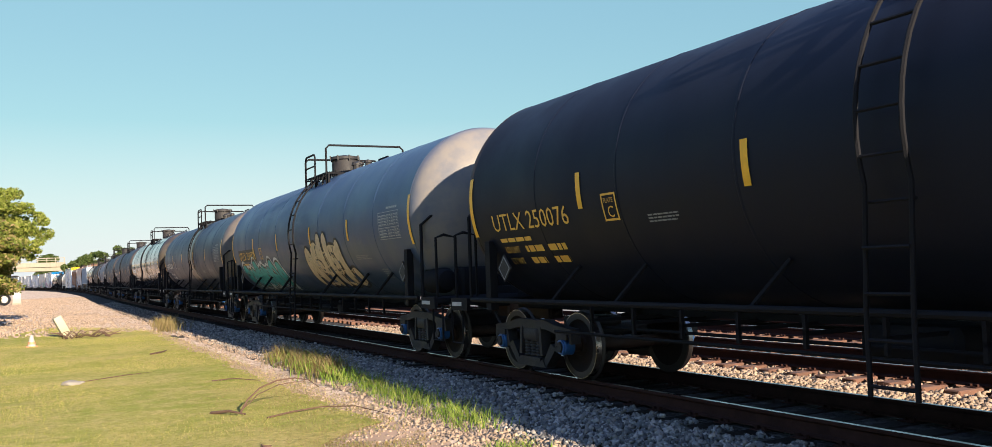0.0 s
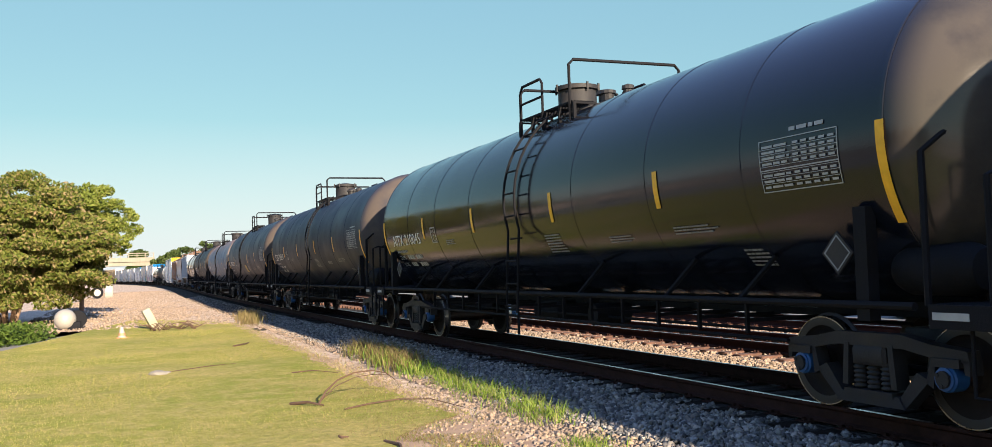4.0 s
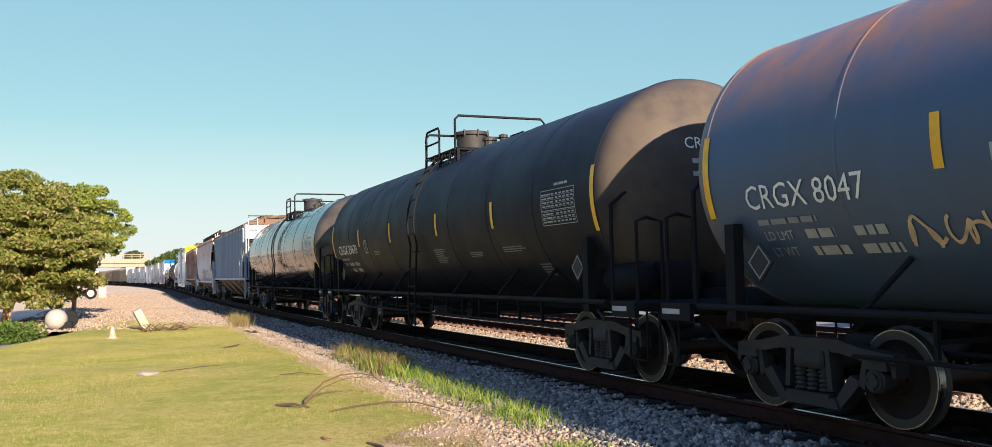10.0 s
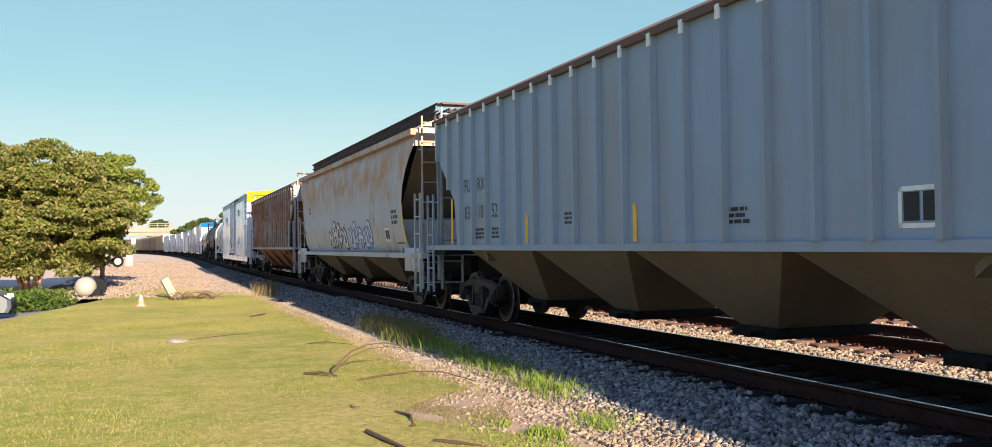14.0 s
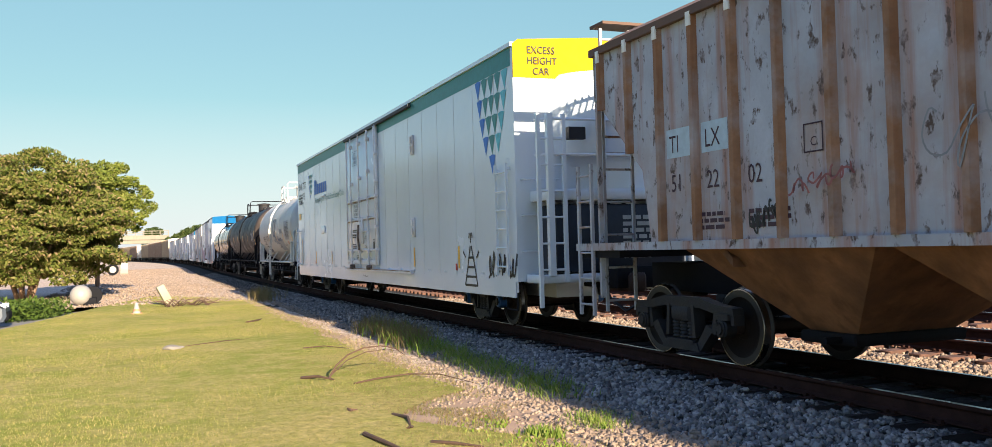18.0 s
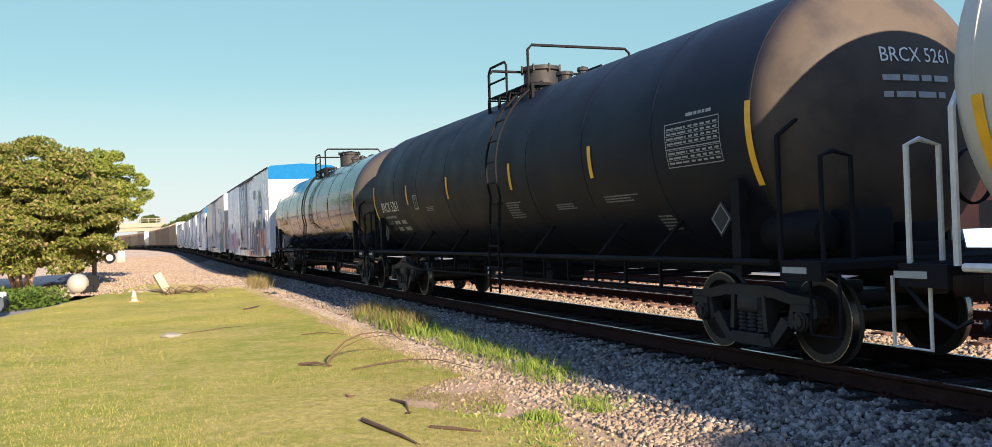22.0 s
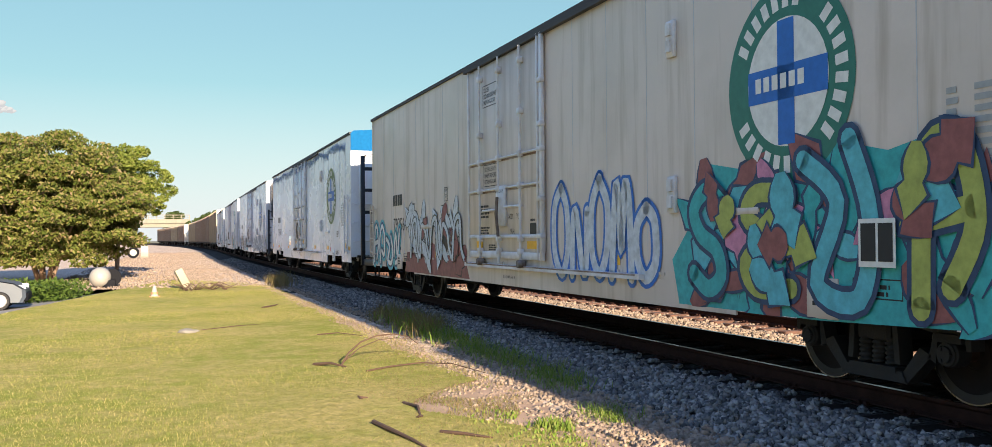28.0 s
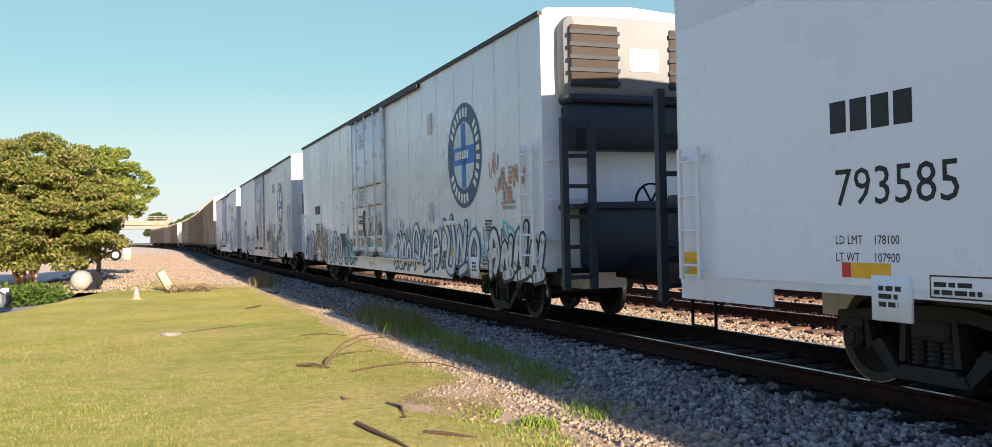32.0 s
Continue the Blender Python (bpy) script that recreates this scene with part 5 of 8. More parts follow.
    for x in (-0.75, -0.6, -0.45, -0.3, 0.3, 0.45, 0.6, 0.75):
        mb.box(x - 0.015, x + 0.015, -half - 0.4, half + 0.4, top + 0.44, top + 0.48)
    for y in np.arange(-half - 0.3, half + 0.4, 0.45):
        mb.box(-0.8, 0.8, y - 0.02, y + 0.02, top + 0.40, top + 0.45)
    part("roof_walk", mb, M["mesh_brown"], car)
    for k in range(15):
        y = -half + k * 2 * half / 14
        part("rail_post", MB().box(-1.02, -0.98, y - 0.02, y + 0.02, top + 0.2, top + 0.6), M["mesh_brown"], car)
    mb = MB().box(-1.03, -0.98, -half - 0.3, half + 0.3, top + 0.57, top + 0.61).box(-1.02, -0.99, -half - 0.3, half + 0.3, top + 0.40, top + 0.43)
    for y in np.arange(-half, half, 0.05):
        mb.box(-1.01, -1.0, y - 0.012, y + 0.012, top + 0.22, top + 0.58)
    part("walk_screen", mb, M["mesh_brown"], car)

    def at_of(off):
        def at(u, v):
            for (x0, z0), (x1, z1) in zip(sec, sec[1:]):
                if z1 <= v <= z0:
                    return (x1 + (x0 - x1) * (v - z1) / (z0 - z1) - off, -u, v)
            return (-1.5 - off, -u, v)
        return at
    at = at_of(0.006)
    for u, v, w, h, n in ((6.3, 2.05, 0.7, 0.4, 3), (6.5, 1.55, 0.8, 0.06, 1), (-half + 0.7, 2.0, 0.75, 0.2, 2), (-6.0, 2.7, 0.3, 0.3, 2)):
        part("small_print", bars(MB(), at, u, v, w, h, n, rng), M["ink"], car, smooth=0)
    for w, z in (("HKRX", 2.65), ("590174", 2.3)):
        part("car_mark", text_mb(at, w, -half + 0.6, z, 0.2, 0.9), M["grey_mark"], car, smooth=0)
    mb = outline_box(MB(), at_of(0.004), 5.4, 5.9, 1.62, 1.96, 0.045, 0)
    patch(mb, at_of(0.006), 5.46, 5.63, 1.68, 1.9, 1, 1)
    patch(mb, at_of(0.006), 5.68, 5.84, 1.68, 1.9, 1, 1)
    part("notice_plate", mb, [M["white"], M["ink"]], car, smooth=0)
    for y in (-7.35, -4.55, 3.85, 6.3):
        part("reflective_stripe", patch(MB(), at_of(0.008), -y - 0.05, -y + 0.05, 1.6, 2.5 if y < -7 else 2.03, 0, 4), M["yellow"], car, smooth=0)
    coupler(car, half + 0.85)
    for y in (-tc / 2, tc / 2):
        truck(car, y, start)
    return car, body, at_of


def autorack(name, label, start, paint, roof, half=13.7, tc=20.0, bottom=1.05, top=5.75):
    car = thing(name, label, "autorack", "autorack cars in the train")
    xs = 1.5
    part("deck", MB().box(-xs, xs, -half, half, bottom - 0.2, bottom + 0.1, bev=0.03), M["under"], car)
    n = 13
    for k in range(n):
        a = -half + k * 2 * half / n
        for s in (-1, 1):
            for z0, z1 in ((bottom + 0.12, 2.6), (2.65, 4.1), (4.15, top - 0.3)):
                part("side_panel", MB().box(min(s * xs, s * (xs - 0.03)), max(s * xs, s * (xs - 0.03)), a + 0.06, a + 2 * half / n - 0.06, z0, z1), paint, car)
    for k in range(n + 1):
        a = -half + k * 2 * half / n
        for x in (-xs - 0.05, xs - 0.03):
            part("side_post", MB().box(x, x + 0.08, a - 0.07, a + 0.07, bottom, top - 0.2), paint, car)
    part("roof", MB().prism_y([(-xs, top - 0.3), (xs, top - 0.3), (xs - 0.1, top - 0.1), (0.6, top + 0.05), (-0.6, top + 0.05), (-xs + 0.1, top - 0.1)], -half, half), roof, car)
    for s in (-1, 1):
        for x in (-0.75, 0.75):
            part("end_door", MB().box(x - 0.72, x + 0.72, s * half - 0.04, s * half + 0.04, bottom + 0.1, top - 0.32, bev=0.02), roof, car)
        part("draft_sill", MB().box(-0.4, 0.4, min(s * half, s * (half + 0.5)), max(s * half, s * (half + 0.5)), 0.75, 1.05), M["under"], car)
    coupler(car, half + 0.6)
    for y in (-tc / 2, tc / 2):
        truck(car, y, start, None, False)
    return car


# ---- track geometry ----
def track_x(y):
    """Where the middle of the near track runs: a slight bend to the far side, then a bend back beyond."""
    if y < 0:
        return 0.0
    if y < 120:
        return 0.000143 * y * y
    d = y - 120
    return 2.06 + 0.0343 * d - d * d / 4600.0


def heading(y):
    return math.atan2(-(track_x(y + 1) - track_x(y - 1)), 2.0)


Y_END = 640.0


def along(y0, y1, step):
    ys, y = [], y0
    while y < y1 - 1e-6:
        ys.append(y)
        y += step if y < 100 else step * 3
    return ys + [y1]


def sweep(name, prof, mats, y0, y1, step, off=0.0, slot_of=None, parent=None, wob=0.0, smooth=35):
    """A section of (x, z) pairs drawn along the track, open below."""
    mb = MB()
    rings = []
    for y in along(y0, y1, step):
        c = track_x(y) + off
        rings.append([(c + x + wob * noise.noise((x * 3, y * 0.7, 1.7)), y, z + wob * 0.5 * noise.noise((x * 2.1, y * 0.9, 7.3))) for x, z in prof])
    n = len(prof)
    mb.add([p for r in rings for p in r], [])
    for k in range(len(rings) - 1):
        for i in range(n - 1):
            mb.f.append([k * n + i, k * n + i + 1, (k + 1) * n + i + 1, (k + 1) * n + i])
            mb.m.append(slot_of(i) if slot_of else 0)
    return put(name, mb.mesh(name, mats, smooth), parent)


RAIL = [(-0.076, -0.18), (-0.076, -0.165), (-0.012, -0.145), (-0.009, -0.055), (-0.036, -0.035), (-0.037, -0.012), (-0.028, 0.0),
        (0.028, 0.0), (0.037, -0.012), (0.036, -0.035), (0.009, -0.055), (0.012, -0.145), (0.076, -0.165), (0.076, -0.18)]
TIE_MESHES = []
for k in range(3):
    rt = random.Random(k)
    L, w, h = 1.29, 0.115, 0.18
    mb = MB().box(-L, L, -w, w, -0.19 - h, -0.188, bev=0.015)
    mb.v = [(x + rt.uniform(-0.012, 0.012), y + rt.uniform(-0.008, 0.008), z) for x, y, z in mb.v]
    TIE_MESHES.append(mb)


def lay_track(name, off, tie_mat, label, y_near, y_far, spikes=False):
    tr = tagged(thing(name, label, "railway track"), kind="structure")
    for s in (-1, 1):
        sweep("rail", [(s * 0.7525 + x, z) for x, z in RAIL], [M["rail_side"], M["rail_top"]], -40, Y_END, 2.0, off, lambda i: 1 if i == 6 else 0, tr)
    meshes = [mb.mesh("tie", tie_mat) for mb in TIE_MESHES]
    plate = MB()
    for s in (-1, 1):
        plate.box(s * 0.7525 - 0.19, s * 0.7525 + 0.19, -0.09, 0.09, -0.187, -0.176)
        for dx in (-0.115, 0.115):
            for dy in (-0.05, 0.05):
                plate.box(s * 0.7525 + dx - 0.018, s * 0.7525 + dx + 0.018, dy - 0.018, dy + 0.018, -0.18, -0.145)
    plate = plate.mesh("tie_plate", M["rail_side"])
    rt = random.Random(int(off * 10))
    y, far = -6.0, MB()
    while y < Y_END - 5:
        yy = y + rt.uniform(-0.04, 0.04)
        m = pose(track_x(yy) + off + rt.uniform(-0.03, 0.03), yy, rt.uniform(-0.01, 0.004), 0, 0, math.degrees(heading(yy)) + rt.uniform(-1, 1))
        if y_near < y < y_far:
            t = put("tie", rt.choice(meshes), tr, m)
            if y < y_far * 0.6:
                put("tie_plate", plate, tr, m)
        elif y < 220:
            far.add([m @ Vector(p) for p in TIE_MESHES[0].v], TIE_MESHES[0].f)
        y += 0.56
    tagged(part("far_ties", far, tie_mat, tr), kind="stuff")
    return tr


# ---- ground ----
GZ = -0.46


def ground_z(x, y):
    """Height of the ground: x measured from the near track's middle."""
    b = x
    if b > 10.6:
        return max(-0.75, -0.3 - (b - 10.6) * 0.35)
    if b > 2.5:
        return -0.26
    if b > -1.5:
        return -0.205
    if b > -2.75:
        return -0.205 + (b + 1.5) * 0.2
    if b > -12:
        return GZ + 0.03 * noise.noise((x * 0.3, y * 0.3, 0))
    return GZ


def mat_ballast(name, cols, scale=16.0, bump=0.9):
    """Crushed stone: each stone a cell with a shade of its own, dark joints."""
    mt, nt, b = nodes_of(name)
    tc = nt.nodes.new("ShaderNodeTexCoord")
    vo = _n(nt, "ShaderNodeTexVoronoi", Scale=scale)
    nt.links.new(tc.outputs["Object"], vo.inputs["Vector"])
    hs = nt.nodes.new("ShaderNodeSeparateColor")
    nt.links.new(vo.outputs["Color"], hs.inputs[0])
    f1, _ = noise_fac(nt, 0.6, 0.35, 0.65)
    c = mixed(nt, hs.outputs[0], cols[0], cols[1])
    c = mixed(nt, times_of(nt, hs.outputs[1], 0.5), c, cols[2])
    c = mixed(nt, times_of(nt, f1, 0.35), c, cols[3])
    f5, _ = noise_fac(nt, 3.5, 0.48, 0.68, detail=7)
    c = mixed(nt, times_of(nt, f5, 0.55), c, cols[0])
    nt.links.new(c, b.inputs["Base Color"])
    b.inputs["Roughness"].default_value = 0.95
    b.inputs["Specular IOR Level"].default_value = 0.1
    inv = nt.nodes.new("ShaderNodeMath")
    inv.operation = "SUBTRACT"
    inv.inputs[0].default_value = 1.0
    nt.links.new(vo.outputs["Distance"], inv.inputs[1])
    bumped(nt, b, inv.outputs[0], bump, 0.05)
    return mt


# bed kept near-black, which puts the shade between loose stones into its colour
STONE = ((0.018, 0.017, 0.018), (0.07, 0.066, 0.066), (0.035, 0.033, 0.033), (0.05, 0.042, 0.036))
M["ballast"] = mat_ballast("ballast_bed", STONE)


def mat_stone():
    mt, nt, b = nodes_of("crushed_stone")
    geo = nt.nodes.new("ShaderNodeNewGeometry")
    rp = nt.nodes.new("ShaderNodeValToRGB")
    els = rp.color_ramp.elements
    els[0].position, els[0].color = 0.0, (0.055, 0.055, 0.06, 1)
    els[1].position, els[1].color = 1.0, (0.40, 0.365, 0.335, 1)
    for pos, col in ((0.35, (0.14, 0.142, 0.145, 1)), (0.6, (0.225, 0.195, 0.172, 1)), (0.8, (0.27, 0.262, 0.255, 1))):
        e = els.new(pos)
        e.color = col
    nt.links.new(geo.outputs["Random Per Island"], rp.inputs[0])
    f, raw = noise_fac(nt, 30, 0.3, 0.7)
    c = mixed(nt, times_of(nt, f, 0.3), rp.outputs[0], (0.13, 0.115, 0.105))
    nt.links.new(c, b.inputs["Base Color"])
    b.inputs["Roughness"].default_value = 0.9
    b.inputs["Specular IOR Level"].default_value = 0.25
    bumped(nt, b, raw, 0.25)
    return mt


M["stone"] = mat_stone()


def mat_lawn():
    mt, nt, b = nodes_of("mown_lawn")
    f1, _ = noise_fac(nt, 0.33, 0.42, 0.6, detail=6)
    f2, _ = noise_fac(nt, 1.9, 0.42, 0.66, detail=6)
    f4, mid = noise_fac(nt, 9.0, 0.38, 0.66, detail=8, stretch=(1, 0.7, 1))
    f3, raw = noise_fac(nt, 45, 0.35, 0.65, detail=4, stretch=(0.6, 1, 1))
    c = mixed(nt, f1, (0.215, 0.25, 0.05), (0.40, 0.33, 0.125))
    c = mixed(nt, times_of(nt, f2, 0.75), c, (0.47, 0.365, 0.165))
    c = mixed(nt, times_of(nt, f4, 0.6), c, (0.15, 0.155, 0.035))
    c = mixed(nt, times_of(nt, f3, 0.55), c, (0.17, 0.16, 0.04))
    nt.links.new(c, b.inputs["Base Color"])
    b.inputs["Roughness"].default_value = 0.95
    b.inputs["Specular IOR Level"].default_value = 0.05
    bumped(nt, b, mid, 0.7, 0.05)
    return mt


M["lawn"] = mat_lawn()
M["gravel"] = mat_ballast("pale_gravel", ((0.24, 0.185, 0.145), (0.66, 0.53, 0.43), (0.48, 0.38, 0.30), (0.52, 0.395, 0.29)), 9.0, 0.06)
M["dirt"] = surface("dry_gravelly_dirt", (0.40, 0.285, 0.215), 0.95, 0, 0.35, 1.3, 34, 0.3, spec=0.1, dirt=(0.22, 0.18, 0.10), dirt_amt=0.6)
M["earth"] = surface("far_ground", (0.14, 0.125, 0.075), 0.95, 0, 0.3, 0.05, 1.0, 0.1)
M["asphalt"] = surface("worn_asphalt", (0.21, 0.20, 0.19), 0.9, 0, 0.2, 0.6, 45, 0.1)

ground = tagged(put("ground", MB().add([(-2500, -2500, -0.9), (2500, -2500, -0.9), (2500, 2500, -0.9), (-2500, 2500, -0.9)], [(0, 1, 2, 3)]).mesh("ground", M["earth"], 0)),
                "dry grassy ground reaching to the horizon", "ground", kind="structure")


def field(name, x_of0, x_of1, y0, y1, mat, label, step=0.8, nx=10, lift=0.0, z_fn=None, cat="ground"):
    mb = MB()
    rows = []
    y = y0
    while y <= y1 + 1e-6:
        a, b = x_of0(y), x_of1(y)
        rows.append([(a + (b - a) * i / nx, y) for i in range(nx + 1)])
        y += step if y < 70 else step * 4
    for r in rows:
        mb.v += [(x, y, (z_fn(x, y) if z_fn else ground_z(x - track_x(y), y)) + lift) for x, y in r]
    n = nx + 1
    for k in range(len(rows) - 1):
        for i in range(nx):
            mb.f.append([k * n + i, k * n + i + 1, (k + 1) * n + i + 1, (k + 1) * n + i])
            mb.m.append(0)
    return tagged(put(name, mb.mesh(name, mat, 60)), label, cat, kind="structure")


def lawn_right(y):
    return track_x(y) - 3.4 - 0.15 * max(0, (12 - y) / 6) - 1.15 * math.exp(-((y - 10.4) / 1.2) ** 2) - 0.2 * max(0.0, min(1.0, (10 - y) / 2)) - 0.3 * noise.noise((y * 0.45, 3.1, 0)) - 0.25 * noise.noise((y * 1.7, 8.1, 0)) - max(0, y - 42) * 0.55


def lawn_left(y):
    return -11.4 + max(0, min(1, (y - 27) / 9)) * 2.0 + max(0, y - 36) * 0.22 - max(0, 27 - y) * 0.12


field("gravel_yard", lambda y: -60.0 if y > 41 else lawn_left(y) + 1.0, lambda y: track_x(y) - 2.6, -30, 420, M["gravel"], "pinkish dry dirt and gravel beside the track", 0.8, 14, -0.012)
field("lawn", lawn_left, lawn_right, -12, 49, M["lawn"], "mown sunlit lawn turning straw-coloured", 0.4, 40, 0.012)
field("driveway", lambda y: lawn_left(y) - 26.0, lambda y: lawn_left(y) - 0.02, -12, 41, M["asphalt"], "worn grey driveway beside the lawn", 1.0, 26, 0.0, lambda x, y: max(-0.73, GZ - 0.01 - 0.17 * (lawn_left(y) - 0.02 - x)), cat="road")
field("dirt_strip", lambda y: lawn_right(y) - 0.4, lambda y: track_x(y) - 2.62, -12, 44, M["dirt"], "dry bare dirt along the edge of the lawn", 0.4, 14, -0.004)
bed = sweep("ballast_bed", [(-3.3, -0.50), (-2.75, -0.455), (-1.5, -0.215), (-1.3, -0.205), (1.4, -0.215), (2.6, -0.29), (5.4, -0.29), (6.8, -0.32), (9.8, -0.30), (10.8, -0.42), (12.4, -0.8)], M["ballast"], -40, Y_END, 0.5, wob=0.04)
tagged(bed, "grey crushed-stone ballast under the tracks", "ballast", kind="structure")
field("parking_lot", lambda y: track_x(y) + 12.0, lambda y: track_x(y) + 260.0, -60, 420, M["asphalt"], "asphalt parking lot beyond the tracks", 4.0, 8, 0.0, lambda x, y: -0.72, "parking lot")

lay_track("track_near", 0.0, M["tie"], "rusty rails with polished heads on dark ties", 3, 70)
lay_track("track_middle", 4.15, M["tie_brown"], "rusty rails on weathered brown ties", 4, 60)
lay_track("track_far", 8.4, M["tie_brown"], "rusty rails on weathered brown ties", 6, 40)


# ---- loose stones, grass and weeds ----
def fast_mesh(name, verts, faces, mat, smooth=False):
    """A mesh from arrays of equal faces."""
    verts, faces = np.asarray(verts, np.float32), np.asarray(faces, np.int32)
    me = bpy.data.meshes.new(name)
    k = faces.shape[1]
    me.vertices.add(len(verts))
    me.vertices.foreach_set("co", verts.ravel())
    me.loops.add(faces.size)
    me.loops.foreach_set("vertex_index", faces.ravel())
    me.polygons.add(len(faces))
    me.polygons.foreach_set("loop_start", np.arange(len(faces), dtype=np.int32) * k)
    me.materials.append(mat)
    me.update(calc_edges=True)
    me.validate()
    return me


RNG = np.random.default_rng(5)


def turns(n):
    q = RNG.normal(size=(n, 4))
    q /= np.linalg.norm(q, axis=1)[:, None]
    w, x, y, z = q.T
    return np.stack([np.stack([1 - 2 * (y * y + z * z), 2 * (x * y - z * w), 2 * (x * z + y * w)], -1),
                     np.stack([2 * (x * y + z * w), 1 - 2 * (x * x + z * z), 2 * (y * z - x * w)], -1),
                     np.stack([2 * (x * z - y * w), 2 * (y * z + x * w), 1 - 2 * (x * x + y * y)], -1)], 1)


def bm_arrays(bm):
    v = np.array([p.co[:] for p in bm.verts])
    f = np.array([[p.index for p in q.verts] for q in bm.faces])
    bm.free()
    return v, f


def stones(places, size, name, label, mat):
    """Angular crushed stones: each a skewed block with cut corners."""
    base = np.array([(x, y, z) for x in (-1, 1) for y in (-1, 1) for z in (-1, 1)]) * 0.72
    tri = np.array([(0, 1, 3), (0, 3, 2), (4, 6, 7), (4, 7, 5), (0, 4, 5), (0, 5, 1), (2, 3, 7), (2, 7, 6), (0, 2, 6), (0, 6, 4), (1, 5, 7), (1, 7, 3)])
    n = len(places)
    shapes = base[None] * (1 + RNG.uniform(-0.32, 0.2, (n, 8, 1))) + RNG.uniform(-0.14, 0.14, (n, 8, 3))
    shapes *= RNG.uniform(0.6, 1.3, (n, 1, 3))
    v = np.einsum("nij,nkj->nki", turns(n), shapes) * (RNG.uniform(size[0], size[1], (n, 1, 1))) + places[:, None]
    f = (tri[None] + (np.arange(n) * 8)[:, None, None]).reshape(-1, 3)
    return tagged(put(name, fast_mesh(name, v.reshape(-1, 3), f, mat)), label, "ballast", kind="stuff")


TX = np.vectorize(track_x)


def spots(n, x0, x1, y0, y1, sink=0.0, bias=1.0):
    y = y0 + (y1 - y0) * RNG.random(n) ** bias
    x = x0 + (x1 - x0) * RNG.random(n)
    z = np.array([ground_z(a, b) for a, b in zip(x, y)])
    return np.stack([x + TX(y), y, z + sink], -1)


M["stone_pink"] = surface("pinkish_gravel_stone", (0.33, 0.25, 0.19), 0.9, 0, 0.6, 9, 40, 0.2, spec=0.2)


def cribs(n, x0, x1, y0, y1):
    """Places between the ties, whose spacing is 0.56 m."""
    k = RNG.integers(math.ceil((y0 + 6) / 0.56), (y1 + 6) / 0.56, n)
    y = -6 + 0.56 * (k + 0.5) + RNG.uniform(-0.1, 0.1, n)
    x = x0 + (x1 - x0) * RNG.random(n)
    return np.stack([x + TX(y), y, np.full(n, -0.205) + RNG.uniform(-0.03, 0.02, n)], -1)


near = np.concatenate([spots(7500, -2.85, -1.37, 4.5, 10), spots(9500, -2.75, -1.37, 10, 18), spots(8500, -2.7, -1.37, 18, 40, 0.0, 1.4), spots(3500, -2.9, -1.4, 40, 90, 0.0, 1.2)])
near[:, 2] += RNG.uniform(-0.03, 0.016, len(near))
near = np.concatenate([near, cribs(1500, -1.4, -1.02, 4.5, 16), cribs(900, -1.4, -1.02, 16, 32)])
# stones past the train's shadow turn tan, with sunlight put into their colour
edge = near[:, 0] - TX(near[:, 1]) < -2.5 + RNG.normal(0, 0.12, len(near))
stones(near[edge], (0.019, 0.042), "gravel_stones", "dusty tan crushed stones at the ballast edge, sunlight put into their colour", M["stone_pink"])
near = near[~edge]
stones(near, (0.019, 0.04), "ballast_stones", "loose grey and buff crushed stones beside the rails", M["stone"])
loose = np.concatenate([spots(9000, -4.2, -2.55, 5, 20, -0.006), spots(7000, -6.5, -2.7, 18, 70, 0.0, 1.2), spots(2000, -8.5, -2.6, 42, 130, 0.0, 1.2)])
keep = np.array([p[0] > lawn_right(p[1]) - 0.15 and RNG.random() < 0.25 + 0.75 * min(1.0, max(0.0, 1 - (track_x(p[1]) - 2.7 - p[0]) / 0.9) + max(0.0, p[1] - 20) / 15) for p in loose])
coarse = np.concatenate([spots(2200, -3.25, -2.6, 4.8, 9.6), spots(900, -3.05, -2.5, 9.3, 12), spots(450, -2.95, -2.4, 12, 15)])
stones(coarse, (0.02, 0.042), "gravel_stones", "coarse pinkish gravel spilled onto the dirt", M["stone_pink"])
stones(loose[keep], (0.012, 0.032), "gravel_stones", "loose pinkish gravel on the dry dirt", M["stone_pink"])
stones(spots(9000, -12.0, -2.7, 40, 150, 0.0, 1.15), (0.03, 0.075), "gravel_stones", "coarse pale rubble on the gravel yard", M["stone_pink"])
mid = spots(5500, -1.28, 1.3, 4.5, 22, -0.045)
# stones between the rails are near-black
M["stone_dark"] = surface("near_black_stone", (0.03, 0.027, 0.025), 0.95, 0, 0.45, 8, 40, 0.2, spec=0.1)
stones(mid, (0.022, 0.042), "ballast_stones", "near-black crushed stones between the rails", M["stone_dark"])
# tan instead of grey puts warm sunlight into the colour of these stones
far = np.concatenate([spots(13000, 1.3, 3.0, 5, 30, -0.005, 1.3), cribs(3500, 2.8, 5.4, 5, 30) + np.array([0, 0, -0.03]), spots(3500, 5.3, 7.1, 6, 26)])
stones(far, (0.022, 0.046), "ballast_stones", "tan crushed stones between the tracks, sunlight put into their colour", M["stone_pink"])


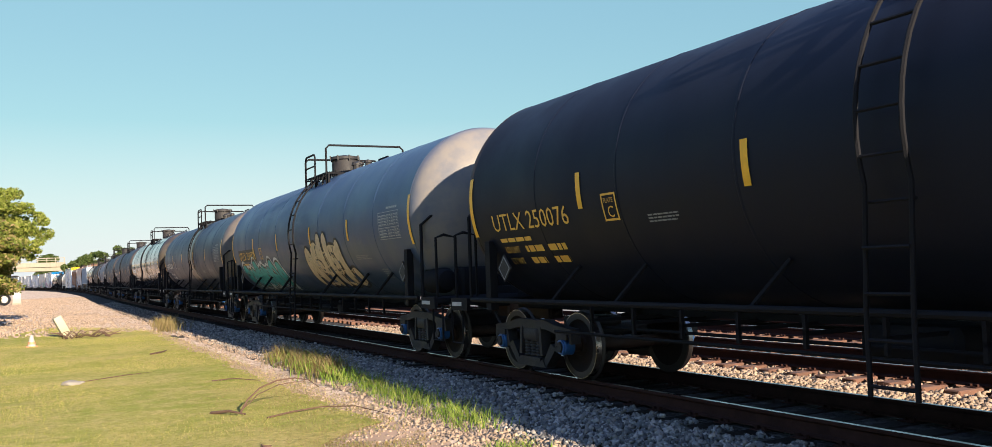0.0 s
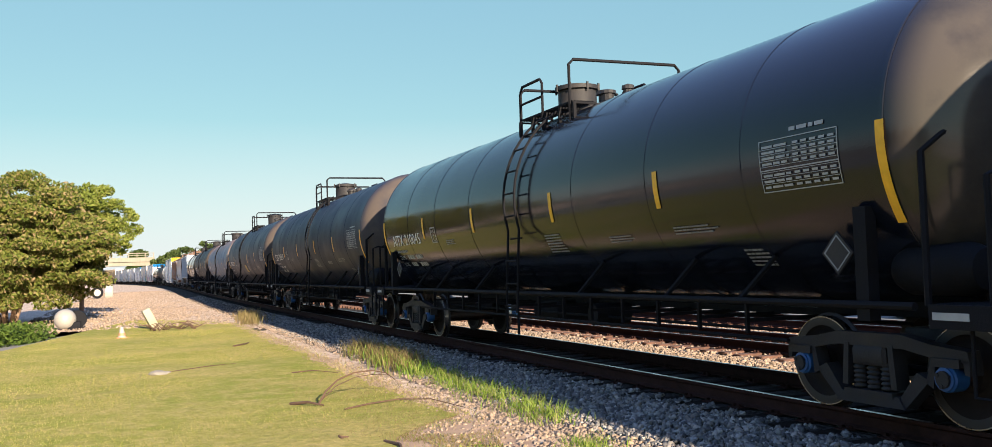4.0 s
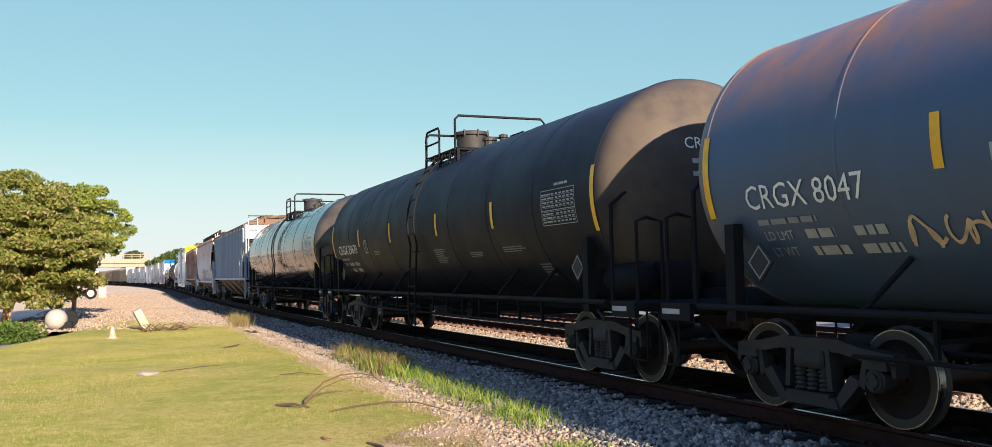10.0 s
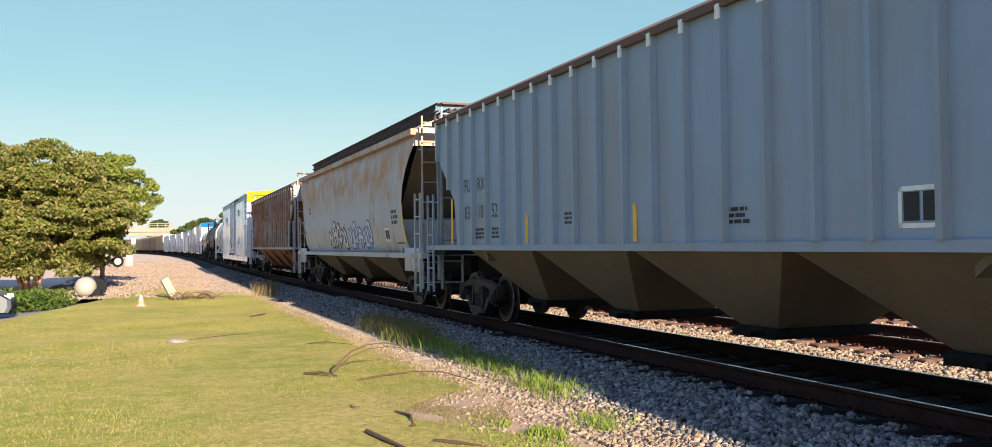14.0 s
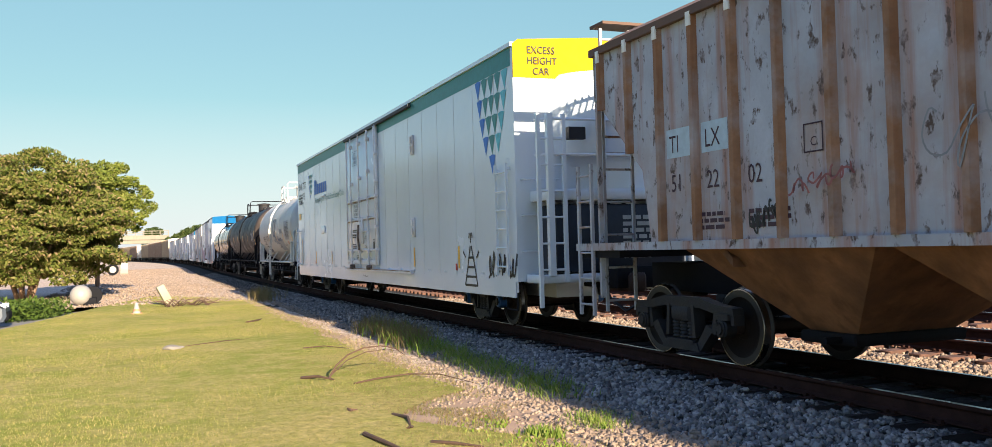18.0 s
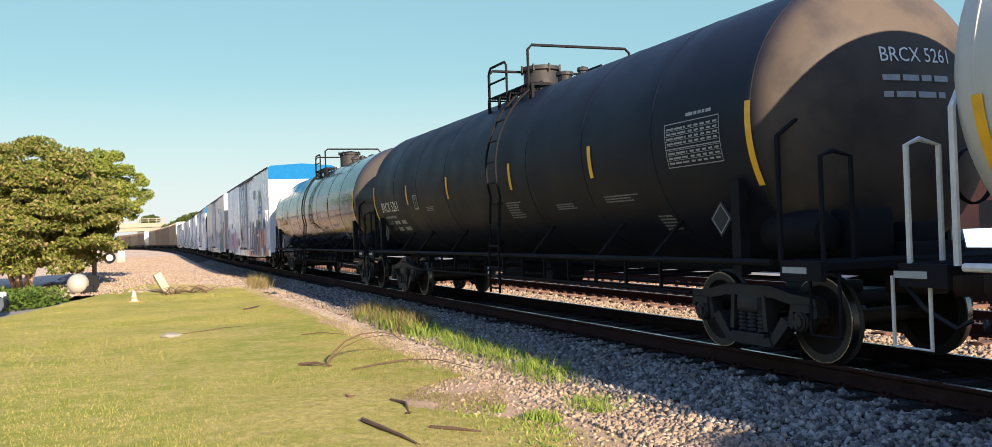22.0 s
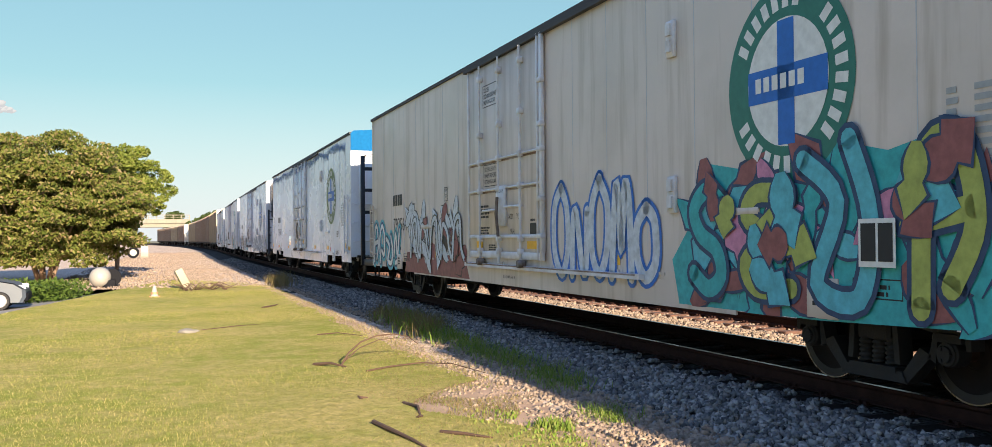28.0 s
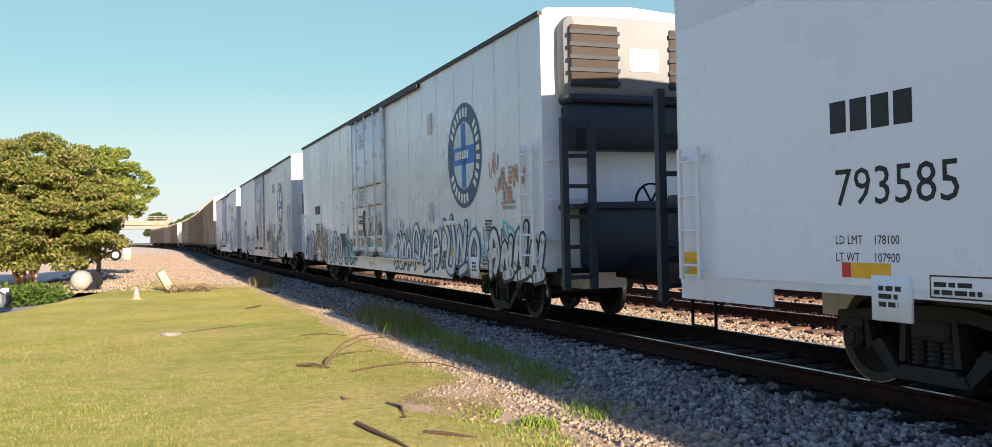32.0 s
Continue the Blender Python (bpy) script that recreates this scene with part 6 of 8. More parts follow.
def mat_blade(name, cols, trans=0.35):
    mt, nt, b = nodes_of(name)
    geo = nt.nodes.new("ShaderNodeNewGeometry")
    rp = nt.nodes.new("ShaderNodeValToRGB")
    els = rp.color_ramp.elements
    els[0].color, els[1].color = (*cols[0], 1), (*cols[-1], 1)
    for i, c in enumerate(cols[1:-1]):
        e = els.new((i + 1) / (len(cols) - 1))
        e.color = (*c, 1)
    nt.links.new(geo.outputs["Random Per Island"], rp.inputs[0])
    f, _ = noise_fac(nt, 0.7, 0.35, 0.65, space="Object")
    c = mixed(nt, times_of(nt, f, 0.35), rp.outputs[0], tuple(x * 0.6 for x in cols[0]))
    nt.links.new(c, b.inputs["Base Color"])
    b.inputs["Roughness"].default_value = 0.65
    b.inputs["Specular IOR Level"].default_value = 0.25
    tr = nt.nodes.new("ShaderNodeBsdfTranslucent")
    nt.links.new(c, tr.inputs[0])
    mx = nt.nodes.new("ShaderNodeMixShader")
    mx.inputs[0].default_value = trans
    nt.links.new(b.outputs[0], mx.inputs[1])
    nt.links.new(tr.outputs[0], mx.inputs[2])
    nt.links.new(mx.outputs[0], nt.nodes["Material Output"].inputs[0])
    return mt


M["blade"] = mat_blade("lawn_blades", [(0.14, 0.18, 0.035), (0.24, 0.25, 0.06), (0.35, 0.30, 0.10), (0.44, 0.36, 0.15)])
M["weed"] = mat_blade("weed_blades", [(0.11, 0.20, 0.025), (0.18, 0.28, 0.035), (0.26, 0.32, 0.07), (0.32, 0.30, 0.11)])
M["straw"] = mat_blade("dry_weed_blades", [(0.19, 0.14, 0.06), (0.26, 0.20, 0.10), (0.14, 0.14, 0.04)])


def blades(pts, h0, h1, w, lean, name, label, mat, cat="grass"):
    """Grass: each blade a bent strip of three triangles."""
    n = len(pts)
    q = RNG.uniform(0, 2 * np.pi, n)
    side = np.stack([np.cos(q), np.sin(q), 0 * q], -1)
    d = RNG.uniform(0, 2 * np.pi, n)
    out = np.stack([np.cos(d), np.sin(d), 0 * d], -1)
    h = RNG.uniform(h0, h1, n)[:, None]
    up = np.array([0, 0, 1.0])
    l = RNG.uniform(0.2, 1.0, n)[:, None] * lean
    a = pts - side * w
    b = pts + side * w
    m = pts + up * h * 0.6 + out * h * l * 0.35
    t = pts + up * h + out * h * l
    v = np.stack([a, b, m + side * w * 0.7, m - side * w * 0.7, t], 1).reshape(-1, 3)
    k = (np.arange(n) * 5)[:, None]
    f = np.concatenate([k + [0, 1, 2], k + [0, 2, 3], k + [3, 2, 4]])
    return tagged(put(name, fast_mesh(name, v, f, mat)), label, cat, kind="stuff")


n = 215000
y = 7.0 + 41 * RNG.random(n) ** 1.7
x = -14.0 + 11.2 * RNG.random(n)
keep = np.array([lawn_left(b) < a < lawn_right(b) + m for a, b, m in zip(x, y, RNG.exponential(0.25, n))])
x, y = x[keep], y[keep]
tex = np.array([noise.noise((a * 0.5, b * 0.5, 4.4)) + 0.6 * noise.noise((a * 2.2, b * 2.2, 1.4)) for a, b in zip(x, y)])
ok = tex > -0.8
x, y = x[ok], y[ok]
blades(np.stack([x, y, np.full(len(x), GZ + 0.005)], -1), 0.012, 0.036, (0.003 + 0.00022 * (y - 7))[:, None], 1.1, "grass", "short mown grass blades on the lawn", M["blade"])


def tuft_line(n, p0, p1, wid, h0, h1, mat, label, seed_w=0.012, lean=0.7):
    t = RNG.random(n)
    x = p0[0] + (p1[0] - p0[0]) * t + RNG.normal(0, wid, n)
    y = p0[1] + (p1[1] - p0[1]) * t + RNG.normal(0, wid, n)
    k = np.array([noise.noise((b * 1.6, a * 1.3, 2.2)) for a, b in zip(x, y)])
    x, y = x[k > -0.2], y[k > -0.2]
    z = np.array([ground_z(a - track_x(b), b) for a, b in zip(x, y)])
    return blades(np.stack([x, y, z], -1), h0, h1, seed_w, lean, "weeds", label, mat, "weeds")


tuft_line(2600, (-2.35, 17.0), (-2.45, 10.4), 0.16, 0.05, 0.22, M["weed"], "green weeds growing along the ballast edge", 0.006, 0.95)
tuft_line(2200, (-2.2, 22.3), (-2.3, 17.2), 0.2, 0.1, 0.4, M["straw"], "dry seeding grass along the ballast edge", 0.006, 0.9)
tuft_line(500, (-2.3, 21.5), (-2.4, 16.5), 0.2, 0.1, 0.34, M["weed"], "green weeds growing along the ballast edge")
tuft_line(2600, (-3.0, 34.0), (-3.3, 8.0), 0.32, 0.015, 0.06, M["straw"], "sparse dry grass on the dirt edge", 0.005, 0.95)
tuft_line(1800, (-4.4, 10.9), (-3.4, 9.5), 0.3, 0.01, 0.04, M["straw"], "dead grass on the bare dirt", 0.004, 0.95)
tuft_line(9000, (-3.9, 17.0), (-4.3, 7.6), 0.6, 0.012, 0.045, M["straw"], "straw-coloured dead grass along the lawn edge", 0.0035, 1.1)
tuft_line(2500, (-4.0, 15.0), (-4.4, 7.6), 0.6, 0.012, 0.04, M["weed"], "short green grass along the lawn edge", 0.003, 1.0)
tuft_line(500, (-2.75, 9.4), (-2.9, 8.6), 0.12, 0.04, 0.14, M["weed"], "small green weeds in the gravel", 0.005, 0.9)
tuft_line(900, (-2.1, 44.0), (-2.5, 37.0), 0.25, 0.2, 0.5, M["straw"], "dry grass tuft beside the ballast")
tuft_line(160, (-3.65, 9.0), (-3.5, 8.6), 0.09, 0.04, 0.12, M["weed"], "small green weed in the gravel")
tuft_line(700, (-3.8, 9.6), (-3.9, 7.2), 0.2, 0.015, 0.055, M["weed"], "thin grass on the dirt edge")


# ---- trees and shrubs ----
M["bark"] = surface("smooth_pale_bark", (0.25, 0.165, 0.11), 0.8, 0, 0.3, 3, 30, 0.3)
M["leaf"] = mat_blade("crape_leaves", [(0.06, 0.09, 0.014), (0.12, 0.155, 0.025), (0.18, 0.195, 0.04), (0.24, 0.225, 0.065), (0.34, 0.24, 0.14)], 0.35)
M["leaf_light"] = mat_blade("light_leaves", [(0.13, 0.18, 0.025), (0.21, 0.25, 0.045), (0.30, 0.31, 0.085)], 0.4)
M["leaf_hedge"] = mat_blade("hedge_leaves", [(0.045, 0.085, 0.012), (0.085, 0.14, 0.02), (0.13, 0.18, 0.035)], 0.3)
M["leaf_far"] = mat_blade("far_leaves", [(0.03, 0.055, 0.015), (0.055, 0.085, 0.02), (0.09, 0.11, 0.035)], 0.2)


def leaf_cloud(centres, radii, n, size, squash=0.8):
    """Leaf quads over the outer part of many overlapping clumps."""
    w = np.array([r * r for r in radii])
    pick = RNG.choice(len(centres), n, p=w / w.sum())
    d = RNG.normal(size=(n, 3))
    d /= np.linalg.norm(d, axis=1)[:, None]
    rr = np.array(radii)[pick] * RNG.uniform(0.55, 1.08, n)
    c = np.array(centres)[pick] + d * rr[:, None] * np.array([1, 1, squash])
    T = turns(n)
    s = RNG.uniform(size[0], size[1], n)[:, None]
    u, v = T[:, :, 0] * s, T[:, :, 1] * s * 0.55
    verts = np.stack([c - u, c + v * 0.8, c + u, c - v * 0.8], 1).reshape(-1, 3)
    f = (np.arange(n) * 4)[:, None] + np.array([0, 1, 2, 3])
    return verts, f


def tree(name, label, at, crown, n, size, mat, trunks, category="tree", group="", squash=0.7):
    tr = thing(name, label, category, group, pose(*at))
    for pts, r in trunks:
        part("trunk", MB().tube(pts, r, 8), M["bark"], tr)
    v, f = leaf_cloud([c for c, _ in crown], [r for _, r in crown], n, size, squash)
    put("crown", fast_mesh("crown", v, f, mat), tr)
    return tr


def clumps(rng, n, c, size, r):
    out = []
    for _ in range(n):
        while True:
            p = Vector((rng.uniform(-1, 1), rng.uniform(-1, 1), rng.uniform(-1, 1)))
            if 0.25 < p.length < 1:
                break
        out.append(((c[0] + p.x * size[0], c[1] + p.y * size[1], c[2] + p.z * size[2]), rng.uniform(*r)))
    return out


rt = random.Random(11)
stems = []
for k in range(7):
    q = 2 * math.pi * k / 7
    b = (0.28 * math.cos(q), 0.28 * math.sin(q), 0)
    m1 = (0.6 * math.cos(q), 0.6 * math.sin(q), 1.0)
    m2 = (1.5 * math.cos(q + 0.2), 1.5 * math.sin(q + 0.2), 2.4)
    tip = (2.6 * math.cos(q + 0.3), 2.6 * math.sin(q + 0.3), 4.6)
    stems.append(([b, m1, m2, tip], [0.11, 0.09, 0.07, 0.03]))
crown = [c for c in clumps(rt, 640, (-0.1, 0, 3.3), (4.7, 4.0, 3.9), (0.4, 0.68)) if c[0][2] > 0.85 + 0.55 * max(0, 1.8 - math.hypot(c[0][0], c[0][1]))]
tree("crape_myrtle", "dense crape myrtle with many pale stems", (-12.2, 49.5, GZ), crown, 125000, (0.065, 0.135), M["leaf"], stems, squash=0.5)
crown = clumps(rt, 150, (0.2, 0, 4.9), (2.7, 2.4, 2.2), (0.2, 0.5))
tree("leafy_tree", "light green tree with loose twigs", (-9.2, 55.0, GZ), crown, 26000, (0.06, 0.13), M["leaf_light"], [([(0, 0, 0), (0.1, 0, 1.8), (0.3, 0.1, 4.2)], [0.13, 0.1, 0.04])])
crown = clumps(rt, 20, (0, 0, 3.4), (3.2, 3.2, 2.2), (0.8, 1.3))
tree("leafy_tree", "dark green tree behind the crape myrtle", (-17.5, 55.0, GZ), crown, 11000, (0.12, 0.24), M["leaf"], [([(0, 0, 0), (0.1, 0, 1.8), (0.3, 0.1, 4.2)], [0.15, 0.12, 0.05])])
hedge = thing("hedge", "low clipped bright green hedge", "hedge", "", pose(-12.0, 38.2, GZ - 0.2))
v, f = leaf_cloud([(x + rt.uniform(-0.2, 0.2), y, 0.30 + rt.uniform(-0.06, 0.08)) for x in np.arange(-3.2, 2.3, 0.55) for y in (-1.2, -0.4, 0.4, 1.2)], [0.55] * 40, 9000, (0.05, 0.1), 0.75)
put("foliage", fast_mesh("foliage", v, f, M["leaf_hedge"]), hedge)

for k in range(13):
    h = rt.uniform(8.5, 11.5)
    cr = clumps(rt, 14, (0, 0, h * 0.55), (4.2, 4.2, h * 0.42), (1.3, 2.3))
    tree("leafy_tree", "tall dark green tree beyond the driveway", (-48 + rt.uniform(-5, 5), -46 + k * 7.6, -0.7), cr, 2400, (0.3, 0.65), M["leaf_far"], [([(0, 0, 0), (0.1, 0, h * 0.6)], [0.3, 0.15])], group="trees beyond the driveway")

# far woods, bridge and lineside boxes
for k, (x, y, s, h) in enumerate([(11, 425, 0.7, 12), (15, 425, 0.8, 14.5), (20, 425, 0.9, 16), (27, 428, 1.0, 18), (36, 430, 1.2, 19), (47, 435, 1.3, 18), (60, 440, 1.4, 17), (-28, 470, 1.2, 9), (-46, 480, 1.3, 10), (1.5, 545, 0.55, 20), (6, 545, 0.6, 19), (75, 440, 1.5, 16)]):
    cr = clumps(rt, 12, (0, 0, h * 0.6), (5.5 * s, 4 * s, h * 0.38), (1.4, 2.6))
    tree("far_tree", "rounded dark green tree in the distance", (x, y, -0.6), cr, 2600, (0.35, 0.8), M["leaf_far"], [([(0, 0, 0), (0, 0, h * 0.6)], [0.35, 0.2])], group="far trees")
M["concrete"] = surface("cream_concrete", (0.235, 0.215, 0.175), 0.85, 0, 0.15, 0.4, 6, 0.1, streak=(0.16, 0.135, 0.10), streak_amt=0.5)
bridge = tagged(thing("road_bridge", "cream concrete road bridge over the tracks", "bridge"), kind="structure")
BY = 440.0
part("deck_girder", MB().box(-70, 9.0, BY, BY + 9, 7.2, 9.2), M["concrete"], bridge)
part("parapet", MB().box(-70, 9.0, BY - 0.6, BY, 8.9, 10.8).box(-70, 9.0, BY + 9, BY + 9.6, 8.9, 10.8), M["concrete"], bridge)
for k in range(22):
    x = 8.6 - k * 3.4
    part("railing_post", MB().box(x - 0.18, x + 0.18, BY - 0.5, BY - 0.1, 10.8, 12.7), M["concrete"], bridge)
part("railing", MB().box(-70, 9.0, BY - 0.45, BY - 0.15, 12.5, 12.8).box(-70, 9.0, BY - 0.45, BY - 0.15, 11.6, 11.8), M["concrete"], bridge)
for x in (-22.0, -45.0):
    part("pier", MB().box(x - 0.6, x + 0.6, BY + 1, BY + 8, -0.9, 7.2), M["concrete"], bridge)
part("abutment", MB().box(9.0, 40, BY - 1, BY + 10, -0.9, 9.0), M["concrete"], bridge)

M["post_cream"] = surface("cream_painted_post", (0.30, 0.265, 0.19), 0.6, 0, 0.12, 3, 30, 0.1)
M["globe"] = surface("weathered_white_globe", (0.30, 0.285, 0.26), 0.5, 0, 0.08, 2, 30, 0.05, dirt=(0.2, 0.16, 0.12), dirt_amt=0.3)
M["dead_wood"] = surface("dead_brown_stem", (0.085, 0.047, 0.03), 0.85, 0, 0.35, 6, 40, 0.3)
M["cone_orange"] = tinted("faded_orange", (0.42, 0.20, 0.11), 0.6)
M["stone_pale"] = surface("pale_stone", (0.22, 0.20, 0.175), 0.85, 0, 0.2, 6, 40, 0.4)

# ---- small things on the lawn and the gravel ----
post = thing("leaning_post", "leaning cream-painted post among dry twigs", "post", "", pose(-6.0, 38.8, GZ - 0.1, 0, -27, 8))
part("shaft", MB().box(-0.15, 0.15, -0.15, 0.15, 0, 1.0, bev=0.02), M["post_cream"], post)
heap = thing("twig_heap", "heap of dry brown twigs", "twigs", "", pose(-5.75, 37.6, GZ))
rt = random.Random(3)
for k in range(26):
    a = Vector((rt.gauss(0, 0.5), rt.gauss(0, 0.3), 0.03))
    q = rt.uniform(0, 6.28)
    part("twig", MB().tube([a, a + Vector((0.3 * math.cos(q), 0.25 * math.sin(q), rt.uniform(0.05, 0.3))), a + Vector((0.6 * math.cos(q), 0.5 * math.sin(q), rt.uniform(0.0, 0.25)))], [0.022, 0.016, 0.008], 5), M["dead_wood"], heap)
cone = thing("marker_cone", "small faded white and orange marker cone", "cone", "", pose(-7.32, 34.0, GZ))
part("base", MB().box(-0.17, 0.17, -0.17, 0.17, 0, 0.04, bev=0.01), M["cone_orange"], cone)
part("body", MB().lathe([(0.04, 0.13), (0.38, 0.05), (0.40, 0.0)], "z", n=14), M["globe"], cone)
part("band", MB().lathe([(0.10, 0.125), (0.18, 0.102)], "z", n=14), M["cone_orange"], cone)
globe = thing("white_globe", "round white metal tank with a dark end", "tank", "", pose(-9.4, 41.8, GZ))
part("shell", MB().lathe([(-0.42, 0.05), (-0.40, 0.16), (-0.30, 0.30), (-0.12, 0.395), (0.05, 0.42), (0.5, 0.42), (0.62, 0.36)], "y", (0, 0, 0.42), 28, caps=True), M["globe"], globe)
part("cradle", MB().box(0.1, 0.6, -0.2, 0.5, 0.0, 0.32, bev=0.03), M["under"], globe)
part("rear_drum", MB().lathe([(0.3, 0.36), (0.9, 0.36)], "y", (0.45, 0, 0.4), 20, caps=True), M["under"], globe)
for k, (x, y, s) in enumerate(((-6.72, 20.5, 0.19), (-6.55, 20.62, 0.09))):
    bm = bmesh.new()
    bmesh.ops.create_icosphere(bm, subdivisions=2, radius=s)
    for v in bm.verts:
        v.co.z *= 0.4
        v.co *= 1 + 0.25 * noise.noise(v.co * 9 + Vector((k, 0, 0)))
    me = bpy.data.meshes.new("stone")
    bm.to_mesh(me)
    bm.free()
    me.materials.append(M["stone_pale"])
    tagged(put("stone", me, None, pose(x, y, GZ + 0.03, 0, 0, 20)), "flat pale stone lying in the lawn", "stone")


def lying_stem(name, pts, r, label):
    t = thing(name, label, "stem")
    part("stem", MB().tube(pts, [r * (1 - 0.6 * k / (len(pts) - 1)) for k in range(len(pts))], 7), M["dead_wood"], t)
    return t


g = GZ + 0.02
lying_stem("bent_stem", [(-4.74, 14.1, g), (-4.6, 14.2, g + 0.18), (-4.4, 14.3, g + 0.32), (-4.12, 14.4, g + 0.40), (-3.8, 14.55, g + 0.40), (-3.53, 14.7, g + 0.33), (-3.35, 14.8, g + 0.2)], 0.017, "long dry brown stem arching over the grass")
lying_stem("bent_stem", [(-4.75, 14.15, g), (-4.4, 14.4, g + 0.22), (-4.05, 14.6, g + 0.31), (-3.7, 14.8, g + 0.31), (-3.4, 15.0, g + 0.26)], 0.010, "thin dry stem arching over the grass")
lying_stem("dry_branch", [(-5.1, 14.4, g), (-4.9, 14.1, g + 0.05), (-4.7, 13.9, g + 0.01)], 0.03, "short broken branch on the lawn")
lying_stem("dry_branch", [(-4.5, 13.4, g), (-4.1, 13.6, g + 0.02), (-3.6, 13.75, g + 0.03), (-3.2, 13.4, g + 0.04), (-3.0, 12.5, g + 0.01)], 0.015, "long dry vine lying across the dirt")
lying_stem("dry_branch", [(-5.27, 9.55, g + 0.02), (-5.2, 9.0, g + 0.03), (-5.12, 8.6, g + 0.02), (-5.06, 8.2, g)], 0.028, "dark broken branch on the lawn")
lying_stem("dry_branch", [(-4.74, 8.9, g), (-4.58, 8.65, g + 0.02), (-4.36, 8.45, g)], 0.024, "thin brown twig on the lawn")
lying_stem("dry_branch", [(-4.68, 10.6, g), (-4.62, 10.2, g + 0.03), (-4.7, 9.8, g)], 0.028, "dark twig on the lawn")
lying_stem("dry_branch", [(-4.5, 27.0, g), (-4.1, 27.4, g + 0.03), (-3.9, 28.3, g)], 0.03, "thin stick at the edge of the lawn")
lying_stem("dry_branch", [(-4.3, 18.9, g), (-3.9, 18.8, g + 0.03), (-3.5, 18.3, g)], 0.015, "thin stick at the edge of the lawn")
lying_stem("dry_branch", [(-6.5, 20.8, g), (-5.6, 21.4, g + 0.02), (-5.0, 21.8, g)], 0.012, "thin dry stalk in the lawn")
for k in range(5):
    rt = random.Random(k + 70)
    x, y = rt.choice([(-5.04, 11.05), (-4.66, 10.6), (-4.7, 9.7), (-4.3, 9.3)])
    lying_stem("bark_scrap", [(x + rt.uniform(-0.08, 0.08), y + rt.uniform(-0.1, 0.1), g), (x + rt.uniform(-0.08, 0.08), y + rt.uniform(-0.1, 0.1), g + 0.03)], 0.022, "dark scrap of bark on the grass")
for x, y, w, h in ((-8.1, 112, 0.8, 1.3),):
    b = thing("signal_cabinet", "white lineside signal cabinet", "cabinet", "signal cabinets", pose(x, y, GZ))
    part("case", MB().box(-w / 2, w / 2, -0.4, 0.4, 0.15, h, bev=0.04), M["globe"], b)
    part("plinth", MB().box(-w / 2 - 0.05, w / 2 + 0.05, -0.45, 0.45, 0, 0.15), M["concrete"], b)
mast = thing("signal_mast", "slim white lineside mast", "mast", "", pose(-9.0, 116, GZ))
part("pole", MB().tube([(0, 0, 0), (0, 0, 4.2)], 0.045, 8), M["globe"], mast)
drum = thing("black_drum", "black drum beside the gravel", "drum", "", pose(-9.2, 107, GZ))
part("shell", MB().lathe([(-0.5, 0.6), (0.5, 0.6)], "y", (0, 0, 0.65), 20, caps=True), M["under"], drum)
part("face", MB().lathe([(-0.52, 0.0), (-0.515, 0.35)], "y", (0, 0, 0.65), 20), M["globe"], drum)

# ---- small fair-weather clouds ----
M["cloud"] = surface("cloud_white", (0.42, 0.425, 0.44), 1.0, 0, 0.03, 0.02, 0.2, 0, spec=0.0)
cb = M["cloud"].node_tree.nodes["Principled BSDF"]
for link in list(cb.inputs["Base Color"].links):
    M["cloud"].node_tree.links.remove(link)
# the cloud's sunlit white comes from emission over a near-black base
cb.inputs["Base Color"].default_value = (0.05, 0.05, 0.05, 1)
cb.inputs["Emission Color"].default_value, cb.inputs["Emission Strength"].default_value = (0.98, 0.99, 1.0, 1), 0.235
CLOUD_SEED = random.Random(17)


def cloud(at, w, h):
    """A small cumulus: many overlapping soft lumps on a flat base."""
    bm = bmesh.new()
    for _ in range(110):
        a = CLOUD_SEED.uniform(-0.95, 0.95)
        if abs(a) > 1:
            a = 0.0
        r = h * CLOUD_SEED.uniform(0.14, 0.26) * (1.1 - 0.7 * abs(a))
        z = r * 0.6 + h * CLOUD_SEED.random() ** 1.5 * 0.55 * (1 - a * a)
        m = Matrix.Translation((a * w / 2, CLOUD_SEED.uniform(-0.2, 0.2) * w, z)) @ Matrix.Diagonal((1.5, 1.3, 0.8, 1))
        bmesh.ops.create_icosphere(bm, subdivisions=2, radius=r, matrix=m)
    for v in bm.verts:
        v.co += Vector((1, 1, 1)) * noise.noise(v.co / h * 6) * h * 0.035
    me = bpy.data.meshes.new("cloud")
    bm.to_mesh(me)
    bm.free()
    me.polygons.foreach_set("use_smooth", [True] * len(me.polygons))
    me.materials.append(M["cloud"])
    tagged(put("cloud", me, None, pose(*at)), "small white cloud low in the clear sky", "cloud", kind="structure")


cloud((-231, 1500, 187), 78, 30)

# ---- vehicles ----
M["glass"] = nodes_of("dark_car_glass")[0]
gb = M["glass"].node_tree.nodes["Principled BSDF"]
gb.inputs["Base Color"].default_value, gb.inputs["Roughness"].default_value = (0.02, 0.025, 0.03, 1), 0.05
M["tyre"] = surface("tyre_rubber", (0.02, 0.02, 0.021), 0.85, 0, 0.2, 6, 40, 0.2)
M["alloy"] = surface("pale_hubcap", (0.55, 0.55, 0.55), 0.35, 0.6, 0.1, 6, 40, 0.05)
M["lamp_glass"] = tinted("lamp_glass", (0.7, 0.7, 0.72), 0.1)


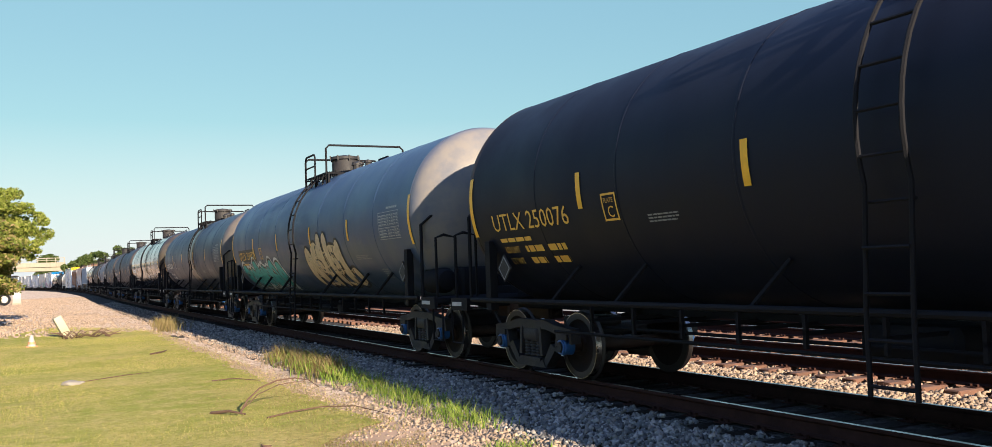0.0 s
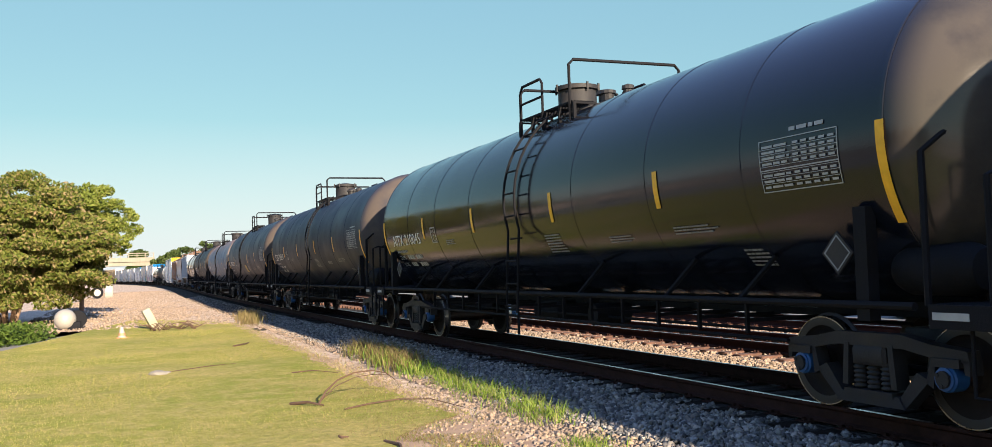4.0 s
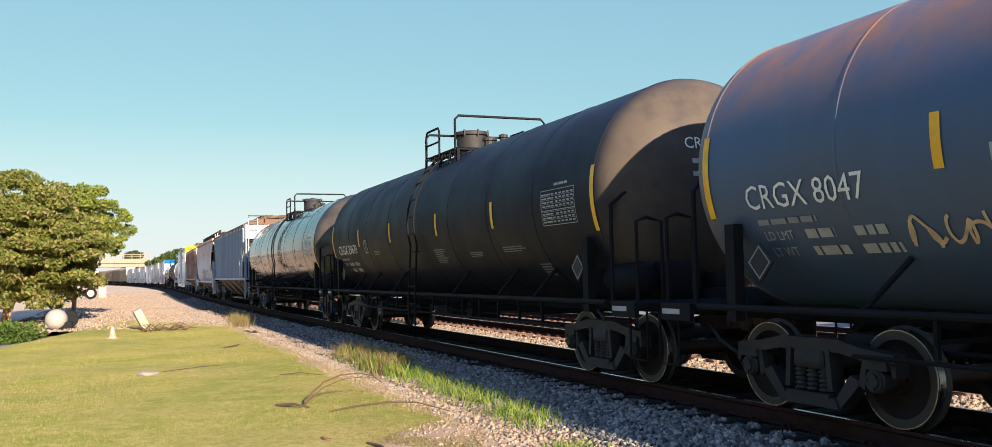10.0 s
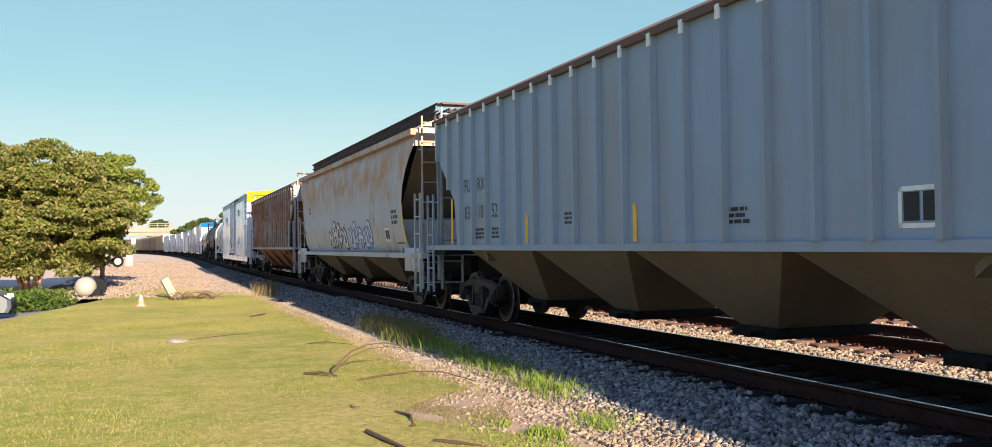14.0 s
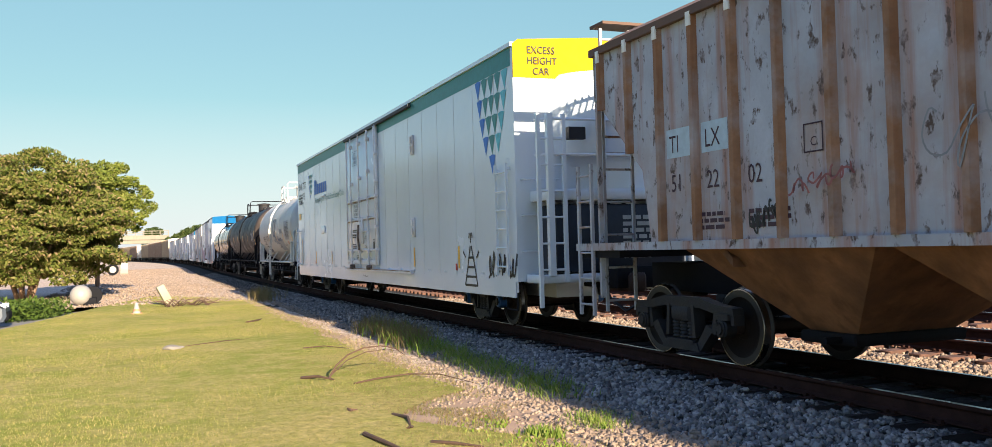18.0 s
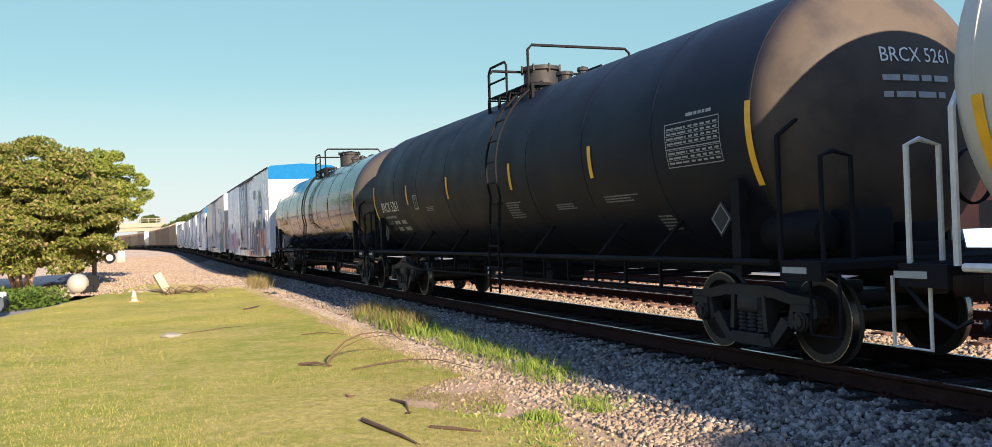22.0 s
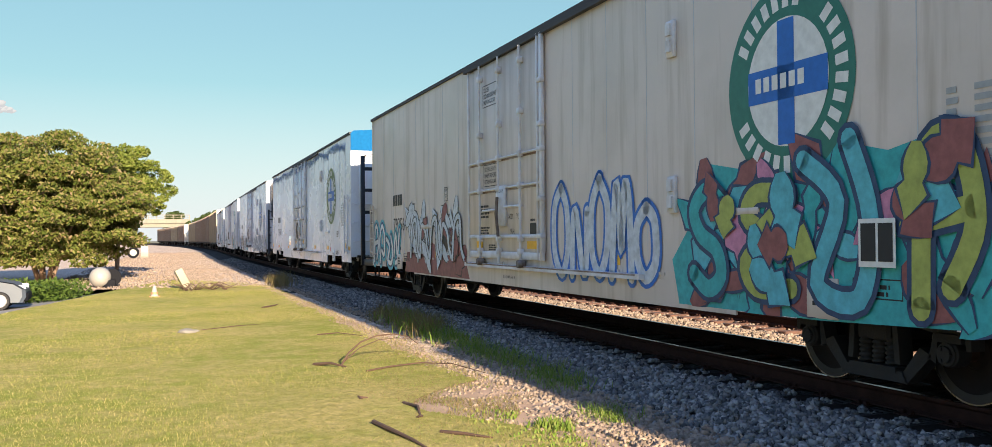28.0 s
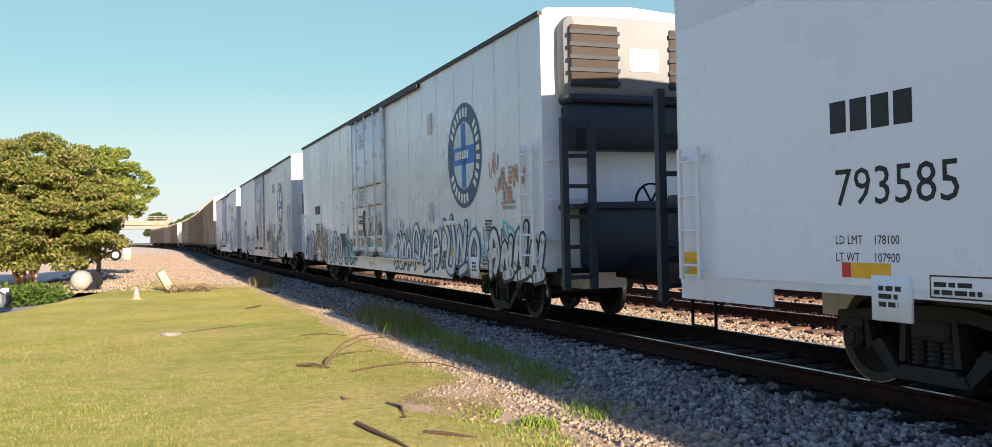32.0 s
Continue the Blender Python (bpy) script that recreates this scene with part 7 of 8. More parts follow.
def vehicle(name, label, category, at, paint, side, glass, length, width, wheels, wr=0.33):
    """A car from its side outline of (along, z) pairs, front at +along; it stands along local x."""
    car = thing(name, label, category, "parked vehicles", at)
    w = width / 2
    n = len(side)
    rings = []
    for k, yk in ((0, -w + 0.12), (1, -w), (2, w), (3, w - 0.12)):
        inset = 0.94 if k in (0, 3) else 1.0
        mz = sum(z for _, z in side) / n
        rings.append([(x * inset, yk * (0.86 if z > 1.05 else 1.0), z if z < 0.5 else mz + (z - mz) * (0.97 if inset < 1 else 1)) for x, z in side])
    part("body", MB().loft(rings), paint, car, "", 40)
    for s in (-1, 1):
        for pane in glass:
            part("window", MB().add([(x, s * (w * 0.86 + 0.012) if z > 1.05 else s * (w + 0.008), z) for x, z in pane], [tuple(range(len(pane)))]), M["glass"], car, smooth=0)
        for x in wheels:
            wl = part("wheel", MB().lathe([(-0.11, wr - 0.08), (-0.11, wr - 0.02), (-0.07, wr), (0.07, wr), (0.11, wr - 0.02), (0.11, wr - 0.08)], "y", n=24), M["tyre"], car, m=pose(x, s * (w - 0.07), wr))
            part("hubcap", MB().lathe([(s * 0.09, wr - 0.085), (s * 0.115, wr - 0.12), (s * 0.10, 0.05), (s * 0.12, 0.0)], "y", n=20), M["alloy"], wl)
    xf = max(x for x, _ in side)
    for s in (-1, 1):
        part("headlamp", MB().box(xf - 0.28, xf - 0.02, s * (w - 0.3) - 0.14, s * (w - 0.3) + 0.14, 0.66, 0.8, bev=0.03), M["lamp_glass"], car)
    part("bumper", MB().box(xf - 0.12, xf + 0.05, -w + 0.08, w - 0.08, 0.28, 0.55, bev=0.05), M["under"], car)
    for s in (-1, 1):
        part("side_trim", MB().box(-length * 0.3, length * 0.28, s * w - 0.02, s * w + 0.02, 0.48, 0.54), M["trim_grey"], car)
        part("door_mirror", MB().box(0.62, 0.78, min(s * w, s * (w + 0.16)), max(s * w, s * (w + 0.16)), 0.98, 1.12, bev=0.03), M["under"], car)
        for x in (0.9, -0.15, -1.15):
            part("door_seam", MB().box(x - 0.006, x + 0.006, s * w - 0.008, s * w + 0.008, 0.36, 1.0), M["under"], car)
    return car


HATCH = [(-1.95, 0.26), (1.98, 0.24), (2.08, 0.42), (2.06, 0.66), (1.75, 0.86), (1.15, 0.98), (0.45, 1.40), (0.05, 1.49), (-1.1, 1.50), (-1.75, 1.40), (-2.02, 0.95), (-2.06, 0.5)]
HATCH_GLASS = [[(0.98, 0.99), (0.38, 1.36), (-0.05, 1.42), (-0.05, 0.98)], [(-0.13, 0.98), (-0.13, 1.42), (-1.0, 1.43), (-1.0, 0.98)], [(-1.08, 0.98), (-1.08, 1.43), (-1.6, 1.36), (-1.82, 1.0)]]
M["trim_grey"] = surface("grey_side_trim", (0.22, 0.22, 0.23), 0.6, 0, 0.1, 3, 30, 0.05)
VAN = [(-2.35, 0.28), (2.3, 0.28), (2.4, 0.5), (2.35, 0.8), (1.9, 0.98), (1.35, 1.08), (0.55, 1.62), (0.1, 1.72), (-1.8, 1.74), (-2.25, 1.55), (-2.4, 0.9)]
VAN_GLASS = [[(1.1, 1.10), (0.42, 1.58), (-0.2, 1.62), (-0.2, 1.08)], [(-0.28, 1.08), (-0.28, 1.62), (-1.2, 1.63), (-1.2, 1.08)], [(-1.28, 1.08), (-1.28, 1.63), (-2.0, 1.58), (-2.15, 1.1)]]
PICK = [(-2.6, 0.4), (2.6, 0.4), (2.65, 0.75), (2.5, 1.0), (1.2, 1.1), (0.6, 1.75), (-0.7, 1.78), (-0.85, 1.15), (-2.6, 1.12)]
PICK_GLASS = [[(0.95, 1.14), (0.5, 1.68), (-0.05, 1.7), (-0.05, 1.14)], [(-0.12, 1.14), (-0.12, 1.7), (-0.65, 1.68), (-0.7, 1.14)]]
M["car_white"] = surface("silver_white_car_paint", (0.08, 0.095, 0.12), 0.4, 0, 0.05, 1, 20, 0.01, spec=0.3)
M["car_blue"] = surface("bright_blue_car_paint", (0.03, 0.12, 0.36), 0.25, 0, 0.1, 1, 20, 0.01, coat=0.5)
M["car_lightblue"] = surface("pale_blue_car_paint", (0.22, 0.34, 0.50), 0.25, 0, 0.1, 1, 20, 0.01, coat=0.5)
M["car_red"] = surface("red_car_paint", (0.45, 0.03, 0.03), 0.25, 0, 0.1, 1, 20, 0.01, coat=0.5)
vehicle("compact_car", "small white car parked on the driveway beside the lawn", "car", pose(-13.3, 34.2, -0.73, 0, 0, 2), M["car_white"], HATCH, HATCH_GLASS, 4.1, 1.72, (-1.28, 1.32), 0.30)
LOT = -0.72
vehicle("pickup_truck", "blue pickup truck on the parking lot", "pickup truck", pose(20.0, 29.4, LOT, 0, 0, 95), M["car_blue"], PICK, PICK_GLASS, 5.2, 1.9, (-1.6, 1.65), 0.38)
vehicle("pickup_truck", "pale blue pickup truck on the parking lot", "pickup truck", pose(18.6, 23.3, LOT, 0, 0, 88), M["car_lightblue"], PICK, PICK_GLASS, 5.2, 1.9, (-1.6, 1.65), 0.38)
vehicle("minivan", "blue minivan on the parking lot", "minivan", pose(20.2, 36.0, LOT, 0, 0, 90), M["car_blue"], VAN, VAN_GLASS, 4.8, 1.85, (-1.45, 1.45))
vehicle("minivan", "red minivan on the parking lot", "minivan", pose(23.5, 35.5, LOT, 0, 0, 80), M["car_red"], VAN, VAN_GLASS, 4.8, 1.85, (-1.45, 1.45))
vehicle("minivan", "white minivan on the parking lot", "minivan", pose(20.0, 45.5, LOT, 0, 0, 92), M["car_white"], VAN, VAN_GLASS, 4.8, 1.85, (-1.45, 1.45))
vehicle("minivan", "white minivan on the parking lot", "minivan", pose(19.0, 15.0, LOT, 0, 0, 90), M["car_white"], VAN, VAN_GLASS, 4.8, 1.85, (-1.45, 1.45))
M["brick"] = surface("red_brickwork", (0.30, 0.11, 0.07), 0.85, 0, 0.3, 0.6, 12, 0.2)
M["tan_wall"] = surface("tan_metal_wall", (0.46, 0.36, 0.24), 0.7, 0, 0.12, 0.3, 10, 0.05)
bl = thing("brick_building", "low red brick building beyond the parking lot", "building")
part("wall", MB().box(42, 60, 22, 62, LOT, 4.6), M["brick"], bl)
part("roof", MB().box(41.6, 60.4, 21.6, 62.4, 4.6, 5.0), M["concrete"], bl)
for k in range(9):
    w = part("window", MB().box(41.95, 42.05, 24.5 + k * 4.2, 26.3 + k * 4.2, 0.6, 2.4), M["glass"], bl)
    part("window_sill", MB().box(41.85, 42.02, 24.3 + k * 4.2, 26.5 + k * 4.2, 0.45, 0.6), M["concrete"], w)
sh = thing("metal_shed", "long tan metal shed beyond the parking lot", "building")
part("wall", MB().box(55, 75, 70, 180, LOT, 4.5), M["tan_wall"], sh)
part("roof", MB().prism_y([(54.5, 4.5), (75.5, 4.5), (65, 7.0)], 69.5, 180.5), M["concrete"], sh)


# ---- paints of the cars ----
def tank_paint(name, col, rough, dirt=(0.10, 0.09, 0.08), **kw):
    return surface(name, col, rough, 0.0, 0.18, 0.7, 30, 0.04, dirt=dirt, dirt_amt=kw.pop("dirt_amt", 0.35), streak=kw.pop("streak", tuple(c * 1.3 for c in col)), streak_amt=0.25, **kw)


# brown end colour in these paints puts sunlight on the tank heads
M["black"] = tank_paint("black_tank_paint", (0.008, 0.011, 0.023), 0.5, (0.019, 0.018, 0.021), spec=0.12, end_sun=((0.088, 0.070, 0.058), 7.85))
M["black_gloss"] = tank_paint("glossy_black_tank_paint", (0.005, 0.007, 0.015), 0.13, (0.010, 0.010, 0.010), spec=0.42, end_sun=((0.07, 0.06, 0.05), 7.9))
M["blue_grey"] = tank_paint("dull_slate_tank_paint", (0.038, 0.070, 0.142), 0.42, (0.05, 0.06, 0.085), spec=0.3, end_sun=((0.19, 0.17, 0.15), 7.85))
M["slate"] = tank_paint("faded_blue_grey_tank_paint", (0.044, 0.085, 0.165), 0.5, (0.07, 0.072, 0.08), rust=(0.22, 0.09, 0.04), rust_lo=0.64, rust_hi=0.8, top_rust=((0.24, 0.11, 0.055), 2.8, 3.7), end_sun=((0.26, 0.19, 0.14), 7.85))
M["char"] = tank_paint("charcoal_tank_paint", (0.012, 0.020, 0.046), 0.5, (0.030, 0.030, 0.036), spec=0.18, end_sun=((0.088, 0.070, 0.058), 7.85))
M["char_slate"] = tank_paint("dusty_slate_tank_paint", (0.018, 0.034, 0.072), 0.46, (0.042, 0.042, 0.05), spec=0.3, end_sun=((0.13, 0.11, 0.09), 7.85))
M["brown_band"] = tank_paint("brown_stain", (0.05, 0.033, 0.018), 0.3, (0.03, 0.025, 0.02))
M["white_tank"] = tank_paint("dirty_white_tank_paint", (0.50, 0.495, 0.47), 0.45, (0.40, 0.375, 0.32), streak=(0.36, 0.32, 0.26))
M["yellow_dull"] = tinted("faded_yellow_sheet", (0.36, 0.27, 0.08), 0.6)
M["patch_grey"] = tinted("touch_up_grey", (0.27, 0.285, 0.315), 0.5)
M["white_rail"] = tinted("white_rail_paint", (0.62, 0.62, 0.6), 0.5)
M["joint"] = tinted("panel_joint_paint", (0.50, 0.52, 0.56), 0.6)
M["reefer_white"] = surface("white_car_paint", (0.68, 0.70, 0.77), 0.28, 0, 0.05, 0.5, 26, 0.03, dirt=(0.57, 0.58, 0.62), dirt_amt=0.6, streak=(0.52, 0.51, 0.51), streak_amt=0.35)
M["reefer_clean"] = surface("glossy_white_car_paint", (0.63, 0.69, 0.76), 0.17, 0, 0.04, 0.5, 1.7, 0.3, dirt=(0.58, 0.63, 0.69), dirt_amt=0.4)
M["reefer_grey"] = surface("silver_grey_car_paint", (0.52, 0.53, 0.58), 0.36, 0, 0.08, 0.5, 26, 0.03, dirt=(0.33, 0.30, 0.25), dirt_amt=0.5, streak=(0.24, 0.18, 0.12), streak_amt=0.4)
M["reefer_tan"] = surface("dingy_tan_grey_car_paint", (0.66, 0.57, 0.52), 0.4, 0, 0.1, 0.5, 26, 0.03, dirt=(0.3, 0.25, 0.18), dirt_amt=0.55, streak=(0.24, 0.17, 0.1), streak_amt=0.5)
M["end_grime"] = surface("stained_end_panel", (0.34, 0.30, 0.27), 0.6, 0, 0.2, 1.0, 26, 0.05, dirt=(0.2, 0.15, 0.11), dirt_amt=0.7, streak=(0.2, 0.12, 0.08), streak_amt=0.6)
# dark colour stands in for shade on a lower end wall
M["end_dark"] = surface("shade_dark_end", (0.06, 0.055, 0.055), 0.7, 0, 0.3, 1.0, 26, 0.05, spec=0.2, dirt=(0.2, 0.15, 0.12), dirt_amt=0.5)
M["rods"] = surface("painted_rods", (0.70, 0.69, 0.72), 0.45, 0.0, 0.12, 4, 40, 0.1, dirt=(0.30, 0.22, 0.16), dirt_amt=0.55)
M["cam_rust"] = surface("rusty_casting", (0.16, 0.11, 0.085), 0.75, 0, 0.4, 8, 40, 0.2, dirt=(0.35, 0.34, 0.34), dirt_amt=0.5)
M["rust_stain"] = surface("rust_run_stain", (0.24, 0.15, 0.10), 0.8, 0, 0.3, 3, 40, 0.05, dirt=(0.5, 0.48, 0.5), dirt_amt=0.9)
M["repaint"] = surface("fresh_white_repaint", (0.74, 0.76, 0.84), 0.28, 0, 0.03, 0.5, 26, 0.02)
M["unit_grey"] = surface("grey_unit_casing", (0.20, 0.20, 0.215), 0.7, 0, 0.15, 1.0, 30, 0.05, spec=0.15)
M["trim_dark"] = surface("dark_roof_edge", (0.07, 0.07, 0.075), 0.7, 0, 0.2, 1.0, 30, 0.05, spec=0.2)
M["frame_blue"] = tinted("dark_blue_frame_paint", (0.02, 0.026, 0.04), 0.5)
M["badge_blue"] = tinted("badge_blue_paint", (0.02, 0.14, 0.50), 0.45)
M["badge_green"] = tinted("badge_green_paint", (0.03, 0.17, 0.13), 0.45)
M["badge_navy"] = tinted("badge_navy_paint", (0.02, 0.07, 0.16), 0.45)
M["badge_olive"] = tinted("badge_olive_paint", (0.10, 0.15, 0.05), 0.45)
M["sky_blue"] = tinted("bright_blue_paint", (0.008, 0.105, 0.27), 0.85, spec=0.08)
M["teal"] = tinted("teal_paint", (0.01, 0.17, 0.17), 0.4)
M["cap_yellow"] = tinted("yellow_paint", (0.42, 0.28, 0.012), 0.85, spec=0.08)
M["hopper_blue"] = surface("pale_blue_hopper_paint", (0.25, 0.325, 0.43), 0.5, 0, 0.12, 0.6, 26, 0.05, dirt=(0.24, 0.23, 0.2), dirt_amt=0.5, streak=(0.24, 0.2, 0.16), streak_amt=0.35)
M["hopper_grey"] = surface("grey_rusting_hopper_paint", (0.46, 0.47, 0.51), 0.55, 0, 0.14, 0.5, 26, 0.06, dirt=(0.26, 0.23, 0.19), dirt_amt=0.5, rust=(0.30, 0.15, 0.07), rust_lo=0.54, rust_hi=0.66, rust_scale=1.6, top_rust=((0.42, 0.21, 0.09), 2.5, 3.3))
M["hopper_rust"] = surface("badly_rusted_hopper_paint", (0.42, 0.44, 0.50), 0.7, 0, 0.25, 1.1, 26, 0.12, spec=0.2, dirt=(0.31, 0.165, 0.09), dirt_amt=0.7, streak=(0.30, 0.12, 0.055), streak_amt=0.9, rust=(0.10, 0.07, 0.06), rust_lo=0.57, rust_hi=0.62, rust_scale=9.0)
M["rib_rust"] = surface("rust_streaked_posts", (0.29, 0.155, 0.09), 0.75, 0, 0.4, 2.4, 26, 0.12, spec=0.2, dirt=(0.42, 0.41, 0.44), dirt_amt=0.75, streak=(0.22, 0.085, 0.035), streak_amt=0.95)
M["plum"] = tinted("plum_stencil", (0.05, 0.025, 0.04), 0.6)
M["label_blue"] = tinted("pale_blue_patch", (0.40, 0.50, 0.58), 0.5)
M["bay_beige"] = surface("dusty_beige_steel", (0.135, 0.11, 0.085), 0.8, 0, 0.25, 0.9, 26, 0.12, streak=(0.2, 0.12, 0.07), streak_amt=0.6)
M["bay_rust"] = surface("rust_brown_steel", (0.27, 0.135, 0.07), 0.85, 0, 0.45, 1.8, 26, 0.25, spec=0.15, dirt=(0.10, 0.06, 0.045), dirt_amt=0.8, streak=(0.10, 0.05, 0.03), streak_amt=0.7)
M["roof_rust"] = surface("brown_roof_steel", (0.13, 0.075, 0.055), 0.8, 0, 0.3, 1.0, 26, 0.12)
M["mesh_brown"] = surface("brown_grating", (0.045, 0.032, 0.027), 0.8, 0.1, 0.3, 1.0, 26, 0.1)
M["tip_white"] = tinted("white_post_tips", (0.75, 0.74, 0.7), 0.5)
M["rack_brown"] = surface("brown_autorack_panel", (0.24, 0.155, 0.105), 0.7, 0, 0.3, 0.4, 18, 0.1, dirt=(0.22, 0.17, 0.12), dirt_amt=0.6)
M["rack_tan"] = surface("tan_autorack_panel", (0.36, 0.27, 0.17), 0.7, 0, 0.3, 0.4, 18, 0.1, dirt=(0.22, 0.17, 0.12), dirt_amt=0.6)
M["rack_roof"] = surface("pale_autorack_roof", (0.55, 0.53, 0.48), 0.6, 0, 0.15, 0.4, 18, 0.05)
for nm, col in dict(cyan=(0.04, 0.36, 0.38), tan=(0.52, 0.38, 0.24), navy=(0.03, 0.06, 0.13), orange=(0.60, 0.24, 0.12), lime=(0.36, 0.40, 0.10), pink=(0.55, 0.22, 0.35),
                    maroon=(0.26, 0.09, 0.09), lilac=(0.40, 0.42, 0.55), pale=(0.55, 0.58, 0.62), aqua=(0.10, 0.42, 0.50)).items():
    M["spray_" + nm] = tinted("spray_paint_" + nm, col, 0.5, 0, 0.22)

# ---- the train ----
V0, V1, V2 = 11.5949, 0.009581, 0.0000375
TRAIN = []  # (car, place of its middle at the start)


def run(t):
    return V0 * t - V1 * t * t - V2 * t ** 3 - 0.2 * max(0.0, t - 30.0) ** 2


def tanker(y, *a, **k):
    car, tank, at_of = tank_car("tank_car", a[0], y, *a[1:], **k)
    TRAIN.append((car, y))
    return car, tank, at_of


# two unseen cars added ahead, only to cast their shadow on the ballast
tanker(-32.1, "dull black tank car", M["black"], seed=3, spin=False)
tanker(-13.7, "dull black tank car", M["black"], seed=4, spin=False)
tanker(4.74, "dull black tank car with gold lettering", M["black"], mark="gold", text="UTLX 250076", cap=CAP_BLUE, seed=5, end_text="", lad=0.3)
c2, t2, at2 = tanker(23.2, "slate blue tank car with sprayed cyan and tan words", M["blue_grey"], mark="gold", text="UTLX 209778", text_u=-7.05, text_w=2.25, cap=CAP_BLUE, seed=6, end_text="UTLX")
part("mark_band", patch(MB(), at2(0.003), -7.12, -4.75, 2.02, 2.39, 0, 12), M["ink"], t2, "black band behind the lettering")
piece("graffiti", t2, at2, "abcdbac", -7.1, 1.38, 4.9, 0.5, 0.2, M["spray_cyan"], M["ink"], M["spray_pale"], seed=3, label="cyan sprayed bubble letters")
piece("graffiti", t2, at2, "ASHEL", 0.6, 1.45, 3.4, 0.8, 0.34, M["spray_tan"], M["ink"], None, seed=4, label="tan sprayed bubble letters")
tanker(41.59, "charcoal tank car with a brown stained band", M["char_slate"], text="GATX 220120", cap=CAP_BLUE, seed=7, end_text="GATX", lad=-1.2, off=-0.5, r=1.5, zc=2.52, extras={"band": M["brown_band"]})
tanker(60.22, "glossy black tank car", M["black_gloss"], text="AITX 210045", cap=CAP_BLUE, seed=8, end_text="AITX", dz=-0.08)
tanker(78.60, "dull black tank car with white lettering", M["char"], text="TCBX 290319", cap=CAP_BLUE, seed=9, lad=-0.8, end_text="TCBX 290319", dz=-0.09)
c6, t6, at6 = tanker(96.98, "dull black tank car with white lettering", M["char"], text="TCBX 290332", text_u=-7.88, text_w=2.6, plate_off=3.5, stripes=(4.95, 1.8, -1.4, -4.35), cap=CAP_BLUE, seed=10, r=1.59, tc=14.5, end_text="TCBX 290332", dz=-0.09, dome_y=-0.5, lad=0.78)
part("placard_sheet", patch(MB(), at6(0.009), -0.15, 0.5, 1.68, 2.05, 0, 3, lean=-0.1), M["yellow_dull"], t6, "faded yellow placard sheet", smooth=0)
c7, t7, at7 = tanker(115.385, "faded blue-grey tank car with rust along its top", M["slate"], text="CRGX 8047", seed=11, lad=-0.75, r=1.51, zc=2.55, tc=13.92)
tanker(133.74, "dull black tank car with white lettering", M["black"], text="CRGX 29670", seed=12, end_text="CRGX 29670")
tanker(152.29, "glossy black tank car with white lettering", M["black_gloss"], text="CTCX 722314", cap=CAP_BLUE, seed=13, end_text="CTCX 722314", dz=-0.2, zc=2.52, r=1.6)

mb = MB()
for k in range(5):
    scrawl(mb, at7(0.010), -5.5 + k * 0.48, 1.62, 0.5, 0.28, random.Random(k + 40), 0, 0.03, 3)
part("graffiti", mb, M["spray_tan"], t7, "yellowish scribbled tag", smooth=0)
mb = outline_box(MB(), at7(0.009), 5.35, 5.72, 1.7, 2.0, 0.035, 0)
patch(mb, at7(0.009), 5.40, 5.5, 1.76, 1.94, 1, 1)
patch(mb, at7(0.009), 5.55, 5.67, 1.76, 1.94, 1, 1)
part("notice_plate", mb, [M["white"], M["ink"]], t7, smooth=0)
h10 = hopper("hopper_car", "pale blue ribbed covered hopper car", 171.12, M["hopper_blue"], ribs=23, text=[("FU", -6.5, 2.52, 0.25), ("RX", -5.76, 2.52, 0.25)], num=[("83", -6.48, 2.0, 0.25), ("10", -5.74, 2.0, 0.25), ("52", -5.0, 2.0, 0.25)], seed=2,
             chute_mat=M["bay_beige"], roof_mat=M["roof_rust"], rib_tip=M["tip_white"], stripes=(-6.8, -3.7, -0.23, 3.36, 7.28))
TRAIN.append((h10[0], 171.12))
h11 = bulge_hopper("hopper_car", "grey round-sided covered hopper car with rust patches", 189.53, M["hopper_grey"], seed=3)
TRAIN.append((h11[0], 189.53))
piece("graffiti", h11[0], h11[2], "dcab", -2.4, 1.55, 2.9, 0.62, 0.15, M["spray_pale"], M["ink"], None, seed=5, label="sprayed block letters")
piece("graffiti", h11[0], h11[2], "bacda", 0.9, 1.52, 3.1, 0.58, 0.11, M["spray_pale"], M["badge_blue"], None, seed=6, label="outlined sprayed letters")
h12 = hopper("hopper_car", "badly rusted ribbed covered hopper car", 208.4, M["hopper_rust"], half=8.4, ribs=23, rib_mat=M["rib_rust"], mark="plum", text=[("TI", -6.5, 2.54, 0.2), ("LX", -5.77, 2.54, 0.2)], num=[("51", -6.48, 2.08, 0.2), ("22", -5.75, 2.08, 0.2), ("02", -5.0, 2.08, 0.2)], seed=4,
             chute_mat=M["bay_rust"], roof_mat=M["roof_rust"], rib_tip=M["tip_white"])
TRAIN.append((h12[0], 208.4))
for u in (-6.56, -5.83):
    part("label_patch", patch(MB(), h12[2](0.003), u, u + 0.5, 2.48, 2.82, 0, 1), M["label_blue"], h12[0], "pale blue painted patch", smooth=0)
mb = outline_box(MB(), h12[2](0.005), -4.12, -3.85, 2.3, 2.58, 0.015)
text_mb(h12[2](0.005), "C", -4.03, 2.36, 0.09, 1.0, mb)
part("plate_mark", mb, M["plum"], h12[0], smooth=0)
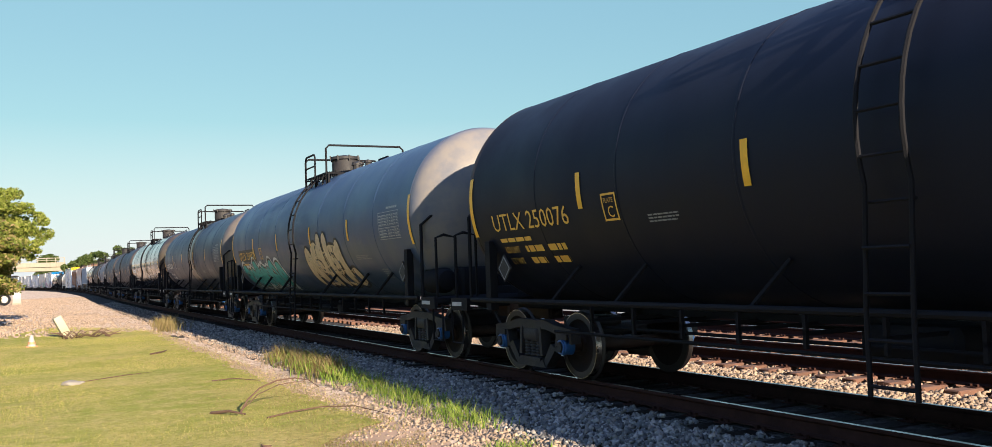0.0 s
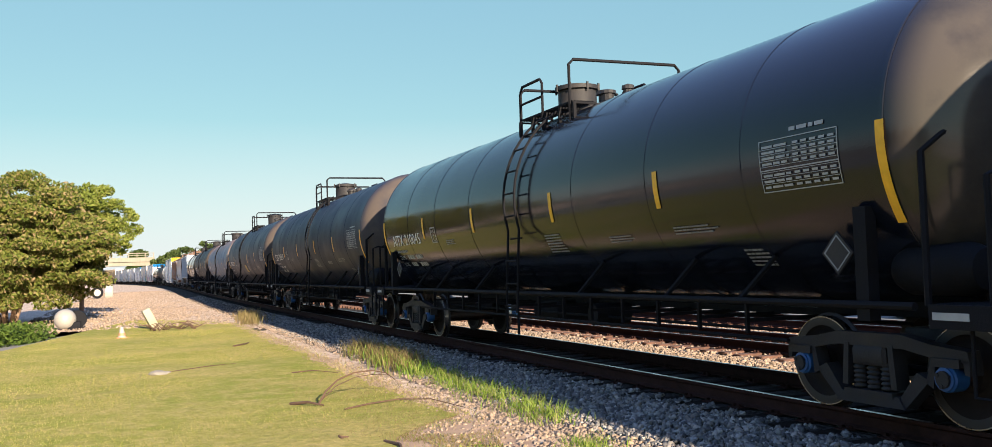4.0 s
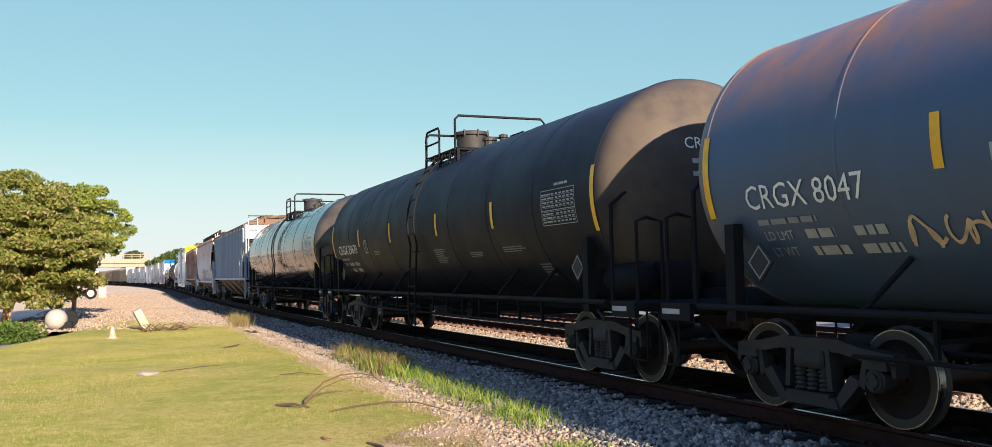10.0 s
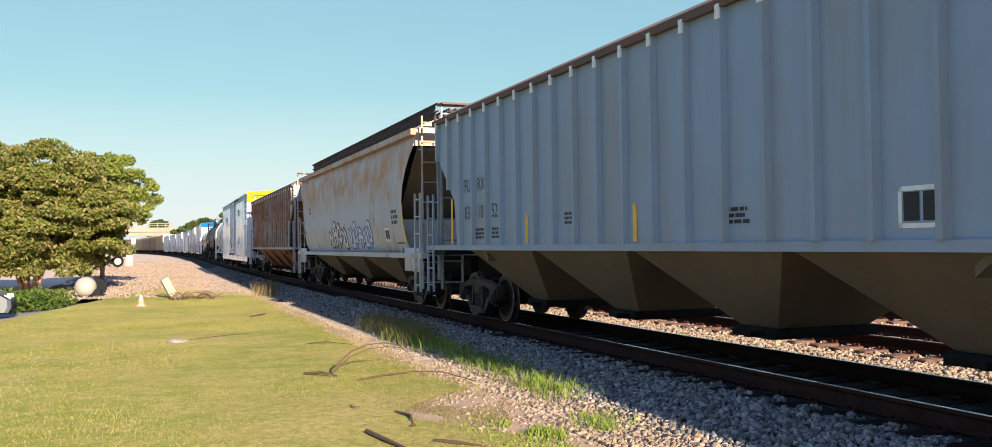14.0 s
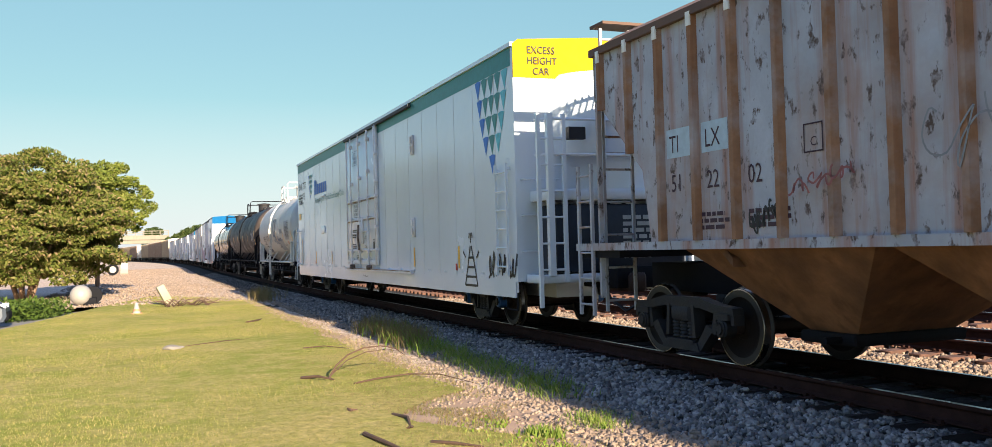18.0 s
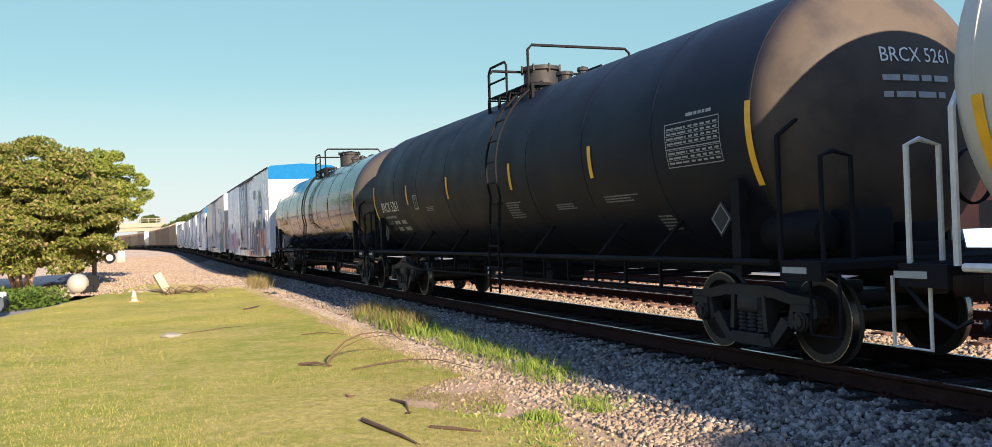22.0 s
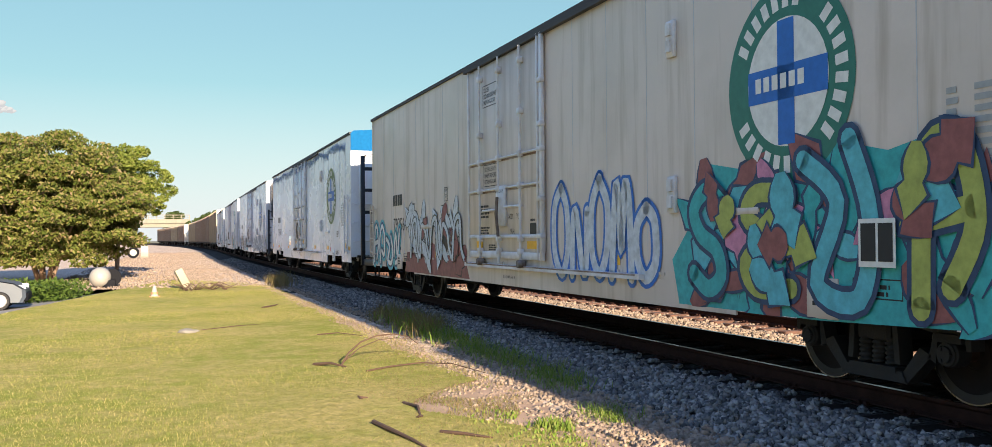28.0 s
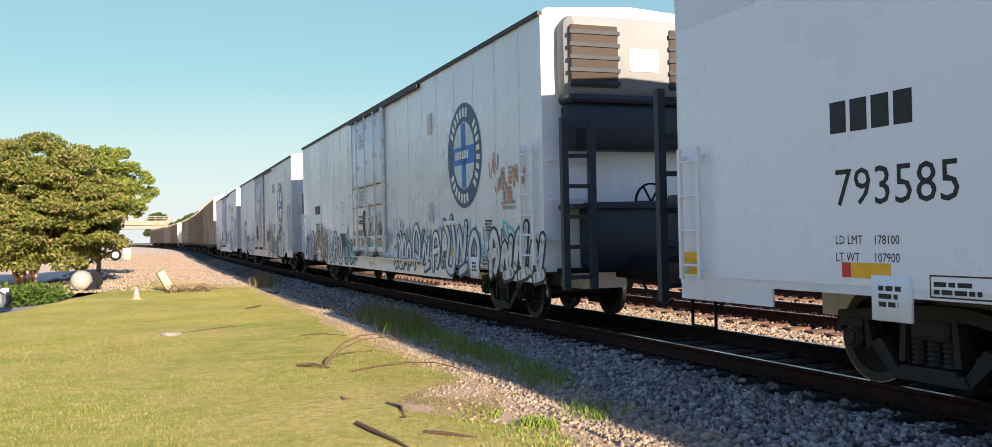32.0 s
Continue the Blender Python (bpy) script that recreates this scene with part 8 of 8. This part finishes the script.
for u, v, w, h, th, c in ((-5.0, 1.55, 0.5, 0.25, 0.025, "ink"), (-4.3, 1.9, 0.9, 0.16, 0.022, "spray_maroon"), (-2.6, 2.0, 2.2, 0.55, 0.018, "dim"), (0.4, 1.6, 1.6, 0.6, 0.02, "dim"), (3.0, 1.7, 1.8, 0.5, 0.02, "ink")):
    for k in range(3):
        part("graffiti", scrawl(MB(), h12[2](0.079 if w > 0.6 else 0.006), u + w * k / 3, v + 0.05 * k, w / 2.6, h, random.Random(k + int(u * 10)), 0, th, 3), M[c], h12[0], smooth=0)


def shield(mb, at, u0, u1, v0, v1, cols=4, rows=4):
    """A shield made of rows of hanging triangles."""
    rows = 5
    h = (v1 - v0) / rows
    for row in range(rows):
        n = (5, 5, 4, 3, 1)[row]
        w = (u1 - u0) * (1.0, 0.9, 0.76, 0.56, 0.2)[row] / n
        a0 = (u0 + u1) / 2 - w * n / 2
        z = v1 - row * h
        for k in range(n):
            a = a0 + k * w
            mb.add([at(a, z), at(a + w * 0.5, z + h * 0.06), at(a + w * 0.95, z), at(a + w * 0.475, z - h * 0.95)], [(0, 1, 2, 3)], 1 if k == 0 else 2 if k == n - 1 else 0)


def shield_logo(car, at_of, u, v):
    """Shields of small triangles in teal and blue; words drawn as plain bars."""
    at = at_of(0.006)
    mb = MB()
    shield(mb, at, 9.35, 11.0, 2.75, 4.5)
    part("shield_badge", mb, [M["teal"], M["badge_blue"], M["spray_aqua"]], car, "large shield badge of small triangles", smooth=0)
    mb = MB()
    shield(mb, at, -8.75, -7.95, 3.35, 4.25)
    part("small_badge", mb, [M["teal"], M["badge_blue"], M["spray_aqua"]], car, "small shield badge", smooth=0)
    x = -7.56
    for w, h in ((0.34, 0.5), (0.14, 0.45), (0.37, 0.34), (0.36, 0.34), (0.36, 0.34), (0.36, 0.34), (0.36, 0.34)):
        part("sign_bar", patch(MB(), at, x, x + w * 0.82, 3.5, 3.5 + h, 0, 1), M["badge_blue"], car, smooth=0)
        x += w
    sl = letters("Reimagining the World's Food Supply Chain")[2]
    part("slogan", text_mb(at, "Reimagining the World's Food Supply Chain", -7.5, 3.2, 0.2, 4.9 / (sl * 0.2)), M["teal"], car, smooth=0)
    part("top_stripe", patch(MB(), at_of(0.004), -11.1, 11.1, 4.52, 4.84, 0, 1), M["teal"], car, smooth=0)
    for uu, z1 in ((8.2, 1.52), (5.05, 1.52), (-4.6, 1.5), (-7.4, 1.5), (-10.3, 1.97)):
        part("reflective_stripe", patch(MB(), at_of(0.008), uu - 0.05, uu + 0.05, 1.09, z1, 0, 1), M["yellow"], car, smooth=0)


r13 = reefer("refrigerator_car", "clean white refrigerator car with a teal top stripe", 230.82, M["reefer_clean"], logo=shield_logo, unit="round", end_cap=M["cap_yellow"], text="", num="LINX 7277", num_at=(-11.0, 3.85), num_h=0.255, end_text=(("EXCESS", -1.3, 4.72, 0.12), ("HEIGHT", -1.3, 4.54, 0.12), ("CAR", -1.2, 4.36, 0.12)), seed=5, door_y=0.05, cap=CAP_BLUE, gantry=False, trim=M["reefer_clean"], table=False, stepped=False, fit_u=5.1)
TRAIN.append((r13[0], 230.82))
for k, (u, v, w, h, n) in enumerate(((-10.95, 3.3, 1.0, 0.42, 4), (-9.9, 3.45, 0.3, 0.3, 3))):
    part("small_print", bars(MB(), r13[2](0.006), u, v, w, h, n, random.Random(k)), M["dim"], r13[0], smooth=0)
part("orange_plate", patch(MB(), r13[2](0.008), -10.95, -10.5, 2.72, 2.95, 0, 1), M["yellow"], r13[0], "orange notice plate", smooth=0)
for z in (3.35, 2.1):
    part("small_hatch", MB().box(-1.575, -1.55, 5.7, 6.25, z, z + 0.07 if z > 3 else z + 0.25, bev=0.006), M["reefer_clean"], r13[0])
tower = MB()
at = r13[2](0.008)
for a, b in (((8.3, 0.85), (8.62, 1.6)), ((9.0, 0.85), (8.68, 1.6)), ((8.38, 1.02), (8.92, 1.02)), ((8.45, 1.2), (8.85, 1.2)), ((8.52, 1.38), (8.78, 1.38)), ((8.3, 0.86), (9.0, 0.86)), ((8.64, 1.65), (8.66, 1.85)), ((8.2, 1.5), (8.34, 1.38)), ((9.1, 1.5), (8.96, 1.38)), ((8.55, 1.75), (8.58, 1.85)), ((8.74, 1.75), (8.71, 1.85))):
    a, b = (a[0] + 0.25, a[1] - 0.08), (b[0] + 0.25, b[1] - 0.08)
    stroke(tower, at, [a, ((a[0] + b[0]) / 2 + 0.01, (a[1] + b[1]) / 2), b], 0.045, 0, k=3)
for k in range(4):
    scrawl(tower, at, 9.8 + k * 0.35, 0.9, 0.4, 0.5, random.Random(k), 0, 0.05, 2)
part("graffiti", tower, M["ink"], r13[0], "black sprayed tower sketch", smooth=0)
c14 = tanker(249.76, "short dirty white tank car with grey patches", M["white_tank"], rail=M["white_rail"], dome=M["white_tank"], mark="ink", text="SHPX 202773", seam=5.4, dz=-0.25, tc=8.9, seed=14, stripes=(1.8, -0.95, -3.0), rings=(-3.4, -1.6, 1.6, 3.4), text_u=-4.0, lad=0.3)
at = c14[2](0.011)
for u0, u1, v0, v1 in ((3.5, 4.65, 2.05, 2.85), (0.3, 1.5, 1.9, 2.25), (1.4, 2.7, 1.62, 2.1), (2.0, 2.9, 2.35, 2.55)):
    part("paint_patch", patch(MB(), c14[2](0.008), u0, u1, v0, v1, 0, 6), M["patch_grey"], c14[1], "grey touched-up paint patch")
mb = MB()
for k in range(3):
    stroke(mb, at, [(0.3 + 0.32 * math.cos(q + k) * (1 + 0.2 * k), 2.65 + 0.4 * math.sin(q * (1 + k * 0.5))) for q in np.linspace(0, 6.0, 9)], 0.05)
stroke(mb, at, [(-0.1, 2.2), (0.2, 2.0), (0.5, 2.25), (0.85, 2.0)], 0.05)
scrawl(mb, at, 1.15, 2.0, 1.25, 0.16, random.Random(3), 0, 0.04, 6)
scrawl(mb, at, -3.4, 1.5, 0.9, 0.2, random.Random(5), 0, 0.03, 4)
part("graffiti", mb, M["badge_navy"], c14[1], "dark blue sprayed loops", smooth=0)
part("warning_diamond", MB().add([at(3.35 + a, 1.3 + b) for a, b in ((-0.22, 0), (0, -0.25), (0.22, 0), (0, 0.25))], [(0, 1, 2, 3)]), M["white"], c14[1], smooth=0)
part("orange_plate", patch(MB(), at, 4.0, 4.25, 1.85, 1.98, 0, 1), M["spray_orange"], c14[1], smooth=0)
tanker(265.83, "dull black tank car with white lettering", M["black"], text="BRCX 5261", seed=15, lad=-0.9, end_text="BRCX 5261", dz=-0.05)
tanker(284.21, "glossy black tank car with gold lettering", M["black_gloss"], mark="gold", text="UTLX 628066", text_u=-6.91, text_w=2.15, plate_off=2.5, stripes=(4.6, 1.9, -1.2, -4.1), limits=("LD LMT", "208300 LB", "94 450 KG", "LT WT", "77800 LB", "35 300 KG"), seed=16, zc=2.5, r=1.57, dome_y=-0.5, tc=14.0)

BN = [ring_logo(M["badge_olive"], M["white"]), ring_logo(M["badge_green"], M["white"]), ring_logo(M["badge_olive"], M["white"]), ring_logo(M["badge_navy"], M["spray_pale"])]
reefers = []
for k, (y, paint, lg, cap_m, unit, num, lab) in enumerate([
        (305.6, M["reefer_white"], BN[0], M["sky_blue"], "panel", "793550", "white refrigerator car with a blue end cap and sprayed words"),
        (331.5, M["reefer_tan"], BN[1], None, "panel", "793564", "dingy tan refrigerator car with bright graffiti"),
        (357.2, M["reefer_white"], BN[2], M["sky_blue"], "panel", "793585", "white refrigerator car with a blue dripping border"),
        (383.5, M["reefer_white"], BN[3], None, "grille", "793571", "white refrigerator car with a cooling unit on its end"),
        (409.0, M["reefer_grey"], BN[1], None, "panel", "793512", "silver-grey refrigerator car with faint tags"),
        (434.9, M["reefer_grey"], BN[2], None, "panel", "793526", "silver-grey refrigerator car with faint tags")]):
    r = reefer("refrigerator_car", lab, y, paint, end_text=(("EXCESS HEIGHT CAR", -1.1, 4.1 if cap_m else 4.45, 0.11),) if k < 3 else (), logo=lg, unit=unit, end_cap=cap_m, text="bars", num=num, limits=("178100", "107900") if num == "793585" else None, seed=20 + k, trim=M["trim_dark"], half=11.25, spin=k < 5, rear_frame=k == 1)
    TRAIN.append((r[0], y))
    reefers.append(r)
g = reefers[0]
mb = fan(MB(), g[2](0.0052), [(1.8, 0.66), (2.9, 1.5), (3.4, 1.95), (5.2, 2.05), (7.5, 2.05), (9.4, 1.98), (9.9, 1.3), (10.6, 0.75), (9.0, 0.66), (5.5, 0.66)])
part("graffiti", mb, M["spray_orange"], g[0], "orange sprayed ground behind the letters", smooth=0)
piece("graffiti", g[0], g[2], "LUNATIC", 2.7, 0.9, 6.8, 1.42, 0.40, M["spray_navy"], M["spray_lilac"], None, seed=7, label="huge navy sprayed letters on orange")
piece("graffiti", g[0], g[2], "acbdc", -10.9, 0.85, 6.3, 1.25, 0.26, M["spray_pink"], M["spray_aqua"], None, seed=8, label="pink and blue sprayed letters")
g = reefers[1]
piece("graffiti", g[0], g[2], "ONOMO", 1.75, 0.95, 3.3, 1.3, 0.17, M["spray_pale"], M["badge_blue"], None, seed=9, label="tall pale sprayed letters with blue edges")


def shards(mb, at_of, rng, n, box, cols, length, lift, edge):
    """Pointed bent blades of paint, each over a wider dark one."""
    u0, u1, v0, v1 = box
    for k in range(n):
        u, v, q = rng.uniform(u0, u1), rng.uniform(v0, v1), rng.uniform(0, 6.28)
        l, w, bend = rng.uniform(*length), rng.uniform(0.1, 0.2), rng.uniform(-0.5, 0.5)
        for grow, slot, up in ((0.035, edge, 0.0), (0.0, cols[k % len(cols)], 0.0006)):
            top, bot = [], []
            for j in range(9):
                t = j / 8
                a = q + bend * (t - 0.3)
                cu, cv = u + math.cos(a) * l * (t - 0.4), v + math.sin(a) * l * (t - 0.4)
                ww = (w + grow) * (math.sin(math.pi * min(1.0, t * 1.25 + 0.12)) if t < 0.55 else 1.5 * (1 - t) / 0.45 if t < 0.7 else (1 - t) / 0.3)
                top.append((cu - math.sin(a) * ww, max(0.67, cv + math.cos(a) * ww)))
                bot.append((cu + math.sin(a) * ww, max(0.67, cv - math.cos(a) * ww)))
            at = at_of(lift + 0.0012 * (k % 12) + up)
            mb.add([at(*p) for p in top + bot], [(j, j + 1, j + 10, j + 9) for j in range(8)], slot)


wild = [M["spray_aqua"], M["spray_maroon"], M["spray_pink"], M["spray_cyan"], M["spray_orange"], M["spray_lime"], M["spray_navy"], M["spray_lilac"]]
rng = random.Random(8)
mb = fan(MB(), g[2](0.0045), [(5.5, 0.68), (5.35, 1.2), (5.9, 1.75), (6.1, 2.3), (7.0, 2.15), (8.0, 2.4), (8.9, 2.2), (9.7, 2.35), (10.0, 1.5), (10.2, 0.75), (8.0, 0.68)], 3)
shards(mb, g[2], rng, 30, (5.7, 10.0, 0.8, 2.0), (1, 3, 0, 1, 3, 2), (0.7, 1.3), 0.006, 6)
part("graffiti", mb, wild, g[0], "teal and dark red pointed shapes sprayed behind letters", smooth=0)
for word, u, w, col, sd in (("E", 6.75, 0.95, "spray_lime", 10), ("b", 7.75, 1.05, "spray_aqua", 14), ("c", 9.0, 0.95, "spray_lime", 15), ("S", 5.75, 0.8, "spray_cyan", 16)):
    piece("graffiti", g[0], lambda off, base=g[2]: base(off + 0.016), word, u, 0.9, w, 1.3, 0.2, M[col], M["spray_navy"], None, seed=sd, label="bright sprayed letter with dark edges")
mb = MB()
shards(mb, g[2], rng, 12, (6.0, 9.9, 1.0, 2.2), (0, 5, 1), (0.45, 0.8), 0.032, 6)
part("graffiti", mb, wild, g[0], "pointed flourishes sprayed over the letters", smooth=0)
mb = patch(MB(), g[2](0.05), 8.58, 9.02, 1.2, 1.62, 0, 1)
for a, b in ((8.61, 8.79), (8.82, 8.99)):
    patch(mb, g[2](0.053), a, b, 1.25, 1.58, 1, 1)
part("notice_plate", mb, [M["white"], M["ink"]], g[0], "white framed plate with two dark panes", smooth=0)
mb = MB()
shards(mb, g[2], rng, 34, (-7.1, -2.9, 1.0, 2.0), (0, 0, 0, 1, 0), (0.6, 1.15), 0.006, 2)
for k in range(5):
    stroke(mb, g[2](0.022), [(-6.9 + k * 0.85, 1.0), (-6.75 + k * 0.85, 1.75), (-6.4 + k * 0.85, 1.9 - 0.3 * (k % 2)), (-6.3 + k * 0.85, 1.3), (-6.1 + k * 0.85, 1.05)], 0.17, 2)
    stroke(mb, g[2](0.023), [(-6.9 + k * 0.85, 1.0), (-6.75 + k * 0.85, 1.75), (-6.4 + k * 0.85, 1.9 - 0.3 * (k % 2)), (-6.3 + k * 0.85, 1.3), (-6.1 + k * 0.85, 1.05)], 0.11, 0)
part("graffiti", mb, [M["spray_pale"], M["spray_maroon"], M["ink"]], g[0], "pale pointed letters sprayed with black edges", smooth=0)
part("graffiti", fan(MB(), g[2](0.0052), [(-7.5, 0.66), (-7.3, 1.15), (-6.2, 1.0), (-5.4, 1.45), (-4.2, 1.2), (-3.3, 1.5), (-2.6, 0.95), (-2.4, 0.66)]), M["spray_maroon"], g[0], "dark red sprayed ground behind the letters", smooth=0)
piece("graffiti", g[0], g[2], "cabd", -11.1, 0.85, 3.2, 0.95, 0.12, M["white"], M["badge_navy"], M["spray_aqua"], seed=13, label="white sprayed letters with blue edges")
for u, z, w, h, th in ((-1.2, 3.55, 0.9, 0.5, 0.05), (-0.5, 3.4, 0.8, 0.6, 0.045), (0.2, 3.6, 0.7, 0.4, 0.04), (-1.0, 2.75, 0.6, 0.45, 0.04), (-0.4, 2.6, 0.6, 0.35, 0.035)):
    part("graffiti", scrawl(MB(), flat_end(-11.25, 0.068), u, z, w, h, random.Random(int(z * 50 + w * 10)), 0, th, 3), M["ink"], g[0], "black scribbled tag on the end wall", smooth=0)
# added dark sheet puts the shade low on this end into colour
part("end_grime_panel", MB().box(-1.35, 1.45, -11.29, -11.252, 0.95, 2.4), M["end_dark"], g[0], "grimy lower end panel with shade put into its dark colour")
g = reefers[2]
rng = random.Random(4)
mb = MB()
for lvl, (off, w) in enumerate(((0.0, 0.05), (0.03, 0.035))):
    pts, u = [], -11.05
    while u < 11.0:
        wave = 0.06 * math.sin(u * 1.7) + off
        pts.append((u, 4.66 + wave + rng.uniform(-0.02, 0.06)))
        u += rng.uniform(0.06, 0.13)
        pts.append((u, 4.66 + wave - rng.uniform(0.08, 0.3)))
        u += rng.uniform(0.06, 0.13)
    for k in range(0, len(pts) - 8, 8):
        stroke(mb, g[2](0.047 if -2.4 < pts[k][0] < 1.6 else 0.006 + 0.0012 * lvl), pts[k:k + 9], w, lvl, k=2)
part("graffiti", mb, [M["badge_navy"], M["badge_blue"]], g[0], "blue dripping border along the top", smooth=0)
for u0, u1, z1 in ((-11.2, -2.35, 3.75), (1.5, 5.2, 3.6)):
    part("repaint_panel", patch(MB(), g[2](0.0042), u0, u1, 0.98, z1, 0, 1), M["repaint"], g[0], "fresh white repainted panel", smooth=0)
g = reefers[3]
tags = [M["dim"], M["badge_navy"], M["spray_aqua"], M["grey_mark"], M["spray_lilac"]]
for k in range(64):
    u = -10.9 + 21.2 * k / 64 + rng.uniform(-0.2, 0.2)
    part("graffiti", scrawl(MB(), g[2](0.046 if -2.4 < u < 1.6 else 0.008), u, rng.uniform(0.75, 1.25), rng.uniform(0.35, 0.9), rng.uniform(0.45, 1.0), rng, 0, rng.uniform(0.02, 0.06), rng.choice((2, 3))), tags[k % 5], g[0], "dark scribbled tag on the lower side" if k % 5 < 2 else "", smooth=0)
for k in range(5):
    part("graffiti", scrawl(MB(), g[2](0.009), 8.9 + 0.3 * k, rng.uniform(1.9, 2.5), 0.5, 0.45, rng, 0, 0.03, 3), M["spray_orange"], g[0], "faded red scribbled tag", smooth=0)

for g, sd in ((reefers[3], 41), (reefers[4], 52), (reefers[5], 63)):
    gr = random.Random(sd)
    u = -10.9
    while u < 9.2:
        w, h = gr.uniform(1.5, 2.6), gr.uniform(0.7, 1.15)
        if not (-3.6 < u < 1.5):
            word = "".join(gr.choice("abcd") for _ in range(gr.choice((3, 4))))
            fill, edge = gr.choice((("spray_pale", "ink"), ("white", "badge_navy"), ("spray_aqua", "ink"), ("spray_lilac", "badge_navy"), ("spray_pale", "badge_navy"), ("spray_tan", "ink")))
            piece("graffiti", g[0], g[2], word, u, 0.8, w, h, gr.uniform(0.1, 0.17), M[fill], M[edge], None, seed=gr.randrange(99), label="sprayed outlined letters along the lower side")
        u += w + gr.uniform(0.0, 0.3)
for g, n in ((reefers[4], 9), (reefers[5], 7)):
    for k in range(n):
        part("graffiti", scrawl(MB(), g[2](0.008), rng.uniform(-10, 8.5), rng.uniform(1.1, 1.4), rng.uniform(1.0, 2.4), rng.uniform(0.5, 1.2), rng, 0, rng.uniform(0.04, 0.1)), M["spray_aqua" if k % 2 else "spray_navy"], g[0], "dark scribbled tag on the lower side", smooth=0)

y = 450.3
for k, kind in enumerate(["rack", "rack", "rack", "rack", "tank", "rack", "rack", "rack", "rack"]):
    if kind == "rack":
        y += 14.2
        car = autorack("autorack", "brown autorack car with pale roof" if k % 3 else "tan autorack car with pale roof", y, M["rack_brown"] if k % 3 else M["rack_tan"], M["rack_roof"])
        TRAIN.append((car, y))
        y += 14.2
    else:
        y += 9.2
        tanker(y, "dirty white tank car", M["white_tank"], rail=M["white_rail"], mark="ink", seed=30, spin=False)
        y += 9.2


def motions():
    """The train rolls by at falling speed; its wheels turn while they are near."""
    for car, y0 in TRAIN:
        rows = []
        for k in range(33):
            y = y0 - run(k)
            a, b = y - 7, y + 7
            turn = math.degrees(math.atan2(-(track_x(b) - track_x(a)), 14.0))
            rows.append((float(k), pose((track_x(a) + track_x(b)) / 2, y, 0, 0, 0, turn)))
        walk(car, rows)
    for ws, y0, yw in ROLLING:
        times = [k / 30 for k in range(961) if -6 < y0 + yw - run(k / 30) < 34]
        if not times:
            continue
        spin = lambda t: pose(0, yw, WR, math.degrees(run(t) / WR) % 360)
        rows = [(t, spin(t)) for t in times]
        if times[0] > 0:
            rows.insert(0, (0.0, spin(times[0])))
        if times[-1] < 32:
            rows.append((32.0, spin(times[-1])))
        walk(ws, rows)


motions()
